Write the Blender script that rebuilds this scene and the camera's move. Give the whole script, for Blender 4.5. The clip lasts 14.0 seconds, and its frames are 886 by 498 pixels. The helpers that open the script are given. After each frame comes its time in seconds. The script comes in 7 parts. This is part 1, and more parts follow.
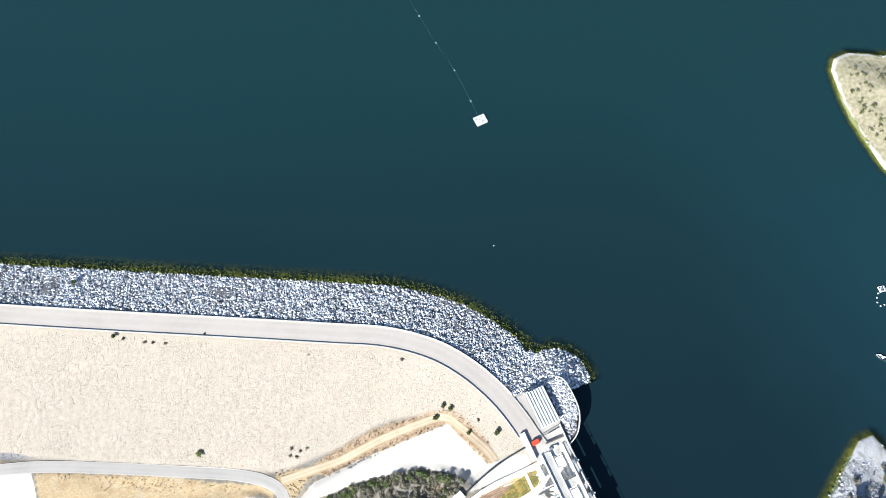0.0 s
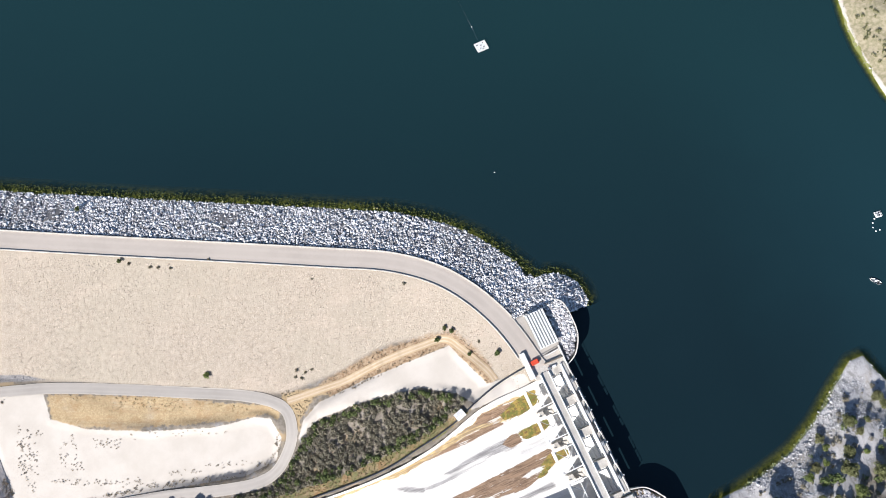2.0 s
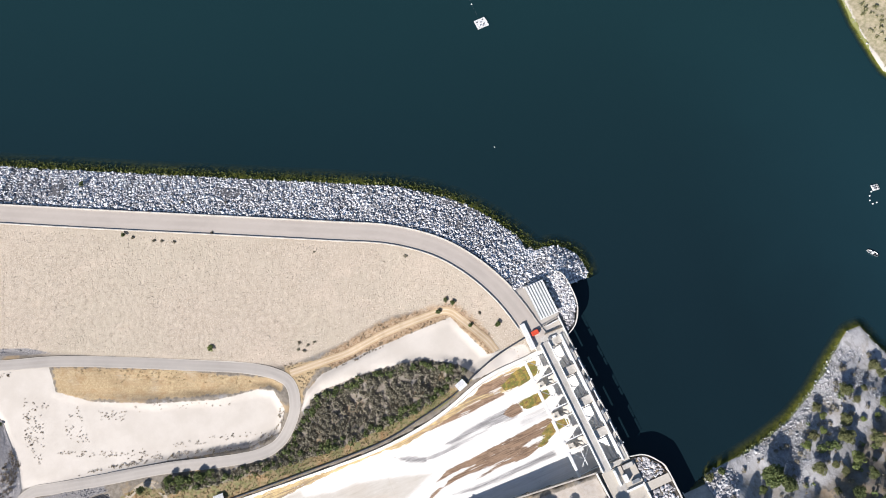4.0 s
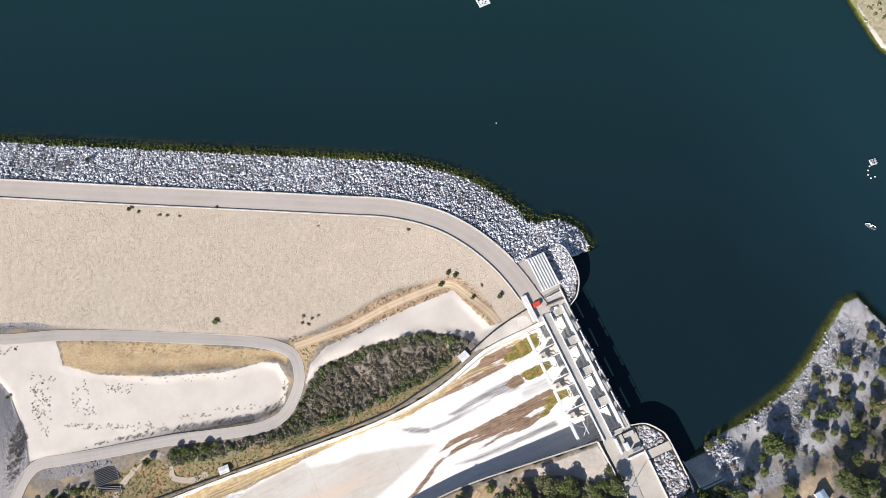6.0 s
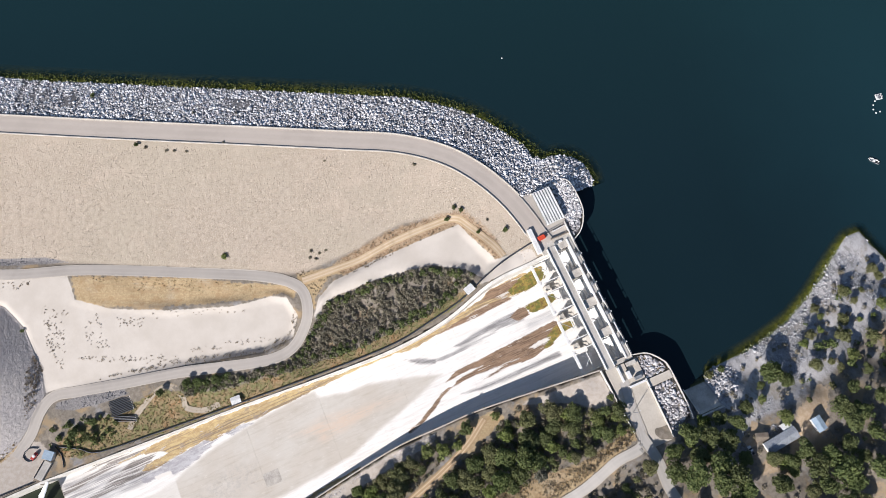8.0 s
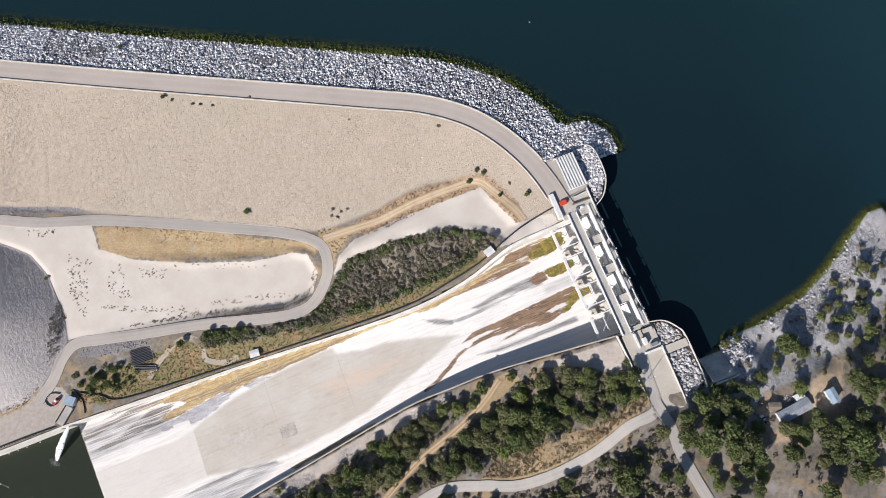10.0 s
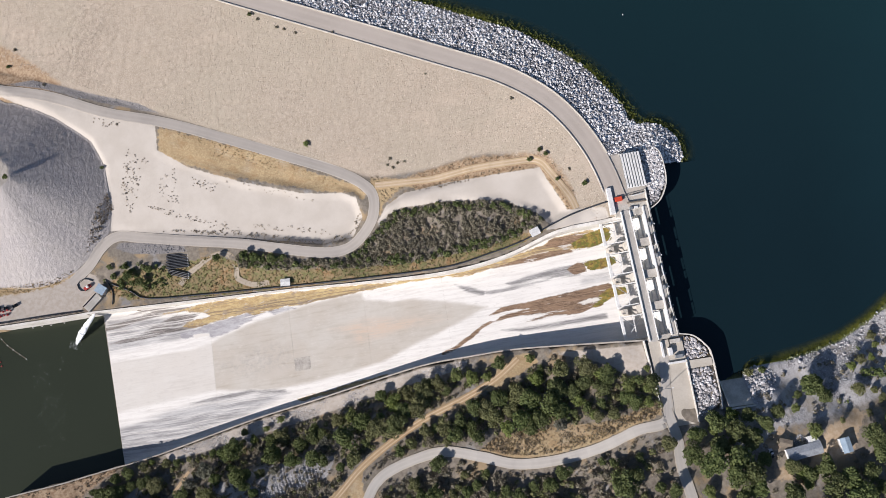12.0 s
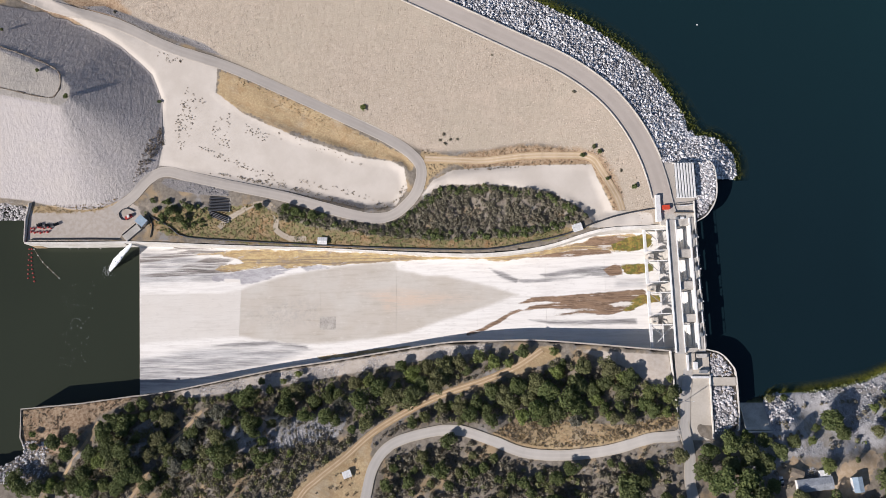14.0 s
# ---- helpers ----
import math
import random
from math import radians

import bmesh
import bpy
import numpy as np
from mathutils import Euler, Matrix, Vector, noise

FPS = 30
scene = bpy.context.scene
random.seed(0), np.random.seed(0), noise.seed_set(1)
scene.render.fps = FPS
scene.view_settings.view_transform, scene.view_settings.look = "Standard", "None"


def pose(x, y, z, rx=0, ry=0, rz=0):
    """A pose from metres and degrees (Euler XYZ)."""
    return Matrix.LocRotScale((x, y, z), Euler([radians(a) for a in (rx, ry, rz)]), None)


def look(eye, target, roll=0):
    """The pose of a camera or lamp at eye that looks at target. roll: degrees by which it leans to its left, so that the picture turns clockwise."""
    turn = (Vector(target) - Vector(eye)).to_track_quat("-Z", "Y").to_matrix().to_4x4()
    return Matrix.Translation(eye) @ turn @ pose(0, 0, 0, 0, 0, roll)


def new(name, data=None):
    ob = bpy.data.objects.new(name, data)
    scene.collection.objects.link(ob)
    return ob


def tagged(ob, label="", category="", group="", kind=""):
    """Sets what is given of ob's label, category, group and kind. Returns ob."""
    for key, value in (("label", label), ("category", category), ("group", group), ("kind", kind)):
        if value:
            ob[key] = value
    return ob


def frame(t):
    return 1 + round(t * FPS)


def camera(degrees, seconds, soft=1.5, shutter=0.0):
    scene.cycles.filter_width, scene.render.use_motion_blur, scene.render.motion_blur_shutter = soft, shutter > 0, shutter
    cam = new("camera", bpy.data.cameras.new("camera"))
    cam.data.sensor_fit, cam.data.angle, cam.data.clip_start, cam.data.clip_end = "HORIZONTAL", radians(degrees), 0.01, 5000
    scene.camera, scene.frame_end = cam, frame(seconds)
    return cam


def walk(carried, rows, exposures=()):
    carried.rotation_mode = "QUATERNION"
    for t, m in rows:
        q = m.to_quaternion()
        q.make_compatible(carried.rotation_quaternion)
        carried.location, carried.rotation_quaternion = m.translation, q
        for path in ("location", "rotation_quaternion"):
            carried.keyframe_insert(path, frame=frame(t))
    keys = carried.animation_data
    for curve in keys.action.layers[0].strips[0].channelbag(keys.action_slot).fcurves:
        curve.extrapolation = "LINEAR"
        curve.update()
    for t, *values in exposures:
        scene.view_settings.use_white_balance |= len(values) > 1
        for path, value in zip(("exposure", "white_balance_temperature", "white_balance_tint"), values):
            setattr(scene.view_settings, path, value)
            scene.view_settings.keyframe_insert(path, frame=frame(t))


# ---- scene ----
cam = camera(63.0, 14.0, 0.8)
PATH = [
    (0, (-58.81, -22.192, 385.157), (-58.534, -21.513, 383.296), -0.5),
    (0.5, (-59.948, -24.57, 385.052), (-59.69, -23.933, 383.174), -0.6),
    (1, (-61.89, -26.6, 385.226), (-61.649, -26.017, 383.328), -0.3),
    (1.5, (-63.052, -29.773, 385.209), (-62.816, -29.199, 383.307), -0.4),
    (2, (-64.74, -32.037, 385.084), (-64.514, -31.492, 383.173), -0.2),
    (2.5, (-65.916, -35.086, 385.149), (-65.691, -34.541, 383.238), -0.3),
    (3, (-67.275, -37.952, 385.104), (-67.051, -37.411, 383.192), -0.3),
    (5.5, (-75.333, -54.477, 384.827), (-75.113, -53.941, 382.913), -0.6),
    (6, (-77.13, -57.383, 384.891), (-76.91, -56.848, 382.976), -0.6),
    (6.5, (-79.24, -60.761, 385.261), (-79.022, -60.238, 383.343), -0.4),
    (7, (-81.11, -62.605, 385.464), (-80.926, -62.163, 383.522), -0.4),
    (7.5, (-82.796, -64.946, 385.767), (-82.621, -64.518, 383.822), -0.8),
    (10, (-94.312, -73.107, 386.546), (-94.184, -72.73, 384.586), -2.2),
    (10.5, (-97.365, -74.912, 386.492), (-97.261, -74.54, 384.53), -1.7),
    (11, (-101.031, -76.665, 386.367), (-100.937, -76.289, 384.405), -1.1),
    (11.5, (-103.793, -77.94, 386.505), (-103.717, -77.567, 384.541), -1.0),
    (12, (-107.031, -79.888, 386.134), (-106.98, -79.537, 384.166), -0.4),
    (12.5, (-109.891, -82.094, 386.264), (-109.858, -81.736, 384.297), -0.0),
    (13, (-113.478, -83.768, 386.373), (-113.461, -83.419, 384.403), 0.9),
    (13.5, (-117.325, -84.719, 386.445), (-117.316, -84.385, 384.473), 1.6),
    (14, (-120.906, -85.701, 386.059), (-120.898, -85.371, 384.087), 1.4),
]
EXPOSURES = [(0, 1.08, 6100, 6), (1.0, 0.80, 6330, 10), (1.5, 0.76, 6400, 11), (3.0, 0.68, 6500, 12), (6.5, 0.48, 6560, 13), (11.0, 0.27, 6620, 14), (14.0, 0.19, 6680, 15)]
walk(cam, [(t, look(eye, target, roll)) for t, eye, target, roll in PATH], EXPOSURES)

# ---- light ----
SUN_EL, SUN_AZ = radians(30.5), radians(212.3)
SUN_DIR = Vector((math.cos(SUN_EL) * math.cos(SUN_AZ), math.cos(SUN_EL) * math.sin(SUN_AZ), math.sin(SUN_EL)))
sun = new("sun", bpy.data.lights.new("sun", "SUN"))
sun.data.energy, sun.data.angle, sun.data.color = 5.0, radians(0.6), (1.0, 0.965, 0.92)
sun.matrix_world = look(SUN_DIR * 900, (0, 0, 0))
world = bpy.data.worlds.new("sky")
scene.world = world
world.use_nodes = True
wt = world.node_tree
sky = wt.nodes.new("ShaderNodeTexSky")
sky.sky_type, sky.sun_disc = "NISHITA", False
sky.ozone_density, sky.dust_density = 3.0, 0.4
sky.sun_elevation, sky.sun_rotation = SUN_EL, math.atan2(SUN_DIR.x, SUN_DIR.y) % (2 * math.pi)
wt.nodes["Background"].inputs["Strength"].default_value = 0.066
wt.links.new(sky.outputs[0], wt.nodes["Background"].inputs["Color"])


# ---- materials ----
class Nodes:
    """Short-hand for one material's node tree."""

    def __init__(self, name):
        self.mat = bpy.data.materials.new(name)
        self.mat.use_nodes = True
        self.tree = self.mat.node_tree
        self.bsdf = self.tree.nodes["Principled BSDF"]
        self.out = self.tree.nodes["Material Output"]
        self.pos = self.tree.nodes.new("ShaderNodeNewGeometry").outputs["Position"]

    def put(self, socket, value):
        if isinstance(value, bpy.types.NodeSocket):
            self.tree.links.new(value, socket)
        elif isinstance(value, (tuple, list)):
            socket.default_value = (*value, 1.0) if len(value) == 3 and len(socket.default_value) == 4 else value
        else:
            socket.default_value = value

    def noise(self, scale, detail=4.0, rough=0.55, stretch=None, vector=None, kind="fac"):
        n = self.tree.nodes.new("ShaderNodeTexNoise")
        n.inputs["Scale"].default_value, n.inputs["Detail"].default_value, n.inputs["Roughness"].default_value = scale, detail, rough
        v = vector or self.pos
        if stretch:
            m = self.tree.nodes.new("ShaderNodeMapping")
            m.inputs["Scale"].default_value = stretch
            self.put(m.inputs["Vector"], v)
            v = m.outputs[0]
        self.put(n.inputs["Vector"], v)
        return n.outputs["Fac" if kind == "fac" else "Color"]

    def cells(self, scale, feature="F1", out="Distance", stretch=None):
        n = self.tree.nodes.new("ShaderNodeTexVoronoi")
        n.feature = feature
        n.inputs["Scale"].default_value = scale
        v = self.pos
        if stretch:
            m = self.tree.nodes.new("ShaderNodeMapping")
            m.inputs["Scale"].default_value = stretch
            self.put(m.inputs["Vector"], v)
            v = m.outputs[0]
        self.put(n.inputs["Vector"], v)
        return n.outputs[out]

    def attr(self, name):
        n = self.tree.nodes.new("ShaderNodeAttribute")
        n.attribute_name = name
        return n.outputs["Fac"]

    def math(self, op, a, b=0.0):
        n = self.tree.nodes.new("ShaderNodeMath")
        n.operation = op
        self.put(n.inputs[0], a)
        self.put(n.inputs[1], b)
        return n.outputs[0]

    def step(self, value, lo, hi, a=0.0, b=1.0):
        n = self.tree.nodes.new("ShaderNodeMapRange")
        n.interpolation_type = "SMOOTHSTEP"
        for i, v in enumerate((value, lo, hi, a, b)):
            self.put(n.inputs[i], v)
        return n.outputs[0]

    def mix(self, fac, a, b, blend="MIX"):
        n = self.tree.nodes.new("ShaderNodeMix")
        n.data_type, n.blend_type = "RGBA", blend
        self.put(n.inputs[0], fac)
        self.put(n.inputs[6], a)
        self.put(n.inputs[7], b)
        return n.outputs[2]

    def random(self, island=False):
        if island:
            return self.tree.nodes.new("ShaderNodeNewGeometry").outputs["Random Per Island"]
        return self.tree.nodes.new("ShaderNodeObjectInfo").outputs["Random"]

    def bump(self, height, strength=0.5, distance=0.2):
        n = self.tree.nodes.new("ShaderNodeBump")
        n.inputs["Strength"].default_value, n.inputs["Distance"].default_value = strength, distance
        self.put(n.inputs["Height"], height)
        self.put(self.bsdf.inputs["Normal"], n.outputs[0])

    def done(self, colour, rough=0.85, metal=0.0, spec=0.3):
        self.put(self.bsdf.inputs["Base Color"], colour)
        self.put(self.bsdf.inputs["Roughness"], rough)
        self.put(self.bsdf.inputs["Metallic"], metal)
        self.put(self.bsdf.inputs["Specular IOR Level"], spec)
        return self.mat


def surface(name, light, dark, grain=2.0, stain=0.15, rough=0.85, metal=0.0, bump=0.3, depth=0.05, vary=0.0):
    """A weathered plain surface: a light and a dark tone mixed by fine grain and broad stains."""
    n = Nodes(name)
    fine = n.noise(grain, 6, 0.65)
    broad = n.noise(stain, 4, 0.6)
    fac = n.step(n.math("ADD", n.math("MULTIPLY", fine, 0.55), n.math("MULTIPLY", broad, 0.75)), 0.42, 0.9)
    col = n.mix(fac, light, dark)
    if vary:
        col = n.mix(n.math("MULTIPLY", n.random(), vary), col, dark)
    n.bump(fine, bump, depth)
    return n.done(col, rough, metal)


M_CONCRETE = surface("weathered_concrete", (0.60, 0.57, 0.52), (0.36, 0.33, 0.29), 1.5, 0.2)
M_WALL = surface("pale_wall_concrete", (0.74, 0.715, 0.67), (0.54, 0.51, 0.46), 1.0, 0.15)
M_DECK = surface("deck_concrete", (0.50, 0.48, 0.45), (0.36, 0.34, 0.31), 2.0, 0.12)
M_WHITE = surface("white_paint", (0.80, 0.80, 0.80), (0.60, 0.60, 0.58), 1.2, 0.3, 0.5)
M_GREYSTEEL = surface("grey_painted_steel", (0.30, 0.32, 0.34), (0.16, 0.17, 0.18), 2.0, 0.4, 0.55, 0.2)
M_DARK = surface("dark_metal", (0.05, 0.05, 0.055), (0.02, 0.02, 0.022), 2.0, 0.4, 0.6, 0.3)
M_PIPE = surface("black_pipe", (0.042, 0.048, 0.062), (0.02, 0.022, 0.028), 3.0, 0.5, 0.5)
M_RED = surface("red_orange_paint", (0.72, 0.09, 0.045), (0.50, 0.06, 0.03), 2.0, 0.5, 0.5)
M_BUOYRED = surface("faded_red_plastic", (0.55, 0.07, 0.06), (0.32, 0.05, 0.045), 2.0, 0.5, 0.5)
M_BLUEROOF = surface("pale_blue_roof", (0.36, 0.46, 0.55), (0.26, 0.34, 0.42), 1.5, 0.4, 0.5)
M_METALROOF = surface("galvanised_roof", (0.46, 0.49, 0.53), (0.28, 0.30, 0.33), 1.2, 0.3, 0.45, 0.3)
M_TIMBER = surface("grey_timber", (0.26, 0.22, 0.17), (0.14, 0.11, 0.09), 3.0, 0.5)
M_GLASS = surface("dark_window", (0.02, 0.025, 0.03), (0.012, 0.014, 0.016), 1.0, 0.3, 0.1)
M_CARWHITE = surface("white_car_paint", (0.75, 0.75, 0.76), (0.66, 0.66, 0.67), 2.0, 0.5, 0.25)
M_CARBLUE = surface("pale_blue_car_paint", (0.35, 0.44, 0.55), (0.28, 0.36, 0.46), 2.0, 0.5, 0.25)
M_TYRE = surface("tyre_rubber", (0.03, 0.03, 0.03), (0.02, 0.02, 0.02), 3.0, 0.5)
M_BARK = surface("bark", (0.17, 0.13, 0.10), (0.08, 0.06, 0.05), 3.0, 0.6)
M_FOAM = surface("white_water", (0.86, 0.88, 0.90), (0.70, 0.74, 0.77), 1.0, 0.5, 0.4)


def road_material(name, light, dark, rut, verge, ruts=0.5):
    """A worn strip: wheel tracks, patches, and edges that crumble into the verge."""
    n = Nodes(name)
    fine, broad, patch = n.noise(2.2, 6, 0.7), n.noise(0.06, 5, 0.6), n.noise(0.35, 5, 0.65)
    side = n.math("ABSOLUTE", n.attr("across"))
    col = n.mix(n.step(broad, 0.35, 0.7), light, dark)
    col = n.mix(n.step(fine, 0.35, 0.75, 0.0, 0.35), col, dark)
    track = n.math("SUBTRACT", 1.0, n.step(n.math("ABSOLUTE", n.math("SUBTRACT", side, 0.42)), 0.05, 0.28))
    col = n.mix(n.math("MULTIPLY", track, n.step(patch, 0.3, 0.6, ruts * 0.4, ruts)), col, rut)
    frayed = n.math("ADD", side, n.math("MULTIPLY", n.math("SUBTRACT", patch, 0.5), 0.5))
    col = n.mix(n.step(frayed, 0.80, 0.98), col, verge)
    n.bump(fine, 0.2, 0.03)
    return n.done(col, 0.9)


M_ROAD = road_material("chip_sealed_road", (0.48, 0.425, 0.375), (0.43, 0.38, 0.335), (0.51, 0.455, 0.405), (0.49, 0.45, 0.40), 0.5)
M_ASPHALT = road_material("grey_asphalt", (0.42, 0.385, 0.35), (0.365, 0.335, 0.305), (0.45, 0.415, 0.38), (0.46, 0.42, 0.37), 0.5)
M_LANE = road_material("pale_asphalt", (0.46, 0.435, 0.40), (0.40, 0.375, 0.345), (0.49, 0.46, 0.425), (0.44, 0.39, 0.32), 0.5)
M_DIRT = road_material("orange_dirt", (0.42, 0.30, 0.18), (0.35, 0.24, 0.14), (0.55, 0.44, 0.31), (0.30, 0.22, 0.13), 0.9)
M_STRAWTRACK = road_material("straw_track", (0.49, 0.38, 0.26), (0.40, 0.30, 0.19), (0.55, 0.45, 0.34), (0.42, 0.31, 0.19), 0.8)
M_PALEDIRT = road_material("pale_dirt", (0.41, 0.35, 0.28), (0.33, 0.275, 0.21), (0.45, 0.395, 0.325), (0.28, 0.225, 0.14), 0.6)
# darker and earthier than M_WALL, for the south walls and the end sill
M_BANKWALL = surface("earthy_bank_concrete", (0.46, 0.42, 0.37), (0.26, 0.24, 0.215), 0.8, 0.12)
M_APRON = surface("beige_apron_concrete", (0.56, 0.515, 0.45), (0.46, 0.415, 0.35), 1.2, 0.12)


def stone_material(name, light, dark, warm):
    n = Nodes(name)
    r = n.random(True)
    col = n.mix(n.step(r, 0.1, 0.95), light, dark)
    col = n.mix(n.step(n.noise(0.5, 3), 0.52, 0.75, 0.0, 0.6), col, warm)
    n.bump(n.noise(2.5, 5, 0.7), 0.5, 0.15)
    return n.done(col, 0.9)


M_SHORESTONE = stone_material("shore_stone", (0.60, 0.59, 0.60), (0.22, 0.215, 0.225), (0.44, 0.41, 0.37))
M_STONE = stone_material("riprap_stone", (0.87, 0.865, 0.88), (0.22, 0.215, 0.225), (0.56, 0.52, 0.46))


M_RUBBLE = stone_material("rubble_stone", (0.36, 0.345, 0.36), (0.17, 0.165, 0.175), (0.28, 0.26, 0.25))
M_SLATE = stone_material("slate_rubble", (0.47, 0.475, 0.50), (0.20, 0.20, 0.215), (0.33, 0.325, 0.33))
M_DROWNED = stone_material("algae_stone", (0.25, 0.25, 0.12), (0.11, 0.12, 0.055), (0.24, 0.18, 0.10))
M_COBBLE = stone_material("face_cobble", (0.56, 0.48, 0.405), (0.36, 0.305, 0.25), (0.44, 0.37, 0.295))


def stone_piece_material():
    n = Nodes("riprap_stone_piece")
    col = n.mix(n.random(), (0.64, 0.625, 0.63), (0.25, 0.24, 0.25))
    n.bump(n.noise(2.5, 5, 0.7), 0.5, 0.15)
    return n.done(col, 0.9)


M_STONEPIECE = stone_piece_material()


def leaf_material(name, a, b, c):
    n = Nodes(name)
    col = n.mix(n.random(True), a, b)
    col = n.mix(n.math("MULTIPLY", n.random(), 0.65), col, c)
    n.done(col, 0.75, 0.0, 0.2)
    # thin leaves let some light through
    glow = n.tree.nodes.new("ShaderNodeBsdfTranslucent")
    n.put(glow.inputs["Color"], col)
    both = n.tree.nodes.new("ShaderNodeMixShader")
    both.inputs[0].default_value = 0.38
    n.tree.links.new(n.bsdf.outputs[0], both.inputs[1])
    n.tree.links.new(glow.outputs[0], both.inputs[2])
    n.tree.links.new(both.outputs[0], n.out.inputs["Surface"])
    return n.mat


M_LEAF_OAK = leaf_material("oak_leaves", (0.09, 0.13, 0.048), (0.205, 0.245, 0.095), (0.14, 0.15, 0.072))
M_LEAF_OLIVE = leaf_material("olive_leaves", (0.13, 0.145, 0.065), (0.27, 0.28, 0.13), (0.20, 0.19, 0.105))
M_LEAF_GREY = leaf_material("grey_oak_leaves", (0.135, 0.145, 0.11), (0.265, 0.27, 0.21), (0.23, 0.22, 0.18))
M_LEAF_LIGHT = leaf_material("light_green_leaves", (0.15, 0.20, 0.06), (0.28, 0.33, 0.11), (0.21, 0.23, 0.10))
M_LEAF_SCRUB = leaf_material("sage_scrub_leaves", (0.16, 0.15, 0.11), (0.35, 0.325, 0.245), (0.25, 0.22, 0.17))
M_GRASS_STRIP = leaf_material("strip_grass", (0.27, 0.215, 0.115), (0.36, 0.31, 0.17), (0.21, 0.20, 0.09))
M_LEAF_DRY = leaf_material("dry_brush", (0.17, 0.14, 0.10), (0.33, 0.28, 0.20), (0.25, 0.20, 0.145))
M_GRASS_DRY = leaf_material("dry_grass_tufts", (0.36, 0.27, 0.15), (0.52, 0.42, 0.26), (0.40, 0.32, 0.18))


# ---- small builders ----
def solid(name, verts, faces, material, parent=None, label="", smooth=False):
    me = bpy.data.meshes.new(name)
    me.from_pydata([tuple(v) for v in verts], [], faces)
    me.update()
    if smooth:
        me.polygons.foreach_set("use_smooth", [True] * len(me.polygons))
    me.materials.append(material)
    ob = new(name, me)
    if parent:
        ob.parent = parent
    if label:
        ob["label"] = label
    return ob


def part(name, bm, material, parent=None, label=""):
    me = bpy.data.meshes.new(name)
    bmesh.ops.recalc_face_normals(bm, faces=bm.faces)
    bm.to_mesh(me)
    bm.free()
    me.materials.append(material)
    ob = new(name, me)
    if parent:
        ob.parent = parent
    if label:
        ob["label"] = label
    return ob


def thing(name, m, label, category, group="", kind=""):
    ob = new(name)
    ob.matrix_world = m
    ob.empty_display_size = 0.5
    return tagged(ob, label, category, group, kind)


def box(x0, y0, z0, x1, y1, z1, bevel=0.0, bm=None):
    bm = bm or bmesh.new()
    v = [bm.verts.new((x, y, z)) for x in (x0, x1) for y in (y0, y1) for z in (z0, z1)]
    fs = [bm.faces.new([v[i] for i in q]) for q in ((0, 1, 3, 2), (4, 6, 7, 5), (0, 4, 5, 1), (2, 3, 7, 6), (0, 2, 6, 4), (1, 5, 7, 3))]
    if bevel:
        es = list({e for f in fs for e in f.edges})
        bmesh.ops.bevel(bm, geom=es, offset=bevel, segments=1, affect="EDGES")
    return bm


def rod(a, b, r, sides=8, bm=None):
    """A round bar from a to b."""
    bm = bm or bmesh.new()
    a, b = Vector(a), Vector(b)
    q = (b - a).to_track_quat("Z", "Y").to_matrix()
    rings = []
    for c in (a, b):
        rings.append([bm.verts.new(c + q @ Vector((r * math.cos(2 * math.pi * i / sides), r * math.sin(2 * math.pi * i / sides), 0))) for i in range(sides)])
    for i in range(sides):
        j = (i + 1) % sides
        bm.faces.new((rings[0][i], rings[0][j], rings[1][j], rings[1][i]))
    bm.faces.new(rings[0])
    bm.faces.new(rings[1])
    return bm


def beam(a, b, w, h, bm=None):
    """A rectangular bar from a to b."""
    bm = bm or bmesh.new()
    a, b = Vector(a), Vector(b)
    q = (b - a).to_track_quat("Y", "Z").to_matrix()
    vs = [bm.verts.new(c + q @ Vector((sx * w / 2, 0, sz * h / 2))) for c in (a, b) for sx, sz in ((-1, -1), (1, -1), (1, 1), (-1, 1))]
    for f in ((0, 1, 2, 3), (7, 6, 5, 4), (0, 4, 5, 1), (1, 5, 6, 2), (2, 6, 7, 3), (3, 7, 4, 0)):
        bm.faces.new([vs[i] for i in f])
    return bm


def ball(c, r, squash=1.0, bm=None, sub=2):
    bm = bm or bmesh.new()
    bmesh.ops.create_icosphere(bm, subdivisions=sub, radius=r, matrix=Matrix.Translation(c) @ Matrix.Diagonal((1, 1, squash, 1)))
    return bm


def curve_line(points, step=3.0):
    """A smooth line through the points (Catmull-Rom), resampled at even steps."""
    p = np.array(points, float)
    q = np.vstack([2 * p[0] - p[1], p, 2 * p[-1] - p[-2]])
    out = []
    for i in range(1, len(q) - 2):
        n = max(2, int(np.linalg.norm(q[i + 1][:2] - q[i][:2]) / step))
        for s in np.arange(n) / n:
            out.append(0.5 * (2 * q[i] + (q[i + 1] - q[i - 1]) * s + (2 * q[i - 1] - 5 * q[i] + 4 * q[i + 1] - q[i + 2]) * s**2 + (3 * q[i] - q[i - 1] - 3 * q[i + 1] + q[i + 2]) * s**3))
    out.append(p[-1])
    return np.array(out)


def side_ways(line):
    """Unit vectors to the left of a line, point by point."""
    d = np.gradient(line[:, :2], axis=0)
    d /= np.linalg.norm(d, axis=1)[:, None]
    return np.stack([-d[:, 1], d[:, 0]], 1)


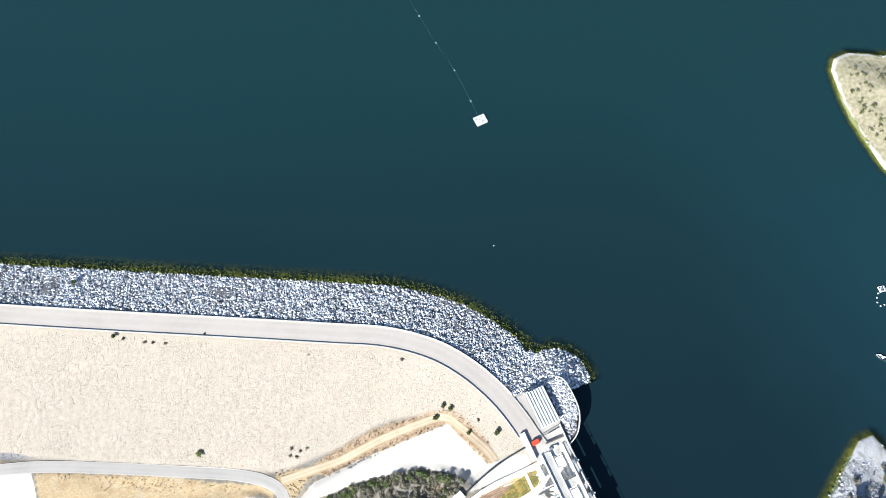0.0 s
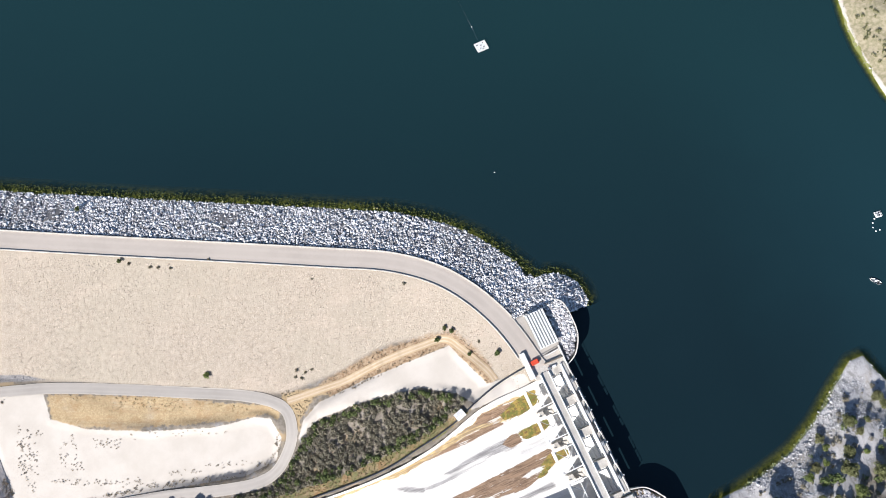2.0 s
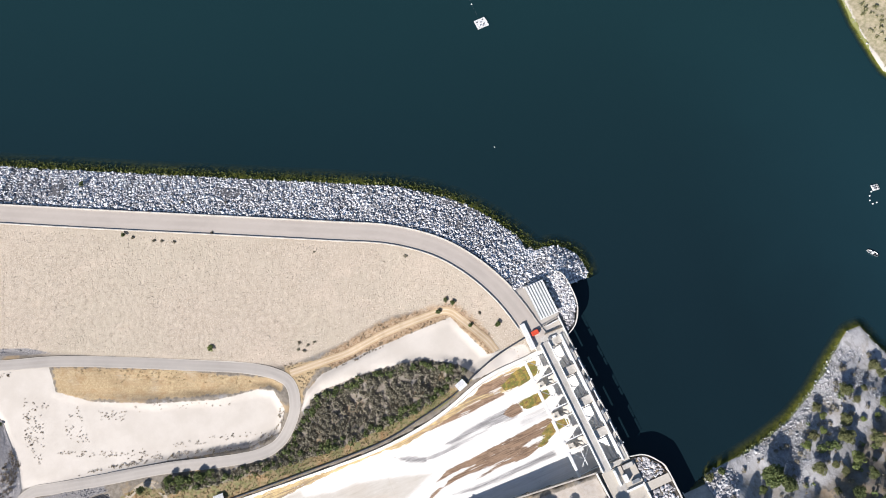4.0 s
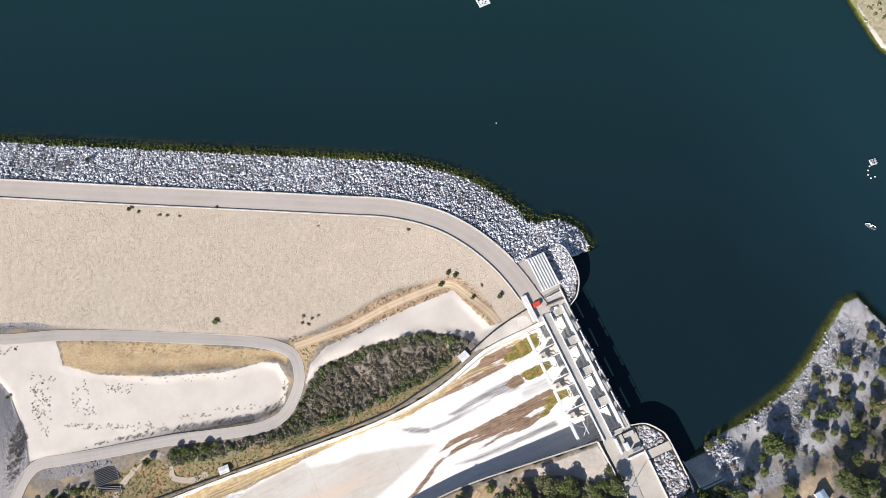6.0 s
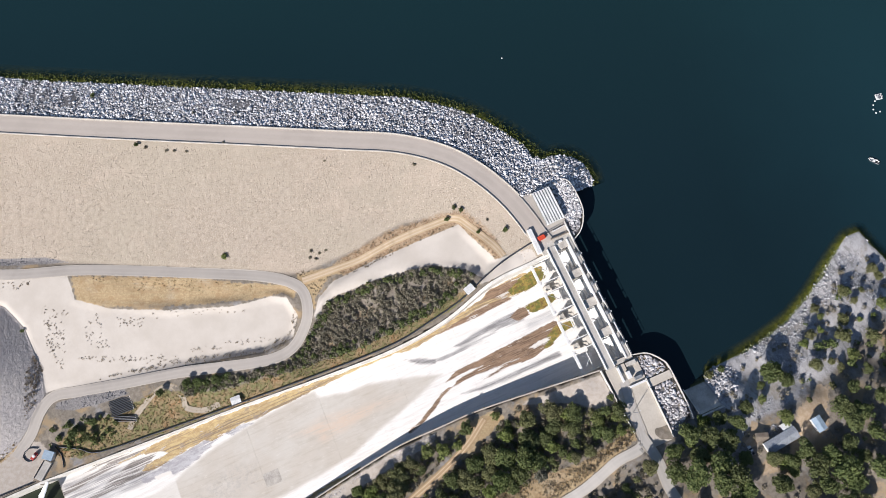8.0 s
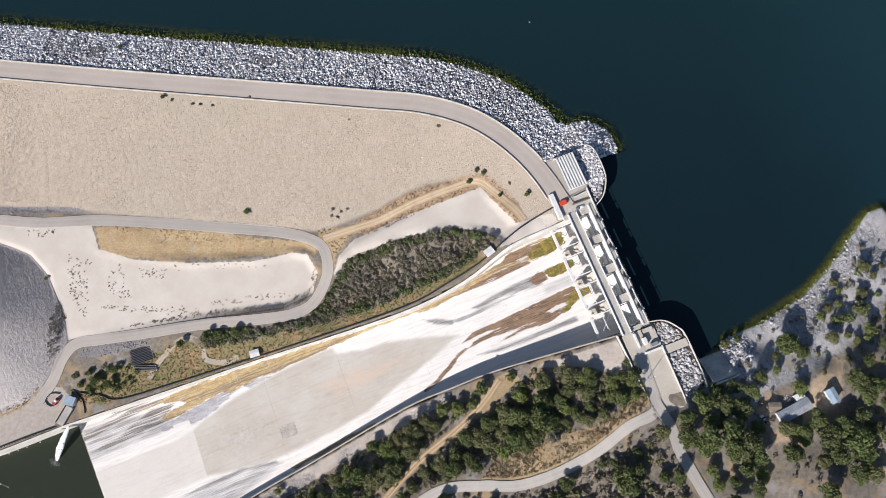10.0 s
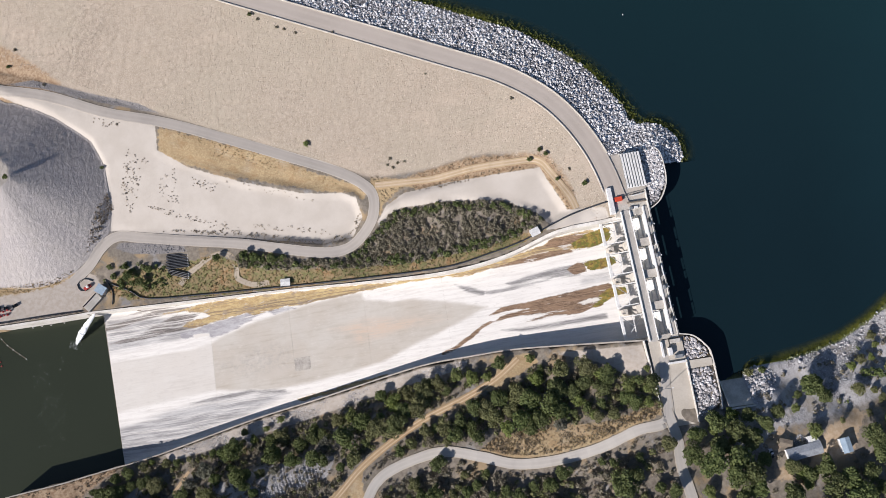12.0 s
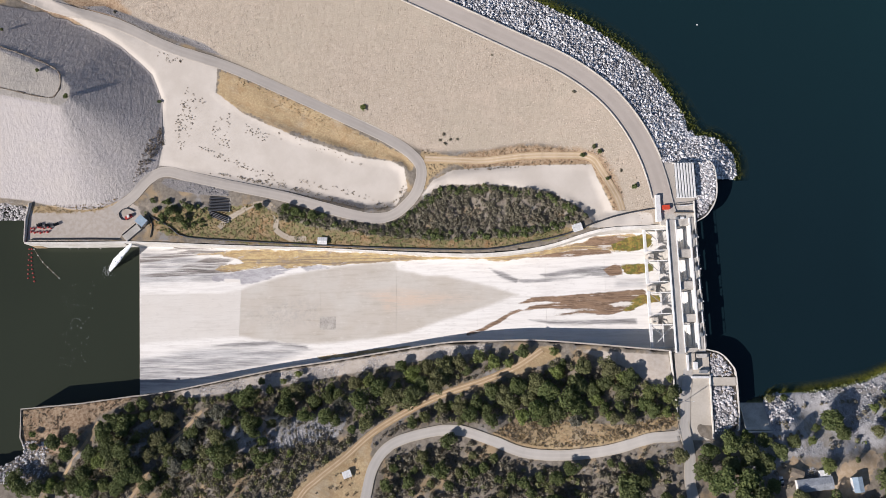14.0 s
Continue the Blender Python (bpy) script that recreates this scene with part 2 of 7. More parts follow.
# ---- the plan: lines of the place, with their levels ----
LAKE, POOL, CREST = 0.0, -56.0, 8.0
crest_line = curve_line([(-1500, 792), (-420, 262), (-250.4, 178.2), (-193.2, 150), (-136, 122.3), (-79.2, 94.6), (-51, 80.5), (-30.4, 64.8), (-17.2, 48.1), (-8.2, 30.2), (-3.5, 15), (-1, 2), (1.5, -8)], 4.0)
toe_road = [(-520, 205, -22), (-440, 168, -22), (-367, 136, -22), (-318, 121, -22), (-283, 105, -22), (-248, 93, -22), (-214, 78, -22), (-180, 62, -22), (-153, 49, -22), (-138, 39, -22), (-132, 30, -22.5), (-134, 18, -24), (-141, 9, -26), (-150, 3, -28), (-162, 2, -28.5), (-180, 6, -29), (-214, 16, -33), (-249, 24, -36), (-274, 30, -38.5), (-288, 33, -40), (-298, 28, -41), (-307, 18, -42), (-319, 9, -42.5), (-339, 3, -43), (-366, 3, -43)]
berm_track = [(-130, 36, -22), (-119, 35, -19.5), (-108, 34, -17.5), (-95, 33, -15), (-73, 34, -9.5), (-52, 33, -5), (-38, 31, -2.5), (-32, 23, -0.5), (-24, 7, 1.5), (-22, 0, 1.5)]
abutment_road = [(8, -80, 8.2), (5, -99, 8.4), (2, -117, 9), (-14, -120, 8), (-34, -126, 5), (-57, -129, 2), (-77, -128, -1), (-94, -122, -3), (-112, -117, -6), (-130, -119, -8), (-147, -125, -9), (-156, -136, -9), (-160, -152, -8), (-165, -175, -8), (-170, -210, -6)]
house_road = [(3, -112, 9), (5, -127, 10), (4, -140, 11), (5, -149, 12), (7, -165, 13), (12, -200, 15)]
dirt_track = [(-66, -75, -6), (-80, -84, -7), (-99, -92, -9), (-120, -99, -11), (-139, -108, -13), (-157, -119, -14), (-172, -132, -13), (-186, -143, -12), (-195, -152, -12), (-210, -180, -12)]
chute_n = [(8, -9, 8), (-11, -10, 5), (-34, -11, 1), (-64, -19, -7), (-98, -22, -13), (-146, -19, -24), (-187, -15.5, -33), (-241, -13, -38), (-304, -10, -42)]
chute_s = [(8, -76.5, 8), (0, -76, 8), (-31, -73, 2), (-66, -70, -6), (-90, -70, -10), (-120, -71, -18), (-178, -80, -29), (-218, -86, -36), (-278, -98, -42), (-301, -101, -42)]
basin_n = [(-304, -10, -42), (-340, -10.5, -42), (-370, -10.5, -42), (-370.5, 4, -42), (-369, 14, -42)]
basin_s = [(-301, -101, -42), (-330, -105, -42), (-363, -108, -42), (-362, -124, -42), (-358, -133, -43)]
mound_foot = [(-371, 138, -30), (-328, 113, -31), (-303, 97, -32), (-290, 75, -33), (-291, 55, -36), (-303, 40, -40), (-318, 25, -42), (-323, 15, -43), (-367, 13, -43), (-400, 18, -44)]
plateau = [(-510, 148), (-432, 119), (-372, 95), (-365, 92), (-349, 85), (-338, 80), (-333, 74), (-333, 67), (-338, 63), (-349, 65), (-369, 69), (-432, 80), (-510, 94)]
pipe_run = [(-4, 0, 9), (-20, -2, 6), (-35, -6, 2), (-52, -12, -3), (-73, -16, -9), (-98, -19, -13), (-146, -16.5, -24), (-193, -13, -33), (-238, -10, -38), (-273, -7, -41), (-283, -1, -41), (-294, 5, -41)]
bank_levels = [(37, -105, 0), (70, -98, 0), (121, -84, 0), (158, -65, 0), (168, -84, 0), (49, -122, 9), (60, -141, 13), (85, -141, 15), (112, -142, 15), (145, -120, 9), (135, -98, 5), (95, -112, 8), (120, -172, 22), (60, -185, 18), (25, -150, 13)]
hill_levels = [(30, -240, 20), (-60, -190, 6), (-110, -160, -1), (-90, -145, 0), (-120, -240, 0), (-230, -200, -14), (-230, -130, -22), (-300, -135, -34), (-330, -120, -41), (-350, -150, -45), (-300, -200, -28), (-400, -180, -50), (-400, -300, -40), (-200, -330, -5), (-20, -100, 4), (-40, -88, 0), (20, -95, 8)]
bench_levels = [(-255, 78, -25), (-207, 51, -25), (-160, 36, -25), (-200, 25, -30), (-240, 45, -30), (-275, 50, -35), (-297, 80, -33), (-60, 15, -7), (-90, 20, -13), (-60, -2, -9), (-110, 5, -20), (-150, -8, -27), (-250, 8, -38), (-285, 15, -40), (-40, 12, -2), (-24, 8, 3), (-14, -4, 6)]
right_shore = [(40.7, -104.2), (55.4, -98.5), (69.1, -97.9), (83.6, -96.0), (103.0, -91.9), (121.2, -84.0), (142.6, -71.2), (156, -64), (163.8, -64.0), (166.0, -73.6), (169.2, -84.2), (185, -110), (230, -160), (420, -280), (3500, -1500)]
land_edge = [tuple(p) for p in crest_line[::2]] + [(12, -8), (12, -75), (18, -75), (25, -77.5), (30, -83), (32, -89), (32, -113), (36, -105)] + right_shore + [(3500, -4200), (-4200, -4200), (-4200, 2000)]
island_edge = [(310, 132), (289, 143), (278, 142), (272, 135.5), (266, 115), (263, 99), (262, 80), (262, 64), (272, 40), (330, 5), (460, 0), (480, 120), (400, 135)]
pier_n_line = [(0.9, 25.2), (12, 25.8), (24.3, 26.5), (27.4, 22.7), (28.2, 12), (26.8, 3.8), (21.8, -3.9), (14.9, -7.9)]
pier_s_line = [(17.5, -75.2), (24.6, -77.3), (30, -83.1), (32, -89), (32, -113), (31, -116)]
forebay = [(10, -8), (15, -8), (21.8, -4), (26.8, 3.8), (28.2, 12), (28, 17), (36, 17.5), (60, 16), (60, -90), (36, -103.5), (32, -113), (32, -89), (30, -83), (24.6, -77.3), (17.5, -75.2), (10, -75)]
basin = [(-304, -10), (-301, -101), (-330, -105), (-363, -108), (-362, -124), (-359, -133), (-375, -142), (-430, -150), (-600, -120), (-600, 20), (-400, 17), (-370, 13), (-370, -10.5)]
white_west = [(-283, 102), (-259, 95), (-254, 92), (-255, 78), (-238, 65), (-207, 51), (-174, 39), (-150, 35), (-142, 31), (-140, 19), (-147, 9), (-166, 8), (-215, 20), (-254, 28), (-281, 35), (-298, 38), (-303, 42), (-292, 56), (-290, 74), (-296, 90), (-322, 112), (-371, 140), (-365, 143), (-316, 118)]
white_east = [(-132, 14), (-125, 23), (-114, 28), (-88, 29), (-63, 28), (-37, 27), (-32, 14), (-26, -1), (-36, -7), (-43, 2), (-60, 13), (-88, 18), (-117, 20)]
grass_west = [(-252, 91), (-220, 77), (-186, 62), (-164, 49), (-142, 39), (-136, 32), (-138, 29), (-143, 34), (-161, 38), (-186, 46), (-221, 59), (-244, 69), (-255, 75)]
grass_east = [(-132, 43), (-123, 39), (-112, 36), (-102, 38), (-73, 40), (-46, 36), (-32, 33), (-26, 22), (-21, 9), (-22, 1), (-26, -1), (-30, 10), (-35, 20), (-38, 27), (-62, 28), (-94, 27), (-106, 28), (-112, 32), (-118, 30), (-127, 24), (-130, 16), (-133, 30)]
berm_grass = [(-112, 36), (-102, 38.5), (-73, 40.5), (-46, 37), (-32, 33.5), (-26, 22.5), (-21, 9), (-22, 1), (-26, -1), (-30, 10), (-35, 20), (-38, 27), (-62, 28), (-94, 27), (-106, 28)]
grass_south = [(-363, -108), (-297, -101), (-318, -112), (-325, -120), (-340, -135), (-361, -128)]
straw_slope = [(-14, -118), (-34, -123), (-60, -127), (-80, -125), (-94, -119), (-84, -113), (-55, -112), (-28, -114), (2, -107), (0, -114)]
clearing = [(-157, -120), (-170, -127), (-190, -140), (-205, -155), (-215, -185), (-180, -185), (-165, -160), (-158, -140)]
strip_north = [(-300, 2), (-285, -6), (-240, -11), (-190, -14), (-146, -17), (-98, -19), (-60, -15), (-36, -8), (-52, -8), (-75, -12), (-115, -13), (-150, -9), (-200, -2), (-218, 6), (-230, 12), (-262, 10), (-285, 12)]
house_yard = [(98, -125), (101, -129), (94, -136), (90, -144), (81, -147), (75, -151), (62, -155), (49, -153), (49, -148), (66, -149), (75, -138), (80, -132)]
track_head = [(-72, -73.5), (-57, -73), (-56, -79), (-68, -84), (-84, -90), (-88, -87)]
ridge_path = [(-258, -109), (-266, -118), (-278, -130), (-287, -146), (-297, -162)]
bank_path = [(-318, -115), (-322, -124), (-330, -136), (-336, -146)]
dam_scrub = [(-346, 123), (-312, 119), (-308, 128), (-328, 146), (-350, 162), (-420, 198), (-430, 160)]
yard_patch = [(47, -136), (51, -133), (57, -129), (62, -131), (59, -136), (52, -140)]
canopy_yard = [(-6, 2), (-3, 25.4), (16.5, 25.6), (16.5, -6), (3, -6)]
terrace_straw = [(-368, 12.5), (-368, 8), (-345, 8), (-327, 9.5), (-317, 14), (-316, 17.5), (-328, 13.5)]
forecourt_bank = [(-48, -75), (-2, -78), (-1, -93), (-10, -94), (-20, -86), (-34, -80)]
wall_strip = [(-92, -71.5), (-120, -72.5), (-178, -81.5), (-218, -87.5), (-272, -98), (-268, -102), (-218, -95.5), (-178, -89), (-150, -83.5), (-120, -79), (-96, -76)]

pier_n_fill = [(0.9, 25.5), (24.3, 26), (27.2, 22.5), (27.9, 12), (26.5, 4), (21.6, -3.7), (15, -7.6), (3, -7), (0, 3)]
pier_s_fill = [(18, -76), (24.4, -77.6), (29.7, -83.3), (31.7, -89), (31.7, -113), (18, -121)]
terrace = [(-369, 11), (-328, 12), (-315, 17), (-304, 12), (-300, 3), (-312, -8), (-369, -9)]
gravel_east = [(-40, -9), (-34, -4), (-26, 0), (-16, -1), (-7, -3), (-6, -9), (-20, -10)]
slate_a = [(-245, -118), (-215, -112), (-190, -111), (-170, -111), (-176, -121), (-200, -127), (-240, -132)]
bald_patch = [(-317, -138), (-308, -137), (-305, -143), (-312, -147), (-318, -145)]
slate_b = [(-299, -120), (-288, -113), (-284, -120), (-291, -134), (-300, -136)]
forecourt = [(0.4, -77), (18.3, -77), (18.3, -121), (1.2, -121)]
rubble_strip = [(-288, 29), (-274, 27), (-250, 21), (-246, 17), (-262, 18), (-280, 21), (-290, 26)]
rubble_ditch = [(-341, 132), (-334, 130), (-320, 126), (-303, 119), (-286, 112), (-262, 103), (-250, 99), (-262, 107), (-285, 116), (-297, 121), (-311, 127), (-325, 132)]


def away(poly, x, y):
    """Signed distance to a closed outline in metres, plus inside."""
    p = np.array(poly, float)[:, :2]
    q = np.roll(p, -1, axis=0)
    best, inside = np.full(x.shape, 1e12), np.zeros(x.shape, bool)
    for (ax, ay), (bx, by) in zip(p, q):
        dx, dy = bx - ax, by - ay
        s = np.clip(((x - ax) * dx + (y - ay) * dy) / (dx * dx + dy * dy + 1e-9), 0, 1)
        best = np.minimum(best, (x - ax - s * dx) ** 2 + (y - ay - s * dy) ** 2)
        cross = (ay > y) != (by > y)
        inside ^= cross & (x < (bx - ax) * (y - ay) / (by - ay + 1e-12) + ax)
    return np.sqrt(best) * np.where(inside, 1, -1)


def off_line(line, x, y):
    """Distance to an open line, and whether the place is on its left."""
    p = np.array(line, float)[:, :2]
    best, left = np.full(x.shape, 1e12), np.zeros(x.shape, bool)
    for (ax, ay), (bx, by) in zip(p[:-1], p[1:]):
        dx, dy = bx - ax, by - ay
        s = np.clip(((x - ax) * dx + (y - ay) * dy) / (dx * dx + dy * dy), 0, 1)
        d = (x - ax - s * dx) ** 2 + (y - ay - s * dy) ** 2
        near = d < best
        best = np.where(near, d, best)
        left = np.where(near, dx * (y - ay) - dy * (x - ax) > 0, left)
    return np.sqrt(best), left


levels = []
for line, step, drop in ((toe_road, 8, 0), (berm_track, 8, 0), (abutment_road, 8, 0), (house_road, 8, 0), (dirt_track, 8, 0), (chute_n, 8, 0.8), (chute_s, 8, 0.8), (basin_n, 8, 0.6), (basin_s, 8, 0.6), (mound_foot, 10, 0)):
    for p in curve_line(line, step):
        levels.append((p[0], p[1], p[2] - drop))
for spots in (bank_levels, hill_levels, bench_levels):
    levels += spots
levels = np.array(levels)

FLOOR_X = [-306, -240, -180, -120, -65, -30, 0, 14]
FLOOR_Z = [-55.75, -45.5, -35, -24, -15, -9.5, -6, -6]


def chute_floor(x):
    return np.interp(x, FLOOR_X, FLOOR_Z)


def chute_sides(x):
    n, s = np.array(chute_n)[::-1], np.array(chute_s)[::-1]
    return np.interp(x, n[:, 0], n[:, 1]), np.interp(x, s[:, 0], s[:, 1])


def wave(x, y, size, seed=0.0):
    """Soft rolling unevenness between -1 and 1."""
    return (np.sin(x / size + 1.3 * np.sin(y / size * 0.8 + seed) + seed) + np.sin(y / size * 1.13 - 1.1 * np.sin(x / size * 0.7 + 2 * seed) + 2.1 * seed)) / 2


def ground(x, y, fields=False):
    """The level of the ground, and on request the outlines of its surfaces."""
    x, y = np.asarray(x, float), np.asarray(y, float)
    base, total = np.zeros(x.shape), np.zeros(x.shape)
    for lx, ly, lz in levels:
        w = ((x - lx) ** 2 + (y - ly) ** 2 + 40.0) ** -1.8
        base += w * lz
        total += w
    base /= total
    # the two gravel benches are graded to even planes
    for bench, plane in ((white_west, -25 + 0.106 * (x + 150) + 0.246 * (y - 35)), (grass_west, -25 + 0.106 * (x + 150) + 0.246 * (y - 35)), (white_east, -2.5 + 0.19 * (x + 35) + 0.05 * (y - 15))):
        w = np.clip((away(bench, x, y) + 2.0) / 6.0, 0, 1)
        w = w * w * (3 - 2 * w)
        base = base * (1 - w) + plane * w
    rough = 0.35 * wave(x, y, 3.1) + 0.5 * wave(x, y, 9.0, 1.7)
    land = away(land_edge, x, y)
    base = np.where(x > 33, np.minimum(base, 0.2 + np.maximum(land, 0) * 0.42), base)
    base = np.where(land > 0, base, np.maximum(-np.abs(land) / 1.7, -28))
    d, lake_side = off_line(crest_line, x, y)
    dam = np.where(lake_side, CREST - np.maximum(d - 5.4, 0) / 3.15 - np.maximum(d - 30.6, 0) * 0.06, CREST - np.maximum(d - 5.9, 0) / 2.15)
    nd, _ = off_line([(6, 24), (25, 25)], x, y)
    nose = 7.0 - np.maximum(nd - 1.5, 0) / 2.2
    top = np.maximum(np.maximum(dam, nose), -90)
    pl = away(plateau, x, y)
    turn = np.clip((100 - y) / 85, 0, 1)
    run = 1.95 - 0.43 * turn * turn * (3 - 2 * turn)
    heap = np.where(pl > 0, -8.0, -8.0 + pl / run)
    isl = away(island_edge, x, y)
    isle = np.where(isl > 0, np.minimum(0.15 + isl * 0.16, 7.0) + 0.4 * wave(x, y, 6.0), np.maximum(isl / 1.5, -90))
    z = np.maximum(np.maximum(base, top), np.maximum(heap, isle))
    fill = np.maximum(away(pier_n_fill, x, y), away(pier_s_fill, x, y))
    z = np.where(fill > 0, np.maximum(z, 7.7), z)
    z = np.where(away(forecourt, x, y) > -0.3, np.clip(z, 6, 8.1), z)
    # the ground stays below the copings of the walls
    yn, ys = chute_sides(x)
    tn, ts = np.interp(x, np.array(chute_n)[::-1, 0], np.array(chute_n)[::-1, 2]), np.interp(x, np.array(chute_s)[::-1, 0], np.array(chute_s)[::-1, 2])
    beside = (x > -304) & (x < 6)
    z = np.where(beside & (y > yn - 1), np.minimum(z, tn - 0.7 + np.maximum(y - yn - 1, 0) * 0.3), z)
    z = np.where(beside & (y < ys + 1), np.minimum(z, ts - 0.5 + np.maximum(ys - y - 1, 0) * 0.4), z)
    z = np.where((x < -298) & (y > -12), np.minimum(z, -42.7 + np.maximum(y - 12.5, 0) * 1.4), z)
    sd = off_line(basin_s, x, y)[0]
    z = np.where((sd < 30) & (x < -298) & (y < -98), np.minimum(z, -42.6 + np.maximum(sd - 12, 0) * 0.35), z)
    z = np.where((x > 35.2) & (x < 48.8) & (y > -117.5) & (y < -97), np.minimum(z, -2.6 + (-100 - y) * 0.512), z)
    fb = away(forebay, x, y)
    z = np.where(fb > 0, np.minimum(z, -14), z)
    in_chute = (x > -306) & (x < 13) & (y < yn + 0.3) & (y > ys - 0.1)
    z = np.where(in_chute, np.minimum(z, chute_floor(x) - 2.5), z)
    bs = away(basin, x, y)
    z = np.where(bs > 0.2, np.minimum(z, -61), z)
    if not fields:
        return z
    lakeside = lake_side & (d > 5.0)
    yard_n = away(canopy_yard, x, y)
    boulders = (fill > 0) & ((x > 16.5) | (y < -70))
    f = {
        "dam": np.clip(np.where(lake_side, -4, dam - np.maximum(base, heap) + 0.5), -6, 6),
        "riprap": np.clip(np.where(lakeside | (nose > base), np.where(x < 60, np.maximum(dam, nose) - base + 2, -4), np.where(boulders, 4, -4)), -6, 6) * np.where((yard_n > 0) & ~boulders, 0, 1) - np.where((yard_n > 0) & ~boulders, 4, 0),
        "white": np.clip(np.maximum.reduce([away(g, x, y) for g in (white_west, white_east, gravel_east, canopy_yard)]), -6, 6),
        "dry": np.clip(np.maximum.reduce([away(g, x, y) for g in (grass_west, grass_east, straw_slope, clearing, terrace_straw, track_head, bald_patch)]), -6, 6),
        "strip": np.clip(away(strip_north, x, y), -6, 6),
        "yard": np.clip(np.maximum(away(house_yard, x, y), away(yard_patch, x, y)), -6, 6),
        "scrub": np.clip(np.maximum.reduce([away(g, x, y) for g in (dam_scrub, grass_south, berm_grass)]), -6, 6),
        "earth": np.clip(np.maximum.reduce([away(g, x, y) for g in (terrace, forecourt_bank, wall_strip)]), -6, 6),
        "heap": np.clip(np.maximum(heap - base, pl), -6, 6),
        "flat": np.clip(pl, -6, 6),
        "rubble": np.clip(np.maximum.reduce([away(g, x, y) for g in (slate_a, slate_b)]), -6, 6),
        "ditch": np.clip(np.maximum(away(rubble_strip, x, y), away(rubble_ditch, x, y)), -6, 6),
        "shore": np.clip(np.where(x > 33, np.where(land > 0, 31 - land, 30), -4), -6, 6),
        "isle": np.clip(isl, -6, 12),
        "wet": np.where((land < 2) | (isl > -40) | (x > 36), z, 5.0),
    }
    return z, f, rough


def ground_at(x, y):
    return float(ground(np.array([x]), np.array([y]))[0])


# ---- the ground, one sheet ----
def spread(lo, hi, step, far):
    inner = list(np.arange(lo, hi + step, step))
    out, s = [], step
    p = inner[-1]
    while p < far:
        s *= 1.35
        p += s
        out.append(p)
    back, s, p = [], step, lo
    while p > -far:
        s *= 1.35
        p -= s
        back.append(p)
    return np.array(back[::-1] + inner + out)


gx, gy = spread(-410, 200, 1.15, 4000), spread(-205, 240, 1.15, 4000)
# the island needs a finer mesh than the far ground
outer = spread(258, 330, 2.0, 4000)
gx = np.concatenate([gx[gx < 201], np.arange(206, 258, 6.0), outer[outer >= 258]])
GX, GY = np.meshgrid(gx, gy)
gz, fields, rough = ground(GX.ravel(), GY.ravel(), True)
rng = np.random.default_rng(5)
fx, fy = GX.ravel(), GY.ravel()
jitter = rng.normal(0, 1, gz.shape)
stony = np.clip(fields["dam"], 0, 1) * 0.08 + np.clip(fields["heap"] - 0.5, 0, 1) * np.clip(-fields["flat"], 0, 1) * np.clip((fy - 55) / 25, 0.25, 1) * 0.08
wild = ((fields["strip"] < -3) & (away(terrace, fx, fy) < -3) & (fields["dam"] < 0) & (fields["white"] < 0) & (fields["heap"] < 0)).astype(float)
road_d = np.full(gz.shape, 1e9)
for line in (toe_road, berm_track, abutment_road, house_road, dirt_track, ridge_path, bank_path):
    road_d = np.minimum(road_d, off_line(curve_line(line, 6), fx, fy)[0])
wild *= np.clip((road_d - 4) / 4, 0, 1)
crest_d = off_line(crest_line, fx, fy)[0]
stony *= np.clip(crest_d - 7, 0, 1)
wild *= np.clip((crest_d - 9) / 5, 0, 1)
gz = gz + jitter * stony + rough * wild * 0.9
nx, ny = len(gx), len(gy)
idx = np.arange(nx * ny).reshape(ny, nx)
quads = np.stack([idx[:-1, :-1], idx[:-1, 1:], idx[1:, 1:], idx[1:, :-1]], -1).reshape(-1, 4)


def grid_mesh(name, verts, quads):
    me = bpy.data.meshes.new(name)
    me.vertices.add(len(verts))
    me.vertices.foreach_set("co", np.asarray(verts, np.float32).ravel())
    me.loops.add(quads.size)
    me.loops.foreach_set("vertex_index", quads.astype(np.int32).ravel())
    me.polygons.add(len(quads))
    me.polygons.foreach_set("loop_start", np.arange(0, quads.size, quads.shape[1], dtype=np.int32))
    me.polygons.foreach_set("use_smooth", np.ones(len(quads), bool))
    me.update(calc_edges=True)
    return me


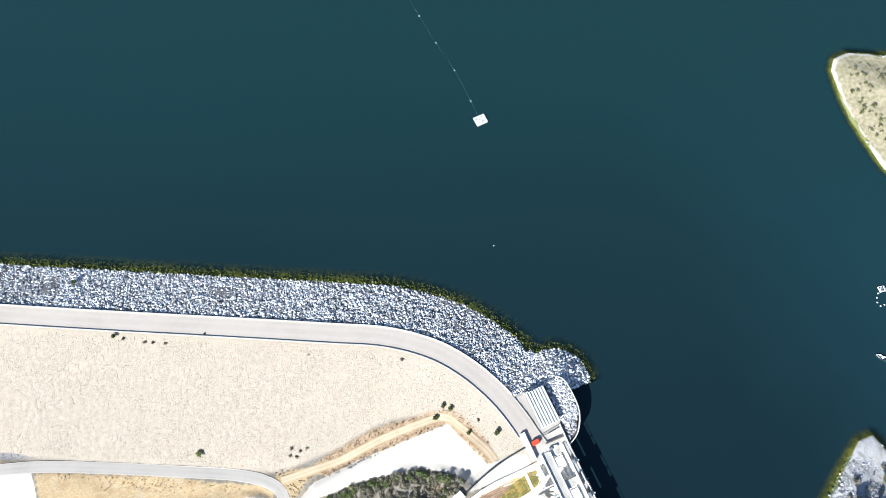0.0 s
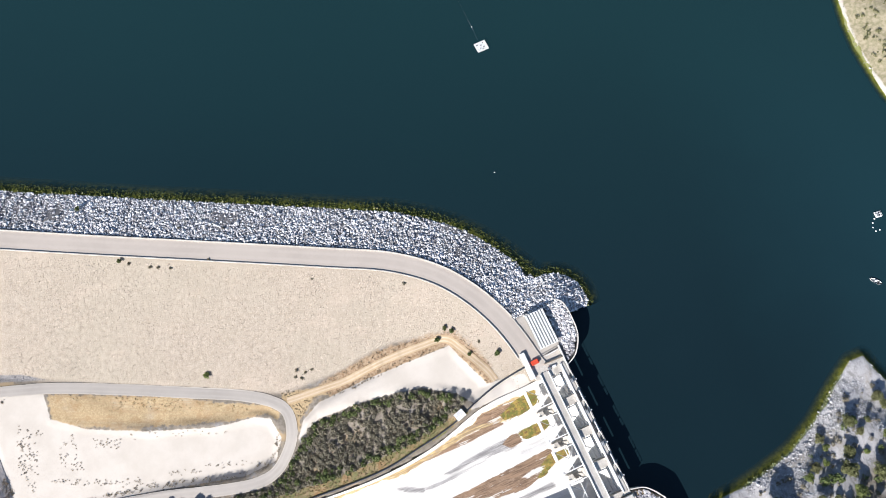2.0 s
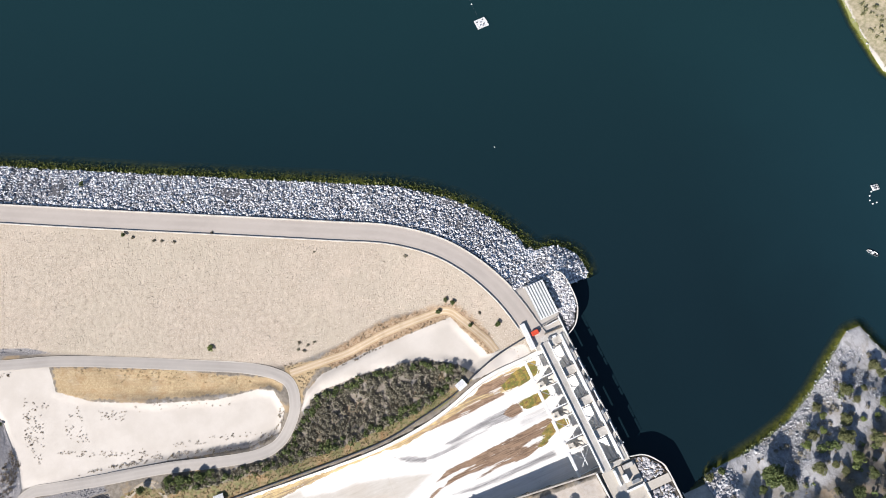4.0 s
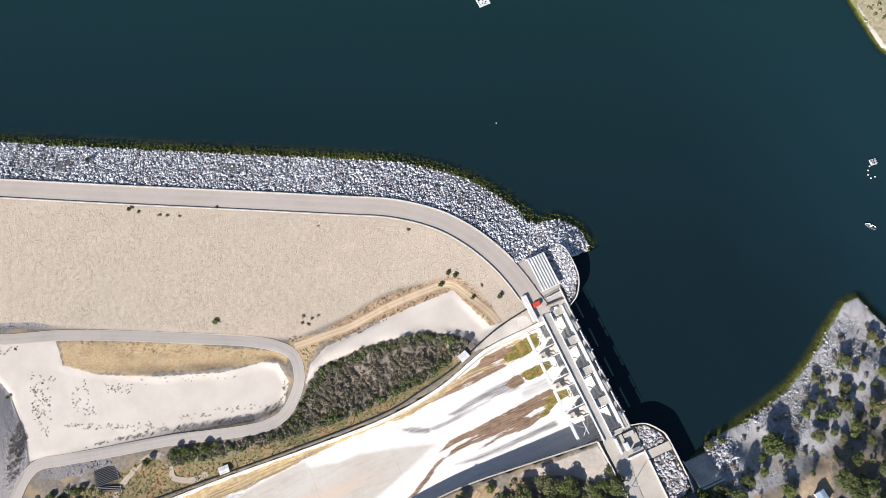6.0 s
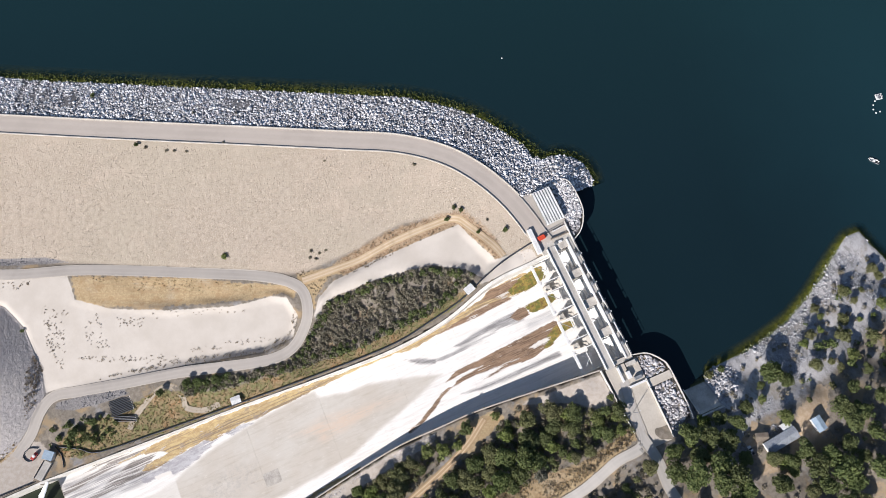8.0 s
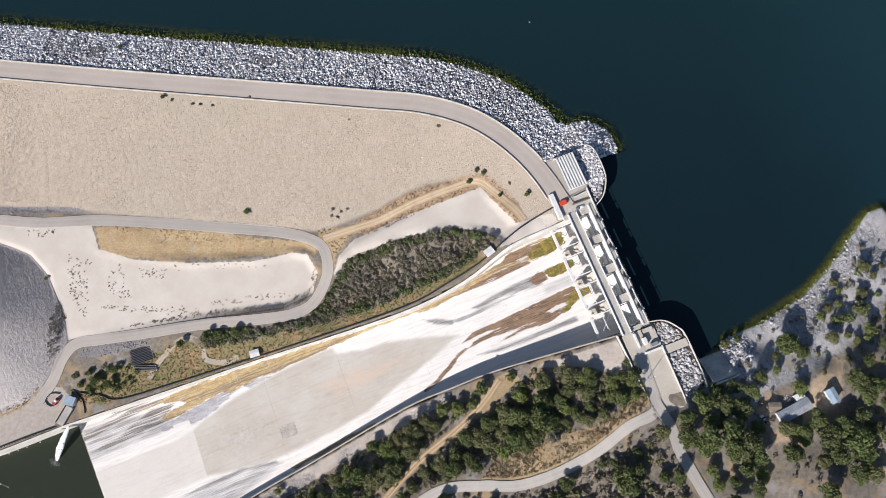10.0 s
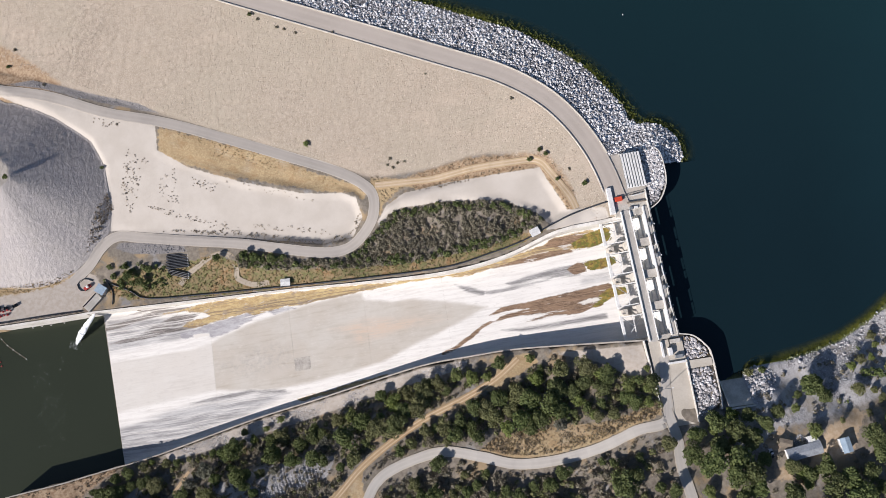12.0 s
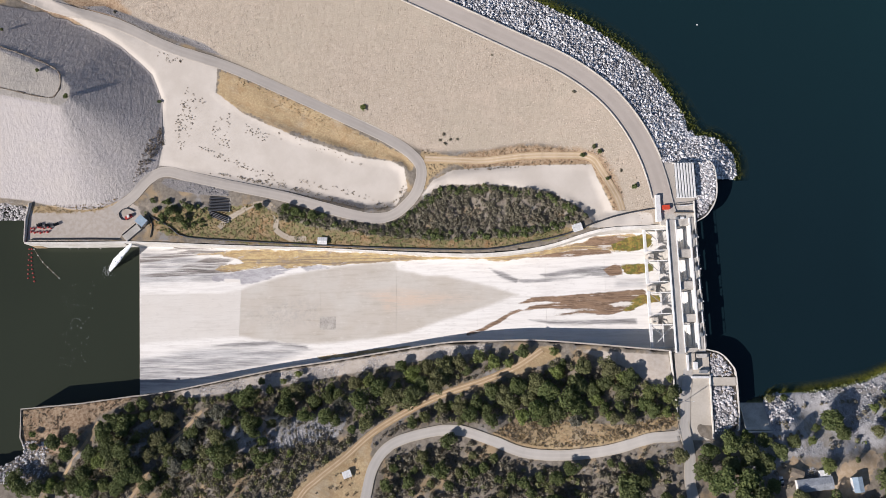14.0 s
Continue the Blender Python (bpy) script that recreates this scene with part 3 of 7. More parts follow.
def ground_material():
    n = Nodes("ground")
    a, mid, b = n.noise(3.0, 6, 0.7), n.noise(0.45, 5, 0.6), n.noise(0.07, 5, 0.6)
    wob = n.math("MULTIPLY", n.math("SUBTRACT", mid, 0.5), 5.0)

    def zone(name, soft=0.7):
        return n.step(n.math("ADD", n.attr(name), wob), -soft, soft)

    # hillside soil, leaf litter and dry grass
    col = n.mix(n.step(mid, 0.35, 0.65), (0.165, 0.145, 0.12), (0.245, 0.215, 0.18))
    col = n.mix(n.step(n.noise(0.11, 4, 0.6), 0.55, 0.68), col, (0.26, 0.25, 0.245))
    col = n.mix(n.step(b, 0.52, 0.64), col, (0.31, 0.235, 0.15))
    # pale fractured rock along the shore
    rock = n.mix(n.step(a, 0.3, 0.7), (0.52, 0.51, 0.515), (0.31, 0.305, 0.315))
    rock = n.mix(n.step(n.noise(0.35, 7, 0.75, (1.0, 0.5, 1.0)), 0.46, 0.62, 0.0, 0.75), rock, (0.20, 0.195, 0.19))
    rock = n.mix(n.step(b, 0.52, 0.66, 0.0, 0.6), rock, (0.30, 0.26, 0.205))
    col = n.mix(zone("shore", 2.5), col, rock)
    strip = n.mix(n.step(mid, 0.38, 0.62), (0.26, 0.195, 0.115), (0.165, 0.165, 0.075))
    strip = n.mix(n.step(b, 0.48, 0.6), strip, n.mix(n.step(mid, 0.4, 0.6), (0.34, 0.25, 0.15), (0.25, 0.155, 0.08)))
    strip = n.mix(n.step(a, 0.5, 0.75, 0.0, 0.6), strip, (0.10, 0.095, 0.05))
    col = n.mix(zone("strip"), col, strip)
    earth = n.mix(n.step(mid, 0.35, 0.65), (0.47, 0.425, 0.38), (0.41, 0.36, 0.31))
    earth = n.mix(n.step(a, 0.52, 0.75, 0.0, 0.6), earth, (0.29, 0.255, 0.225))
    col = n.mix(n.step(n.math("ADD", n.attr("earth"), n.math("MULTIPLY", wob, 0.5)), -0.6, 0.6), col, earth)
    straw = n.mix(n.step(n.noise(0.9, 5, 0.7), 0.3, 0.7), (0.46, 0.36, 0.22), (0.31, 0.23, 0.135))
    straw = n.mix(n.step(b, 0.5, 0.7, 0, 0.6), straw, (0.42, 0.36, 0.28))
    mown = n.tree.nodes.new("ShaderNodeMapping")
    mown.inputs["Rotation"].default_value = (0, 0, radians(24))
    n.put(mown.inputs["Vector"], n.pos)
    straw = n.mix(n.step(n.noise(1.0, 5, 0.65, (0.05, 0.9, 0.3), mown.outputs[0]), 0.45, 0.62, 0, 0.6), straw, (0.36, 0.255, 0.15))
    straw = n.mix(n.step(n.noise(0.16, 5, 0.65), 0.5, 0.66, 0, 0.5), straw, (0.30, 0.195, 0.105))
    col = n.mix(zone("dry"), col, straw)
    yard = n.mix(n.step(mid, 0.4, 0.6), (0.46, 0.36, 0.26), (0.40, 0.30, 0.20))
    col = n.mix(zone("yard"), col, yard)
    # cobbled downstream face of the dam
    cob = n.cells(1.6, "F1", "Distance")
    cobcol = n.mix(n.step(cob, 0.15, 0.75), (0.455, 0.395, 0.33), (0.295, 0.25, 0.20))
    cobcol = n.mix(n.step(b, 0.35, 0.75, 0.0, 0.4), cobcol, (0.42, 0.365, 0.31))
    cobcol = n.mix(n.step(a, 0.4, 0.7, 0.0, 0.45), cobcol, (0.31, 0.26, 0.21))
    cobcol = n.mix(n.step(n.noise(0.014, 4, 0.6), 0.38, 0.66, 0.0, 0.55), cobcol, (0.35, 0.31, 0.25))
    cobcol = n.mix(n.step(n.noise(0.05, 5, 0.7, (0.4, 1.0, 1)), 0.5, 0.68, 0.0, 0.45), cobcol, (0.44, 0.365, 0.30))
    col = n.mix(n.step(n.attr("dam"), -0.6, 0.5), col, cobcol)
    rust = n.mix(n.step(n.noise(0.6, 6, 0.72), 0.38, 0.62), (0.40, 0.30, 0.205), (0.24, 0.155, 0.095))
    col = n.mix(n.math("MULTIPLY", zone("scrub", 1.5), 0.9), col, rust)
    # pale gravel benches with scattered stain
    pale = n.mix(n.step(b, 0.3, 0.7), (0.525, 0.485, 0.44), (0.465, 0.425, 0.38))
    pale = n.mix(n.step(a, 0.5, 0.85, 0.0, 0.4), pale, (0.38, 0.34, 0.29))
    col = n.mix(n.step(n.math("ADD", n.attr("white"), n.math("MULTIPLY", wob, 0.35)), -0.4, 0.4), col, pale)
    # spoil heap: grey shale, paler where it lies flat
    shale = n.mix(n.step(n.noise(1.2, 6, 0.7, (1, 0.35, 1)), 0.3, 0.7), (0.46, 0.43, 0.42), (0.37, 0.345, 0.345))
    shale = n.mix(n.step(b, 0.35, 0.7), shale, (0.43, 0.40, 0.385))
    col = n.mix(n.step(n.attr("heap"), -0.3, 0.5), col, shale)
    col = n.mix(n.step(n.attr("flat"), -0.4, 0.4), col, n.mix(n.step(b, 0.4, 0.6), (0.42, 0.385, 0.345), (0.36, 0.335, 0.305)))
    rub = n.mix(n.step(a, 0.35, 0.65), (0.42, 0.405, 0.395), (0.20, 0.195, 0.195))
    col = n.mix(n.step(n.attr("rubble"), -0.5, 0.5), col, rub)
    ditch = n.mix(n.step(a, 0.35, 0.65), (0.30, 0.285, 0.28), (0.15, 0.145, 0.145))
    col = n.mix(n.step(n.attr("ditch"), -0.5, 0.5), col, ditch)
    # quarry run beneath the riprap, darkened to stand for shade in the gaps
    rip = n.mix(n.step(a, 0.3, 0.7), (0.25, 0.24, 0.24), (0.13, 0.125, 0.13))
    col = n.mix(n.step(n.attr("riprap"), 0.0, 1.0), col, rip)
    # island
    isle = n.mix(n.step(mid, 0.35, 0.65), (0.42, 0.36, 0.255), (0.27, 0.25, 0.15))
    isle = n.mix(n.step(n.math("ADD", n.attr("isle"), n.math("MULTIPLY", wob, 0.5)), 0.9, 2.4), (0.55, 0.505, 0.45), isle)
    col = n.mix(n.step(n.attr("isle"), -5.0, -4.5), col, isle)
    # algae and silt below the water line
    weed = n.mix(n.step(mid, 0.4, 0.6), (0.33, 0.30, 0.115), (0.18, 0.18, 0.07))
    col = n.mix(n.step(n.attr("wet"), -0.1, -0.6), col, weed)
    # relief: cobbles on the dam, rills on the heap, smooth graded benches
    plain = n.math("MAXIMUM", n.step(n.attr("white"), -1, 1), n.step(n.attr("earth"), -1, 1))
    relief = n.math("MULTIPLY", a, n.step(plain, 0.0, 1.0, 0.7, 0.2))
    relief = n.math("ADD", relief, n.math("MULTIPLY", n.math("MULTIPLY", cob, -0.4), n.step(n.attr("dam"), -0.6, 0.5)))
    rill = n.noise(0.45, 6, 0.68, (1.0, 0.55, 1.0))
    relief = n.math("ADD", relief, n.math("MULTIPLY", n.math("MULTIPLY", rill, 3.2), n.step(n.attr("heap"), -0.3, 0.5)))
    n.bump(relief, 0.6, 0.35)
    return n.done(col, 0.95, 0.0, 0.15)


ground_mesh = grid_mesh("ground", np.stack([fx, fy, gz], 1), quads)
for key, values in fields.items():
    ground_mesh.attributes.new(key, "FLOAT", "POINT").data.foreach_set("value", values.astype(np.float32))
ground_mesh.materials.append(ground_material())
tagged(new("ground", ground_mesh), "dry hillsides, gravel benches and earth dam round the lake", "ground", kind="structure")


# ---- water ----
def water_material(name, body, clear, ripple, rough):
    n = Nodes(name)
    n.put(n.bsdf.inputs["IOR"], 1.33)
    broad = n.noise(0.006, 3, 0.5)
    n.bump(n.noise(ripple, 3, 0.6, (1, 0.6, 1)), 0.12, 0.08)
    col = n.mix(n.step(broad, 0.3, 0.7), body, tuple(c * 0.85 for c in body))
    if clear:
        # open lake painted lighter and greener for the exposure shift, bluer towards the east
        xyz = n.tree.nodes.new("ShaderNodeSeparateXYZ")
        n.put(xyz.inputs[0], n.pos)
        drift = n.math("MULTIPLY", n.noise(0.012, 4, 0.55), 70.0)
        col = n.mix(n.step(n.math("ADD", xyz.outputs[0], drift), 140.0, 270.0), col, (0.0100, 0.0335, 0.0440))
        col = n.mix(n.step(n.math("ADD", n.math("ADD", xyz.outputs[1], n.math("MULTIPLY", xyz.outputs[0], 0.45)), drift), 40.0, 330.0), col, (0.0089, 0.0318, 0.0365))
    n.done(col, rough, 0.0, 0.5)
    if clear:
        t = n.tree.nodes.new("ShaderNodeBsdfTransparent")
        t.inputs["Color"].default_value = (0.68, 0.72, 0.48, 1)
        m = n.tree.nodes.new("ShaderNodeMixShader")
        # the water turns murky within a few metres of depth
        n.put(m.inputs[0], n.step(n.attr("depth"), 0.0, clear))
        n.tree.links.new(t.outputs[0], m.inputs[1])
        n.tree.links.new(n.bsdf.outputs[0], m.inputs[2])
        n.tree.links.new(m.outputs[0], n.out.inputs["Surface"])
    return n.mat


wx, wy = spread(-345, 330, 1.6, 4000), spread(-130, 270, 1.6, 4000)
WX, WY = np.meshgrid(wx, wy)
wz = ground(WX.ravel(), WY.ravel())
widx = np.arange(WX.size).reshape(WX.shape)
wq = np.stack([widx[:-1, :-1], widx[:-1, 1:], widx[1:, 1:], widx[1:, :-1]], -1).reshape(-1, 4)
on_lake = (wz < 3.0) & ((away(land_edge, WX.ravel(), WY.ravel()) < 0.5) | (WX.ravel() > 36))
wq = wq[on_lake[wq].any(1)]
wxf, wyf = WX.ravel()[wq], WY.ravel()[wq]
wq = wq[~((wxf.min(1) < 12) & (wxf.max(1) > -20) & (wyf.max(1) > -77) & (wyf.min(1) < -8))]
used = np.unique(wq)
remap = np.full(WX.size, -1)
remap[used] = np.arange(len(used))
lake_mesh = grid_mesh("lake", np.stack([WX.ravel()[used], WY.ravel()[used], np.zeros(len(used))], 1), remap[wq])
lake_mesh.attributes.new("depth", "FLOAT", "POINT").data.foreach_set("value", np.maximum(-wz[used], 0).astype(np.float32))
lake_mesh.materials.append(water_material("lake_water", (0.0072, 0.0200, 0.0265), 4.2, 0.5, 0.12))
tagged(new("lake", lake_mesh), "calm dark teal reservoir with olive shallows", "lake water", kind="structure")

pool_edge = [(-302, -8), (-298, -100), (-330, -105.3), (-363, -108.3), (-362, -124), (-359, -133), (-375, -144), (-430, -154), (-640, -130), (-640, 26), (-400, 20), (-370, 14), (-370, -10.3)]
pool = solid("pool", [(x, y, POOL) for x, y in pool_edge], [tuple(range(len(pool_edge)))], water_material("pool_water", (0.033, 0.040, 0.027), 0, 0.7, 0.15))
tagged(pool, "still murky green stilling basin pool", "pool water", kind="structure")


# ---- walls and roads ----
def wall(name, line, thick, bottom, material, label, category="wall"):
    """A wall along a line with its own top levels, down to bottom (a level, or depth below the top if callable)."""
    p = np.array(line, float)
    n = side_ways(p)
    verts, faces = [], []
    for (x, y, z), (sx, sy) in zip(p, n):
        low = bottom(x, y, z)
        wide = thick(x) if callable(thick) else thick
        for s in (-0.5, 0.5):
            verts += [(x + sx * wide * s, y + sy * wide * s, low), (x + sx * wide * s, y + sy * wide * s, z)]
    for i in range(len(p) - 1):
        a, b = 4 * i, 4 * i + 4
        faces += [(a, b, b + 1, a + 1), (a + 2, a + 3, b + 3, b + 2), (a + 1, b + 1, b + 3, a + 3), (a, a + 2, b + 2, b)]
    e = 4 * (len(p) - 1)
    faces += [(0, 1, 3, 2), (e, e + 2, e + 3, e + 1)]
    ob = solid(name, verts, faces, material)
    return tagged(ob, label, category, kind="structure")


def road(name, line, width, material, label, lift=0.22, wander=0.25):
    """A paved strip that lies on the ground."""
    p = curve_line([q[:2] for q in line], 2.0)
    n = side_ways(p)
    m = 11
    cross = np.linspace(-0.5, 0.5, m)
    wob = 1 + wander * 0.2 * np.array([noise.noise(Vector((q[0] * 0.15, q[1] * 0.15, 3.0))) for q in p])
    pts = p[:, None, :] + n[:, None, :] * (cross[None, :] * width)[..., None] * wob[:, None, None]
    flat = pts.reshape(-1, 2)
    k = len(p)
    g = ground(flat[:, 0], flat[:, 1]).reshape(k, m)
    # the strip is graded: even along its length, with a little crossfall
    even = np.stack([np.convolve(np.pad(col, 4, mode="edge"), np.ones(9) / 9, "valid") for col in g.T], 1)
    z = (np.maximum(even, g) * 0.75 + even.max(1, keepdims=True) * 0.25).ravel() + lift
    ids = np.arange(k * m).reshape(k, m)
    q = np.stack([ids[:-1, 1:], ids[:-1, :-1], ids[1:, :-1], ids[1:, 1:]], -1).reshape(-1, 4)
    # short skirts close the sides
    verts = np.column_stack([flat, z])
    edge = np.concatenate([ids[:, 0], ids[:, -1]])
    low = verts[edge] - [0, 0, 2.4]
    verts = np.vstack([verts, low])
    o = k * m
    sk = [(ids[i, 0], o + i, o + i + 1, ids[i + 1, 0]) for i in range(k - 1)] + [(ids[i + 1, -1], o + k + i + 1, o + k + i, ids[i, -1]) for i in range(k - 1)]
    me = grid_mesh(name, verts, np.vstack([q, np.array(sk)]))
    me.polygons.foreach_set("use_smooth", np.zeros(len(me.polygons), bool))
    span = np.concatenate([np.tile(cross * 2, k), np.ones(2 * k)])
    me.attributes.new("across", "FLOAT", "POINT").data.foreach_set("value", span.astype(np.float32))
    me.materials.append(material)
    return tagged(new(name, me), label, "road", kind="structure")


road("crest_road", [tuple(q) for q in crest_line[np.hypot(crest_line[:, 0], crest_line[:, 1]) < 640]], 10.6, M_ROAD, "pale chip-sealed road along the dam crest", 0.35, 0.0)
road("toe_road", toe_road[:-2], 6.2, M_ASPHALT, "grey service road looping down the gravel bench")
road("abutment_road", abutment_road, 5.4, M_LANE, "pale asphalt road winding along the scrub hillside", 0.4)
road("house_road", house_road, 5.5, M_LANE, "pale asphalt lane to the houses under trees", 0.36)
road("pale_loop", [(-253, -2), (-248, 3), (-241, 7), (-233, 11), (-225, 12), (-220, 9), (-218, 2), (-218, -4), (-209, -9), (-200, -9)], 3.4, M_PALEDIRT, "pale bare dirt loop beside the stacked pipes", 0.05)
road("ridge_path", ridge_path, 1.9, M_DIRT, "narrow orange dirt path through the brush", 0.04)
road("bank_path", bank_path, 1.8, M_DIRT, "narrow orange dirt path beside the basin wall", 0.04)
road("dirt_track", dirt_track, 3.8, M_DIRT, "orange dirt track through the trees", 0.15)
road("berm_track", berm_track, 4.0, M_STRAWTRACK, "rutted straw-coloured track below the dam face", 0.15)

for sign, nm in ((1, "upstream_parapet"), (-1, "downstream_parapet")):
    near = crest_line[(np.hypot(crest_line[:, 0], crest_line[:, 1]) < 640) & (crest_line[:, 1] > (22 if sign > 0 else 4))]
    n = side_ways(near)
    w = near + n * sign * 5.5
    wall(nm, [(x, y, CREST + 0.95) for x, y in w], 0.45, lambda x, y, z: z - 2.2, M_CONCRETE, "low pale concrete parapet along the crest road", "parapet")


# ---- spillway chute ----
def chute_material():
    n = Nodes("chute_concrete")
    streak = n.noise(1.0, 7, 0.68, (0.018, 0.6, 0.3))
    thin = n.noise(2.2, 6, 0.7, (0.02, 0.8, 0.3))
    speck = n.noise(3.0, 4, 0.7)
    ragged = n.noise(0.30, 8, 0.72, (0.35, 1.0, 1.0))
    edge = n.math("MULTIPLY", n.math("SUBTRACT", ragged, 0.5), 4.5)
    line = n.math("MULTIPLY", n.math("SUBTRACT", streak, 0.5), 6.0)
    mixed = n.math("ADD", edge, n.math("MULTIPLY", line, 0.35))

    def zone(name, soft=0.4, shift=None):
        return n.step(n.math("ADD", n.attr(name), shift or mixed), -soft, soft)

    xyz = n.tree.nodes.new("ShaderNodeSeparateXYZ")
    n.put(xyz.inputs[0], n.pos)
    # bleached concrete with faint water lines and blotches
    col = n.mix(n.step(streak, 0.4, 0.7), (0.745, 0.725, 0.695), (0.63, 0.605, 0.575))
    col = n.mix(n.step(thin, 0.54, 0.72, 0.0, 0.4), col, (0.47, 0.455, 0.44))
    col = n.mix(n.step(n.noise(0.5, 7, 0.75, (0.4, 1.0, 1)), 0.54, 0.70, 0.0, 0.35), col, (0.46, 0.435, 0.41))
    # the tan tongue left by the main flow
    tan = n.mix(n.step(n.noise(0.03, 4, 0.6), 0.4, 0.62), (0.475, 0.445, 0.40), (0.43, 0.385, 0.33))
    tan = n.mix(n.step(thin, 0.5, 0.72, 0.0, 0.35), tan, (0.43, 0.395, 0.35))
    tan = n.mix(n.math("MULTIPLY", n.step(n.attr("rust"), -3.0, 4.0), n.step(streak, 0.38, 0.62, 0.1, 0.8)), tan, (0.54, 0.39, 0.28))
    smudge, speckle = n.noise(0.10, 8, 0.72, (0.8, 1.2, 1)), n.noise(0.6, 6, 0.75, (0.35, 1.0, 1))
    tan = n.mix(n.step(smudge, 0.46, 0.64, 0.0, 0.6), tan, (0.40, 0.36, 0.31))
    tan = n.mix(n.step(speckle, 0.55, 0.7, 0.0, 0.3), tan, (0.64, 0.61, 0.57))
    tan = n.mix(n.math("MULTIPLY", n.step(n.attr("scour"), -3.0, 5.0), n.step(n.noise(0.45, 8, 0.78), 0.44, 0.60, 0.0, 0.7)), tan, (0.34, 0.315, 0.285))
    # the last slabs before the pool are washed paler
    pale = n.math("MULTIPLY", n.step(xyz.outputs[0], -240.6, -239.4, 0.5, 1.0), n.step(streak, 0.3, 0.6, 1.0, 0.8))
    col = n.mix(n.math("MULTIPLY", zone("tongue", 1.4, n.math("MULTIPLY", edge, 0.6)), pale), col, tan)
    bend = n.tree.nodes.new("ShaderNodeCombineXYZ")
    n.put(bend.inputs[0], xyz.outputs[0])
    n.put(bend.inputs[1], n.math("ADD", xyz.outputs[1], n.math("MULTIPLY", n.math("SUBTRACT", n.noise(0.035, 2, 0.5), 0.5), 3.0)))
    sweep = n.noise(1.0, 9, 0.70, (0.016, 0.62, 0.3), bend.outputs[0])
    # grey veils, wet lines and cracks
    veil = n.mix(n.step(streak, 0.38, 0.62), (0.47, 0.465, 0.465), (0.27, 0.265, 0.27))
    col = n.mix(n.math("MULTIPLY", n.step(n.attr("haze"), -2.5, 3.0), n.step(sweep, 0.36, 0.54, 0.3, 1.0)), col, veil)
    lilac = n.mix(n.step(ragged, 0.42, 0.60), (0.42, 0.415, 0.435), (0.29, 0.28, 0.30))
    col = n.mix(n.math("MULTIPLY", zone("lilac", 0.7), n.step(sweep, 0.58, 0.66, 0.9, 0.1)), col, lilac)
    grey = n.mix(n.step(thin, 0.35, 0.65), (0.33, 0.32, 0.32), (0.16, 0.155, 0.155))
    col = n.mix(n.math("MULTIPLY", zone("grey", 0.9, n.math("MULTIPLY", line, 0.5)), n.step(streak, 0.34, 0.48, 0.55, 0.95)), col, grey)
    dusk = n.mix(n.step(thin, 0.38, 0.62), (0.25, 0.225, 0.21), (0.11, 0.10, 0.095))
    col = n.mix(n.math("MULTIPLY", zone("dark", 0.55, n.math("ADD", n.math("MULTIPLY", line, 0.30), n.math("MULTIPLY", edge, 0.35))), n.step(sweep, 0.42, 0.53, 0.2, 0.95)), col, dusk)
    # ochre algae with dark runnels and pale bare spots
    mottle = n.noise(0.5, 7, 0.75, (0.5, 1.0, 1))
    ochre = n.mix(n.step(mottle, 0.38, 0.62), (0.50, 0.385, 0.19), (0.345, 0.235, 0.11))
    ochre = n.mix(n.step(sweep, 0.52, 0.57, 0.0, 0.8), ochre, (0.19, 0.135, 0.09))
    ochre = n.mix(n.step(n.noise(0.22, 7, 0.72, (0.5, 1.3, 1), bend.outputs[0]), 0.585, 0.64, 0.0, 0.85), ochre, (0.46, 0.43, 0.41))
    ochre = n.mix(n.step(ragged, 0.55, 0.62, 0.0, 0.7), ochre, (0.25, 0.20, 0.16))
    col = n.mix(n.math("MULTIPLY", zone("ochre", 0.35), 0.95), col, ochre)
    brown = n.mix(n.step(thin, 0.40, 0.62), (0.27, 0.18, 0.12), (0.135, 0.09, 0.062))
    brown = n.mix(n.step(mottle, 0.5, 0.66, 0.0, 0.55), brown, (0.36, 0.26, 0.19))
    brown = n.mix(n.step(streak, 0.57, 0.61, 0.0, 0.85), brown, (0.60, 0.57, 0.53))
    col = n.mix(zone("brown", 0.4, n.math("ADD", n.math("MULTIPLY", edge, 0.6), n.math("MULTIPLY", line, 0.25))), col, brown)
    moss = n.mix(n.step(n.noise(0.35, 6, 0.72), 0.42, 0.6), (0.125, 0.13, 0.035), (0.30, 0.215, 0.06))
    moss = n.mix(n.step(n.noise(0.6, 6, 0.75, (0.6, 1.3, 1)), 0.50, 0.60, 0.0, 0.85), moss, (0.15, 0.085, 0.04))
    col = n.mix(zone("moss", 0.35), col, moss)
    col = n.mix(zone("wash", 0.4), col, (0.66, 0.63, 0.59))
    n.bump(speck, 0.25, 0.05)
    return n.done(col, 0.85, 0.0, 0.25)


M_CHUTE = chute_material()
M_PATCH = surface("patched_concrete", (0.46, 0.43, 0.39), (0.27, 0.25, 0.23), 0.9, 0.3)
tongue = [(-77, -44), (-94, -50), (-109, -55), (-125, -60), (-140, -65), (-160, -68), (-182, -70), (-205, -71), (-228, -68), (-239, -66), (-303, -70), (-304, -40), (-251, -40), (-240, -38), (-230, -35), (-219, -32), (-206, -29), (-190, -27), (-170, -25), (-155, -24), (-147, -24), (-146, -28), (-131, -32), (-117, -33), (-104, -36), (-94, -39)]
rust = [(-169, -42), (-147, -39), (-125, -43), (-104, -44), (-98, -46), (-115, -48), (-134, -50), (-152, -53), (-156, -46)]
scour = [(-240, -52), (-228, -50), (-205, -42), (-190, -48), (-195, -60), (-220, -62)]
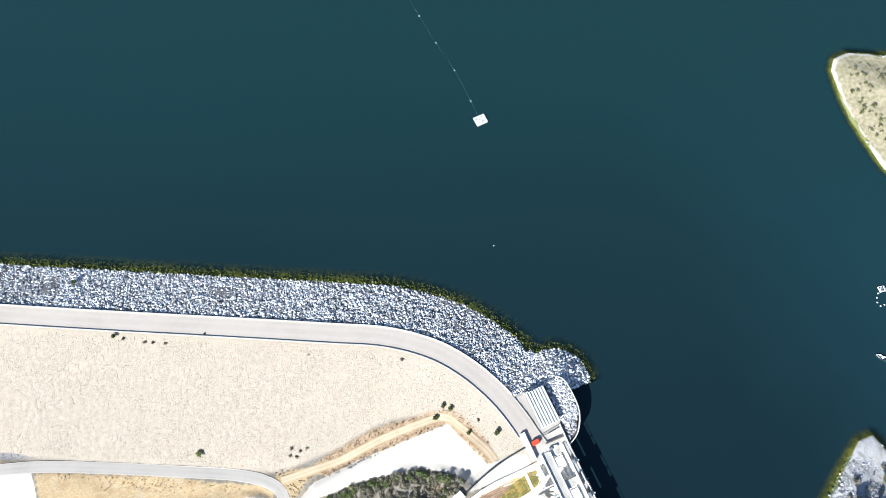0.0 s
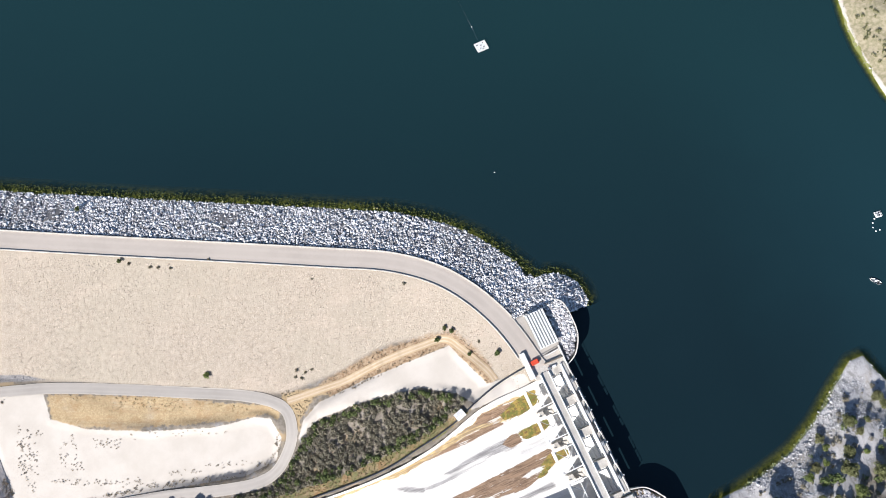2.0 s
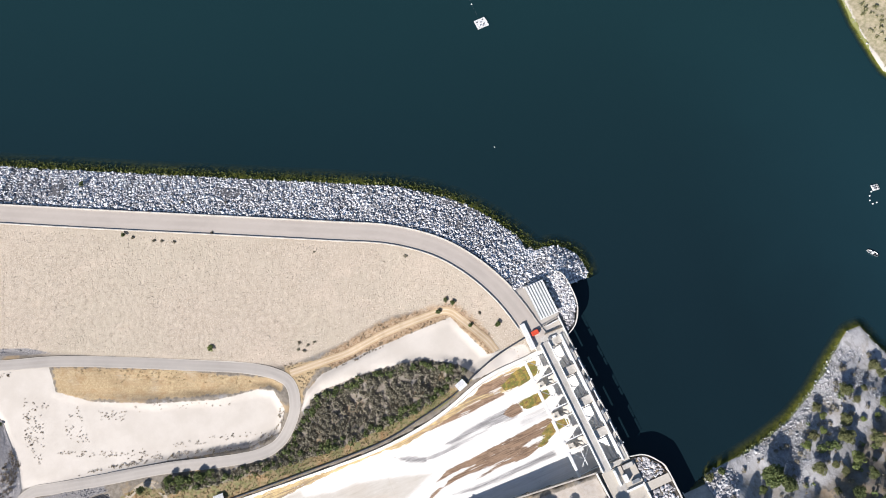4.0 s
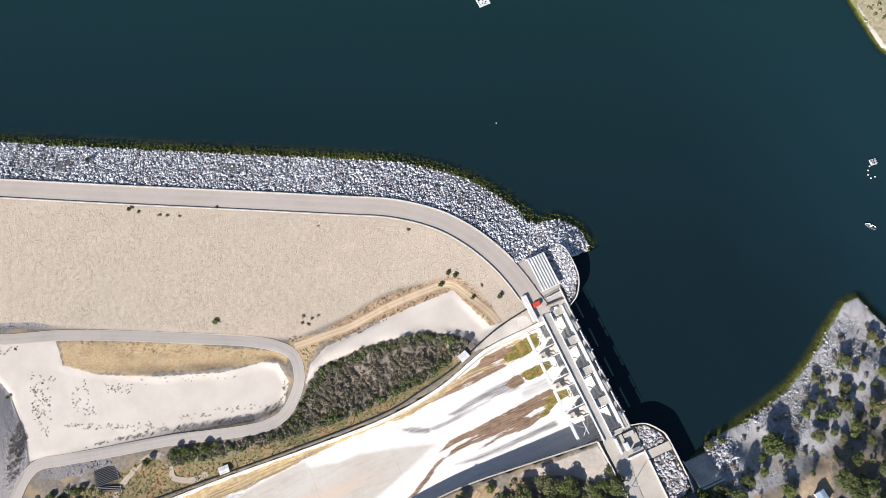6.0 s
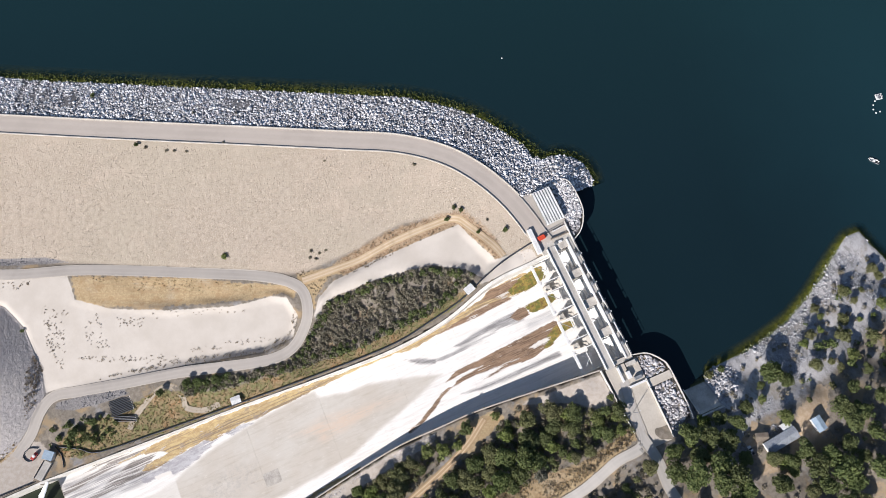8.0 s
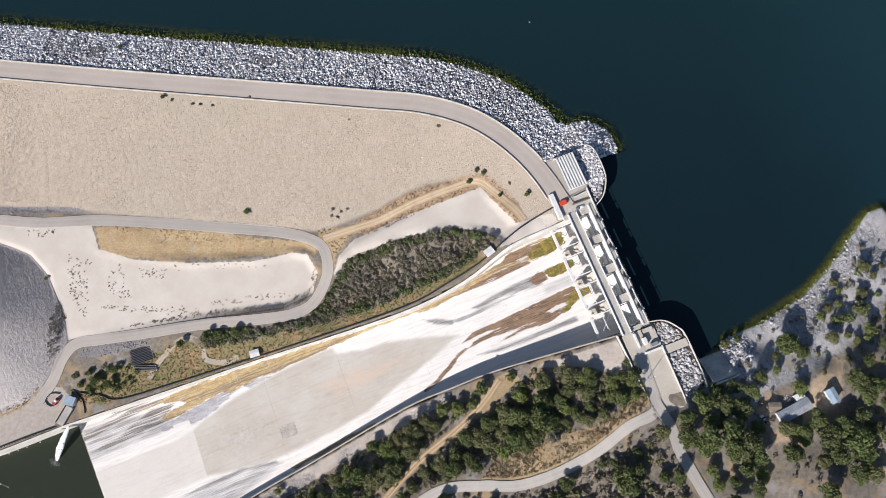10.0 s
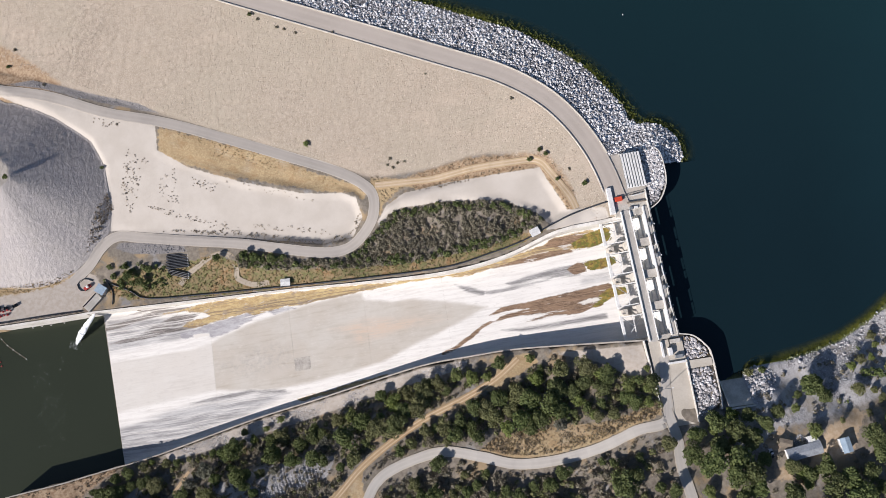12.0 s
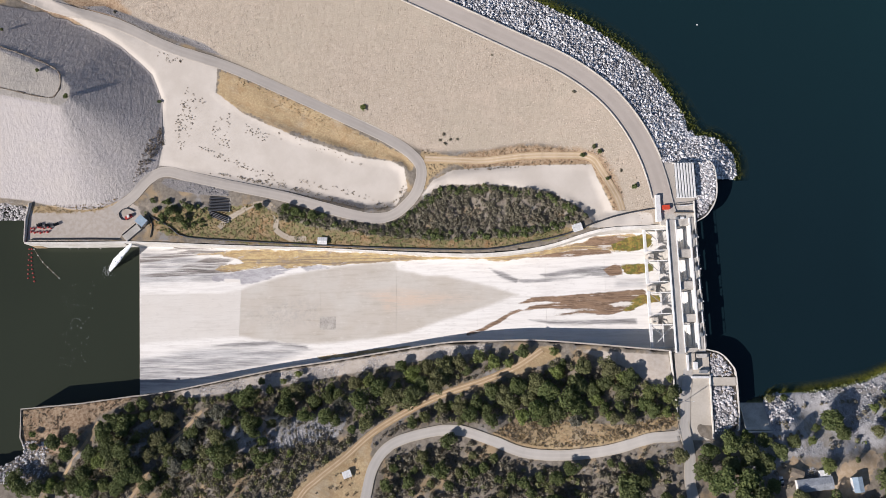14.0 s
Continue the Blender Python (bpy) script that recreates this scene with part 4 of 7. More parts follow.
dark_streaks = [[(-308, -18), (-299, -17), (-284, -15), (-272, -13), (-258, -13.5), (-243, -16), (-256, -17), (-270, -17), (-284, -18), (-296, -20), (-308, -21)], [(-291, -13), (-281, -11.3), (-259, -12), (-254, -13), (-270, -13.2)], [(-284, -25), (-274, -22), (-260, -18), (-245, -20), (-254, -24), (-257, -25), (-269, -26), (-278, -26)], [(-308, -29.5), (-296, -27), (-280, -26), (-257, -25), (-250, -27), (-236, -26), (-250, -28), (-268, -28.5), (-290, -29.5)]]
lilac_wash = [[(-259, -30), (-240, -27), (-224, -25), (-214, -24), (-205, -25.5), (-210, -27), (-221, -31), (-230, -34), (-240, -35), (-242, -32), (-257, -33)], [(-204, -25), (-190, -24.5), (-186, -26.5), (-200, -28)]]
ochre_algae = [[(-272, -16), (-254, -15), (-241, -14), (-234, -14), (-224, -14.5), (-209, -15.5), (-190, -16), (-190, -24), (-203, -25), (-212, -26), (-216, -24), (-226, -25), (-240, -26), (-250, -28), (-257, -26), (-254, -24), (-240, -22), (-243, -19), (-255, -17)], [(-191, -16), (-181, -17), (-147, -19), (-132, -21), (-104, -21), (-94, -22), (-98, -23.5), (-132, -23), (-158, -24), (-175, -24.5), (-191, -25)]]
ochre_edge = [[(-104, -21), (-89, -22), (-83, -21), (-71, -20), (-56, -18), (-41, -15), (-37, -13), (-29, -12), (-13, -11), (-9, -18), (-13, -21), (-27, -21), (-45, -20), (-60, -22), (-69, -23), (-83, -25), (-89, -25), (-98, -23)], [(-193, -78), (-173, -76), (-155, -73.5), (-138, -72), (-138, -73.5), (-160, -76.5), (-189, -80)]]
brown_trails = [[(-70, -46), (-54, -45), (-38, -44), (-22, -43), (-9, -42), (-8, -46), (-12, -49), (-15, -51), (-20, -54), (-28, -56), (-42, -55), (-58, -56), (-44, -53), (-62, -52), (-77, -53), (-68, -50), (-54, -49), (-62, -48), (-77, -49.3)], [(-76, -51.5), (-83, -54.5), (-90, -58.5), (-98, -62.5), (-106, -65.5), (-106, -66.8), (-97, -64.5), (-88, -60), (-82, -56), (-75, -53)]]
brown_patches = [[(-41, -16), (-37, -13), (-22, -12), (-15, -13), (-21, -17), (-29, -19), (-39, -17)], [(-69, -23), (-58, -21), (-41, -19), (-27, -20), (-25, -22), (-41, -23), (-60, -23.5)], [(-31, -31), (-25, -28), (-21, -29), (-20, -34), (-27, -35)]]
moss_beds = [[(-26, -17), (-18, -14), (-8, -11), (-4, -12), (-4, -18), (-13, -21), (-25, -21)], [(-21, -29), (-15, -28), (-4, -28), (-4, -32), (-11, -34), (-19, -34)], [(-16, -48), (-10, -45), (-1, -45), (-1, -49), (-12, -51), (-17, -54), (-22, -55), (-19, -52)]]
grey_lines = [[(-65, -33), (-52, -31), (-37, -29), (-27, -29), (-24, -35), (-31, -35), (-46, -33.5), (-62, -34.5)], [(-78, -36), (-64, -35.5), (-46, -34.5), (-33, -33), (-42, -35.3), (-60, -36.8), (-74, -37.5)], [(-93, -29), (-85, -31.5), (-77, -35.5), (-78, -37.5), (-87, -34)], [(-257, -71.5), (-238, -69.7), (-219, -69), (-198, -72), (-198, -73.3), (-219, -71), (-238, -72)], [(-14, -58), (-60, -59), (-72, -58), (-60, -61), (-14, -61)]]
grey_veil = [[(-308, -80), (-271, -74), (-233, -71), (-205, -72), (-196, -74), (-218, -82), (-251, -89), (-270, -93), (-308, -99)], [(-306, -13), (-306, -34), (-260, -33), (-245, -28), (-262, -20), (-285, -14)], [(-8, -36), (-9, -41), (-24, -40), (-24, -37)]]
bare_spots = [[(-29, -50), (-22, -48.7), (-15, -49.5), (-18, -51.5), (-26, -51.5)], [(-251, -31.5), (-241, -32), (-241, -34), (-250, -34)]]
stains = {"tongue": [tongue], "rust": [rust], "scour": [scour], "dark": dark_streaks, "lilac": lilac_wash, "ochre": ochre_algae + ochre_edge, "brown": brown_trails + brown_patches, "moss": moss_beds, "grey": grey_lines, "haze": grey_veil, "wash": bare_spots}
chute = thing("spillway_chute", Matrix(), "long stained pale concrete spillway chute between side walls", "spillway", kind="structure")


def pool_end(y):
    """Where the chute's lip meets the pool; the lip runs a little askew."""
    return -306.7 + 0.073 * (-9.6 - y)


def chute_slab(x0, x1, lip=False):
    m = 80
    k = max(3, round((x1 - x0) / 1.3))
    along, vs = np.linspace(0, 1, k), np.linspace(0, 1, m)
    xs = x0 + 0.02 + along * (x1 - x0 - 0.04)
    yn, ys = chute_sides(xs)
    X = np.repeat(xs, m)
    Y = (ys[:, None] + (yn - ys)[:, None] * vs[None, :]).ravel()
    if lip:
        X = X + np.repeat(1 - along, m) * (pool_end(Y) - x0)
    Z = chute_floor(X)
    ids = np.arange(k * m).reshape(k, m)
    q = np.stack([ids[:-1, :-1], ids[:-1, 1:], ids[1:, 1:], ids[1:, :-1]], -1).reshape(-1, 4)
    top = np.column_stack([X, Y, Z])
    rim = np.concatenate([ids[0], ids[-1]])
    low = top[rim] - [0, 0, 0.7]
    o = k * m
    sk = [(ids[0, j], ids[0, j + 1], o + j + 1, o + j) for j in range(m - 1)] + [(ids[-1, j + 1], ids[-1, j], o + m + j, o + m + j + 1) for j in range(m - 1)]
    verts = np.vstack([top, low])
    me = grid_mesh("floor_slab", verts, np.vstack([q[:, ::-1], np.array(sk)]))
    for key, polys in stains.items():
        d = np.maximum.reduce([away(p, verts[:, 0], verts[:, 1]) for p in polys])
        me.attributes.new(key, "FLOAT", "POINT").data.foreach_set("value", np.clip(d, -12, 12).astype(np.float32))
    me.polygons.foreach_set("use_smooth", np.zeros(len(me.polygons), bool))
    me.materials.append(M_CHUTE)
    ob = new("floor_slab", me)
    ob.parent = chute
    return ob


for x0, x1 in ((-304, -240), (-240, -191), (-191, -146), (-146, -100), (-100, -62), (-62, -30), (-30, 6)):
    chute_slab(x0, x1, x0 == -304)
part("repair_patch", beam((-181.5, -58.8, float(chute_floor(-181.5)) + 0.02), (-191, -58.8, float(chute_floor(-191)) + 0.02), 7.5, 0.06), M_PATCH, chute, "rough grey repair patch")
# the end sill at the pool
part("end_sill", beam((pool_end(-10.5) - 0.22, -10.5, -57.6), (pool_end(-100) - 0.22, -100, -57.6), 0.4, 3.9), M_BANKWALL, chute)


def below_floor(x, y, z):
    return float(chute_floor(x)) - 3.0


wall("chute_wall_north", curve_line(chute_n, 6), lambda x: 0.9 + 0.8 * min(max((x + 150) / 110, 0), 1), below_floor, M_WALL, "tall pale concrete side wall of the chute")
wall("chute_wall_south", curve_line(chute_s, 6), 0.75, below_floor, M_BANKWALL, "tall earth-toned concrete side wall of the chute")
wall("basin_wall_north", basin_n, 1.2, lambda x, y, z: -62, M_WALL, "pale concrete retaining wall of the stilling basin")
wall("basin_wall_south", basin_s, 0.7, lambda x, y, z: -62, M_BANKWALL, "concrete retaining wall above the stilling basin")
wall("terrace_wall", [(-370.2, -10, -41.0), (-370.7, 4, -41.0), (-369.2, 14, -41.0)], 0.6, lambda x, y, z: -44, M_CONCRETE, "dark weathered wall closing the gravel terrace")
wall("approach_wall_north", [(x, y, CREST + 0.3) for x, y in curve_line(pier_n_line[2:], 1.5)], 0.55, lambda x, y, z: -15, M_WALL, "curved pale concrete approach wall holding boulders")
wall("approach_wall_south", [(x, y, CREST + 0.3) for x, y in curve_line(pier_s_line, 1.5)], 0.55, lambda x, y, z: -15, M_WALL, "curved pale concrete approach wall holding boulders")


# ---- gate structure ----
gates = thing("spillway_gate_structure", pose(0, 0, 0, 0, 0, 1.3) @ pose(0.2, 0, 0), "pale concrete gate structure with bridge, piers and hoist deck", "spillway")
BAYS = [(-9.6, -22.8), (-26.8, -39.9), (-44.0, -57.0), (-61.2, -74.6)]
PIERS = [(-7.2, -9.6), (-22.8, -26.8), (-39.9, -44.0), (-57.0, -61.2), (-74.6, -77.0)]


def pier_mesh(y0, y1, x0=-9.0, x1=15.0, nose=True):
    """A pier with a rounded upstream nose, and a low tail that slopes down to the chute."""
    bm = bmesh.new()
    w, c = abs(y1 - y0) / 2, (y0 + y1) / 2
    body = [(-1.0, c - w)]
    if nose:
        body += [(x1 - w + w * math.sin(a), c - w * math.cos(a)) for a in np.linspace(0, math.pi, 9)]
    else:
        body += [(x1, c - w), (x1, c + w)]
    body += [(-1.0, c + w)]
    tail = [(x0, c - w * 0.7), (x0 + 3, c - w), (-1.02, c - w), (-1.02, c + w), (x0 + 3, c + w), (x0, c + w * 0.7)]
    for outline, top in ((body, lambda x: 8.0), (tail, lambda x: -5.6 + 0.55 * (x - x0))):
        lo = [bm.verts.new((x, y, -14)) for x, y in outline]
        hi = [bm.verts.new((x, y, top(x))) for x, y in outline]
        k = len(outline)
        for i in range(k):
            j = (i + 1) % k
            bm.faces.new((lo[i], lo[j], hi[j], hi[i]))
        bm.faces.new(hi)
        bm.faces.new(lo[::-1])
    return bm


for i, (y0, y1) in enumerate(PIERS):
    part("pier", pier_mesh(y0, y1, nose=0 < i < 4), M_CONCRETE, gates)
for y0, y1 in PIERS[1:4]:
    c = (y0 + y1) / 2
    part("trunnion_block", box(-8.8, c - 1.3, -6.5, -6.0, c + 1.3, 0.4, 0.2), M_CONCRETE, gates, "pale concrete trunnion block")
    part("pier_platform", box(3.9, c - 1.5, 7.2, 11.4, c + 1.5, 7.9, 0.1), M_DECK, gates)

deck = part("bridge_deck", box(-0.2, -77.5, 7.7, 3.9, -6.5, 8.6, 0.05), M_DECK, gates, "grey concrete bridge deck")
part("bridge_parapet", box(-0.75, -77.0, 7.5, -0.2, -7.0, 9.5, 0.05), M_WHITE, gates, "white bridge parapet")
part("bridge_parapet", box(3.9, -77.0, 7.5, 4.3, -7.0, 9.5, 0.05), M_WHITE, gates, "white bridge parapet")
part("hoist_deck", box(12.2, -75.5, 8.2, 13.9, -6.0, 8.9, 0.05), M_DECK, gates, "grey hoist walkway")
part("hoist_girder", box(11.3, -75.5, 7.2, 12.0, -6.0, 9.4, 0.05), M_WHITE, gates, "white steel hoist girder")
part("hoist_girder", box(14.2, -75.5, 7.4, 14.8, -6.0, 9.2, 0.05), M_WALL, gates, "pale walkway girder")
for k in range(30):
    y = -6.5 - k * 2.36
    part("railing_post", rod((14.9, y, 8.9), (14.9, y, 10.0), 0.06, 6), M_GREYSTEEL, gates)
part("handrail", rod((14.9, -6.2, 10.0), (14.9, -75.3, 10.0), 0.07, 6), M_GREYSTEEL, gates)
for k, (y0, y1) in enumerate(BAYS):
    c = (y0 + y1) / 2
    hoist = part("hoist_motor", box(12.4, c - 1.1, 8.9, 13.7, c + 1.1, 10.1, 0.15), M_GREYSTEEL, gates, "grey gate hoist motor")
    part("drum", rod((13.0, c + 1.2, 9.6), (13.0, c + 3.2, 9.6), 0.45, 10), M_DARK, hoist)
    part("hoist_bracket", box(14.0, c - 0.35, 8.6, 15.8, c + 0.35, 9.0, 0.05), M_GREYSTEEL, gates, "grey bracket over the water")
    part("hoist_lamp", box(15.4, c - 0.5, 9.0, 15.9, c + 0.2, 9.4, 0.05), M_WHITE, gates, "small white lamp")
for y0, y1 in PIERS[1:4]:
    c = (y0 + y1) / 2
    cabin = part("hoist_frame", box(12.2, c - 2.9, 8.9, 12.7, c + 2.9, 10.8, 0.05), M_DARK, gates, "dark steel hoist frame")
    part("frame_leg", box(13.6, c - 2.9, 8.9, 14.1, c + 2.9, 10.8, 0.05), M_WHITE, cabin)
    part("hoist_bracket", box(14.0, c - 1.6, 8.6, 16.0, c - 1.1, 9.0, 0.05), M_GREYSTEEL, gates, "grey bracket over the water")
    part("frame_tie", box(12.2, c - 0.3, 10.4, 14.1, c + 0.3, 10.7, 0.05), M_GREYSTEEL, cabin)


def skin_plate(y0, y1):
    """The curved steel face of a radial gate, with its edge thickness."""
    bm = bmesh.new()
    cx, cz, R = -5.6, 5.0, 17.2
    rows = []
    for a in np.linspace(-50, 4, 14):
        s, c = math.sin(radians(a)), math.cos(radians(a))
        rows.append([bm.verts.new((cx + r * c, y, cz + r * s)) for y in (y0, y1) for r in (R, R + 0.25)])
    for p, q in zip(rows[:-1], rows[1:]):
        bm.faces.new((p[0], p[2], q[2], q[0]))
        bm.faces.new((p[1], q[1], q[3], p[3]))
        bm.faces.new((p[0], q[0], q[1], p[1]))
        bm.faces.new((p[2], p[3], q[3], q[2]))
    bm.faces.new((rows[0][0], rows[0][1], rows[0][3], rows[0][2]))
    bm.faces.new((rows[-1][0], rows[-1][2], rows[-1][3], rows[-1][1]))
    return bm


for y0, y1 in BAYS:
    hi, lo = max(y0, y1) - 0.15, min(y0, y1) + 0.15
    gate = thing("radial_gate", pose(0, 0, 0, 0, 0, 1.3) @ pose(0.2, 0, 0), "white painted steel radial gate between concrete piers", "spillway gate", "radial gates")
    part("skin_plate", skin_plate(lo, hi), M_WHITE, gate)
    for a in (-42, -28, -14, 0):
        s, c = math.sin(radians(a)), math.cos(radians(a))
        part("stiffener", beam((-5.6 + 16.95 * c, lo, 5 + 16.95 * s), (-5.6 + 16.95 * c, hi, 5 + 16.95 * s), 0.5, 0.35), M_WHITE, gate)
    part("tie_beam", box(-11.6, lo - 0.2, 0.9, -10.1, hi + 0.2, 2.2, 0.1), M_WHITE, gate, "white box girder across the bay")
    for y in (lo + 0.7, hi - 0.7):
        part("arm", beam((-10.6, y, 1.4), (11.0, y, 3.5), 0.5, 0.5), M_WHITE, gate)
        part("arm", beam((-8.5, y, 0.6), (8.6, y, -4.5), 0.5, 0.5), M_GREYSTEEL, gate)
    part("brace", beam((-10.4, lo + 0.8, 1.5), (-4.6, (lo + hi) / 2, 2.1), 0.3, 0.3), M_WHITE, gate)
    part("brace", beam((-4.6, (lo + hi) / 2, 2.1), (0.5, hi - 0.8, 2.6), 0.3, 0.3), M_GREYSTEEL, gate)
    part("brace", beam((-10.4, hi - 0.8, 1.5), (-4.6, (lo + hi) / 2, 2.1), 0.3, 0.3), M_GREYSTEEL, gate)
    part("cross_strut", beam((-4.6, lo + 0.7, 2.1), (-4.6, hi - 0.7, 2.1), 0.4, 0.4), M_WHITE, gate)

# abutment platforms at both ends of the bridge
north = thing("north_abutment_platform", pose(0, 0, 0), "pale concrete platform at the bridge's end", "platform")
part("slab", box(-3.0, -9.4, 2, 15.5, -2.2, 8.25, 0.1), M_CONCRETE, north)
part("kerb_wall", box(4.2, -3.0, 8.2, 14.6, -2.5, 9.3, 0.05), M_TIMBER, north, "dark low screen")
part("equipment_box", box(4.8, -6.6, 8.25, 6.4, -5.2, 9.6, 0.1), M_GREYSTEEL, north)
part("equipment_box", box(7.4, -6.2, 8.25, 9.4, -5.0, 9.2, 0.1), M_WHITE, north)
part("side_wall", box(14.7, -8.4, 8.0, 15.3, 3.5, 9.4, 0.05), M_WALL, north)
south = thing("south_abutment_platform", pose(0, 0, 0), "pale concrete forecourt at the bridge's end", "platform")
part("slab", box(0.6, -121, 2, 18.2, -77.2, 8.3, 0.05), M_APRON, south)
part("landing", box(18.4, -93.6, 2, 31.4, -89.4, 8.25, 0.05), M_APRON, south)
part("side_wall", box(17.7, -120.5, 8.0, 18.3, -88.5, 9.3, 0.05), M_WALL, south)
part("low_wall", box(6.4, -86.0, 8.4, 7.4, -78.0, 9.6, 0.05), M_WHITE, south)
part("step_wall", box(8.4, -90.0, 8.4, 17.6, -88.9, 9.4, 0.05), M_WHITE, south)
part("control_box", box(9.6, -85.5, 8.4, 11.6, -81.6, 10.6, 0.1), M_WHITE, south)
part("control_box", box(12.6, -87.4, 8.4, 16.6, -85.6, 10.2, 0.1), M_GREYSTEEL, south)
part("machine_deck", box(11.4, -79.6, 8.4, 17.0, -77.4, 9.6, 0.1), M_CONCRETE, south)
part("railing", box(11.0, -81.2, 8.4, 11.2, -77.0, 9.6), M_DARK, south)
wall("forecourt_wall", [(-1.6, -76, 9.3), (-0.8, -90, 9.3), (0, -105, 9.4), (0.5, -111, 9.5)], 0.5, lambda x, y, z: 4, M_WALL, "low pale wall beside the approach road", "parapet")
ramp = thing("boat_ramp", pose(0, 0, 0), "pale concrete ramp running into the lake", "ramp")
part("slab", beam((42, -100, -1.6), (42, -116, 6.6), 12.5, 0.5), M_CONCRETE, ramp)
part("kerb", beam((35.8, -100, -1.3), (35.8, -116, 6.9), 0.4, 0.8), M_WALL, ramp)
part("barrier", box(36, -117.2, 5.0, 49, -116.4, 8.0, 0.05), M_WALL, ramp)

# a lamp pole on the forecourt
pole = thing("lamp_pole", pose(4.4, -101.5, ground_at(4.4, -101.5)), "tall thin grey lamp pole beside the road", "lamp pole")
part("shaft", rod((0, 0, 0), (0, 0, 9.5), 0.14, 8), M_GREYSTEEL, pole)
part("lamp_arm", rod((0, 0, 9.4), (1.2, 0.3, 9.7), 0.08, 6), M_GREYSTEEL, pole)
part("lamp_head", box(1.0, 0.05, 9.55, 1.8, 0.5, 9.8, 0.05), M_WHITE, pole)

# ribbed canopy beside the crest road
canopy = thing("ribbed_canopy", pose(10.3, 14.6, 8.0, 0, 0, 1.5), "flat canopy roof with white raised ribs on posts", "canopy")
part("roof_panel", box(-5.3, -9.4, 2.55, 5.3, 9.4, 2.8, 0.03), M_GREYSTEEL, canopy, "grey roof panel")
for k in range(7):
    x = -5.1 + k * 1.55
    part("rib", box(x, -9.5, 2.8, x + 0.95, 9.5, 3.25, 0.06), M_WHITE, canopy, "white roof rib")
part("fascia", box(-5.6, -9.7, 2.4, 5.6, -9.4, 2.95, 0.03), M_WHITE, canopy)
part("fascia", box(-5.6, 9.4, 2.4, 5.6, 9.7, 2.95, 0.03), M_WHITE, canopy)
for x in (-5, 0, 5):
    for y in (-9, -3, 3, 9):
        part("post", rod((x, y, -0.3), (x, y, 2.6), 0.12, 8), M_GREYSTEEL, canopy)
part("base_wall", box(-5.4, 9.8, -1.5, 10, 10.4, 0.9, 0.05), M_WALL, canopy)

# white barrier block and orange skip on the road
block = thing("concrete_block_wall", pose(-4.4, -0.4, 8.1, 0, 0, 1.0), "long white concrete block wall across the road edge", "wall")
part("block", box(-1.3, -7.2, -1, 1.3, 7.2, 1.7, 0.12), M_WHITE, block)
skip = thing("skip_container", pose(0.0, 0.0, 8.15, 0, 0, 4), "orange-red steel skip standing on the road", "container")
part("body", box(-2.1, -1.15, 0.2, 1.7, 1.15, 1.6, 0.1), M_RED, skip)
part("lid", box(-2.15, -1.2, 1.6, 1.75, 1.2, 1.75, 0.04), M_RED, skip)
part("nose", box(1.7, -0.7, 0.3, 2.2, 0.7, 1.2, 0.05), M_RED, skip)
for y in (-0.9, 0.7):
    part("runner", box(-2.0, y, 0, 1.6, y + 0.2, 0.2), M_DARK, skip)
fence = thing("barrier_fence", pose(3.0, 1.2, 8.15, 0, 0, 6), "dark and white barrier fence across the platform", "fence")
for k in range(9):
    part("post", rod((k * 1.4, 0, 0), (k * 1.4, 0, 1.3), 0.08, 6), M_DARK, fence)
part("rail", box(-0.2, -0.1, 1.05, 11.4, 0.1, 1.3), M_DARK, fence)
part("white_rail", box(3.5, -1.0, 0.4, 11.4, -0.6, 0.9), M_WHITE, fence)


def tube(name, line, r, lift, label):
    """A pipe laid along the ground."""
    p = curve_line([q[:2] for q in line], 2.5)
    z = ground(p[:, 0], p[:, 1]) + r + lift
    n = side_ways(p)
    sides = 8
    verts, quads = [], []
    for (x, y), h, (sx, sy) in zip(p, z, n):
        for k in range(sides):
            a = 2 * math.pi * k / sides
            verts.append((x + sx * r * math.cos(a), y + sy * r * math.cos(a), h + r * math.sin(a)))
    for i in range(len(p) - 1):
        for k in range(sides):
            a, b = i * sides + k, i * sides + (k + 1) % sides
            quads.append((a, b, b + sides, a + sides))
    ob = solid(name, verts, quads, M_PIPE, smooth=True)
    return tagged(ob, label, "pipe")


tube("black_pipeline", pipe_run, 0.38, 0.25, "long black pipeline lying beside the chute wall")


# ---- stones ----
def pebble_shapes(n, seed):
    """Rough angular stones of about unit size, 20 faces each."""
    r = np.random.default_rng(seed)
    bm = bmesh.new()
    bmesh.ops.create_icosphere(bm, subdivisions=1, radius=1.0)
    base = np.array([v.co for v in bm.verts])
    tris = np.array([[v.index for v in f.verts] for f in bm.faces])
    bm.free()
    out = []
    for _ in range(n):
        v = base * r.uniform(0.72, 1.22, (len(base), 1)) * np.array([1.0, r.uniform(0.65, 1.0), r.uniform(0.5, 0.85)])
        out.append(v)
    return out, tris


SHAPES, TRIS = pebble_shapes(8, 3)


def turned(v, r):
    return np.array(Euler((r.uniform(-0.5, 0.5), r.uniform(-0.5, 0.5), r.uniform(0, 6.3))).to_matrix()) @ v.T


GRITS, GRIT_TRIS = [], np.array([(0, 1, 4), (1, 2, 4), (2, 3, 4), (3, 0, 4), (1, 0, 5), (2, 1, 5), (3, 2, 5), (0, 3, 5)])
for k in range(8):
    q = np.random.default_rng(90 + k)
    GRITS.append(np.array([(1, 0, 0), (0, 1, 0), (-1, 0, 0), (0, -1, 0), (0, 0, 0.8), (0, 0, -0.8)]) * q.uniform(0.7, 1.25, (6, 1)))


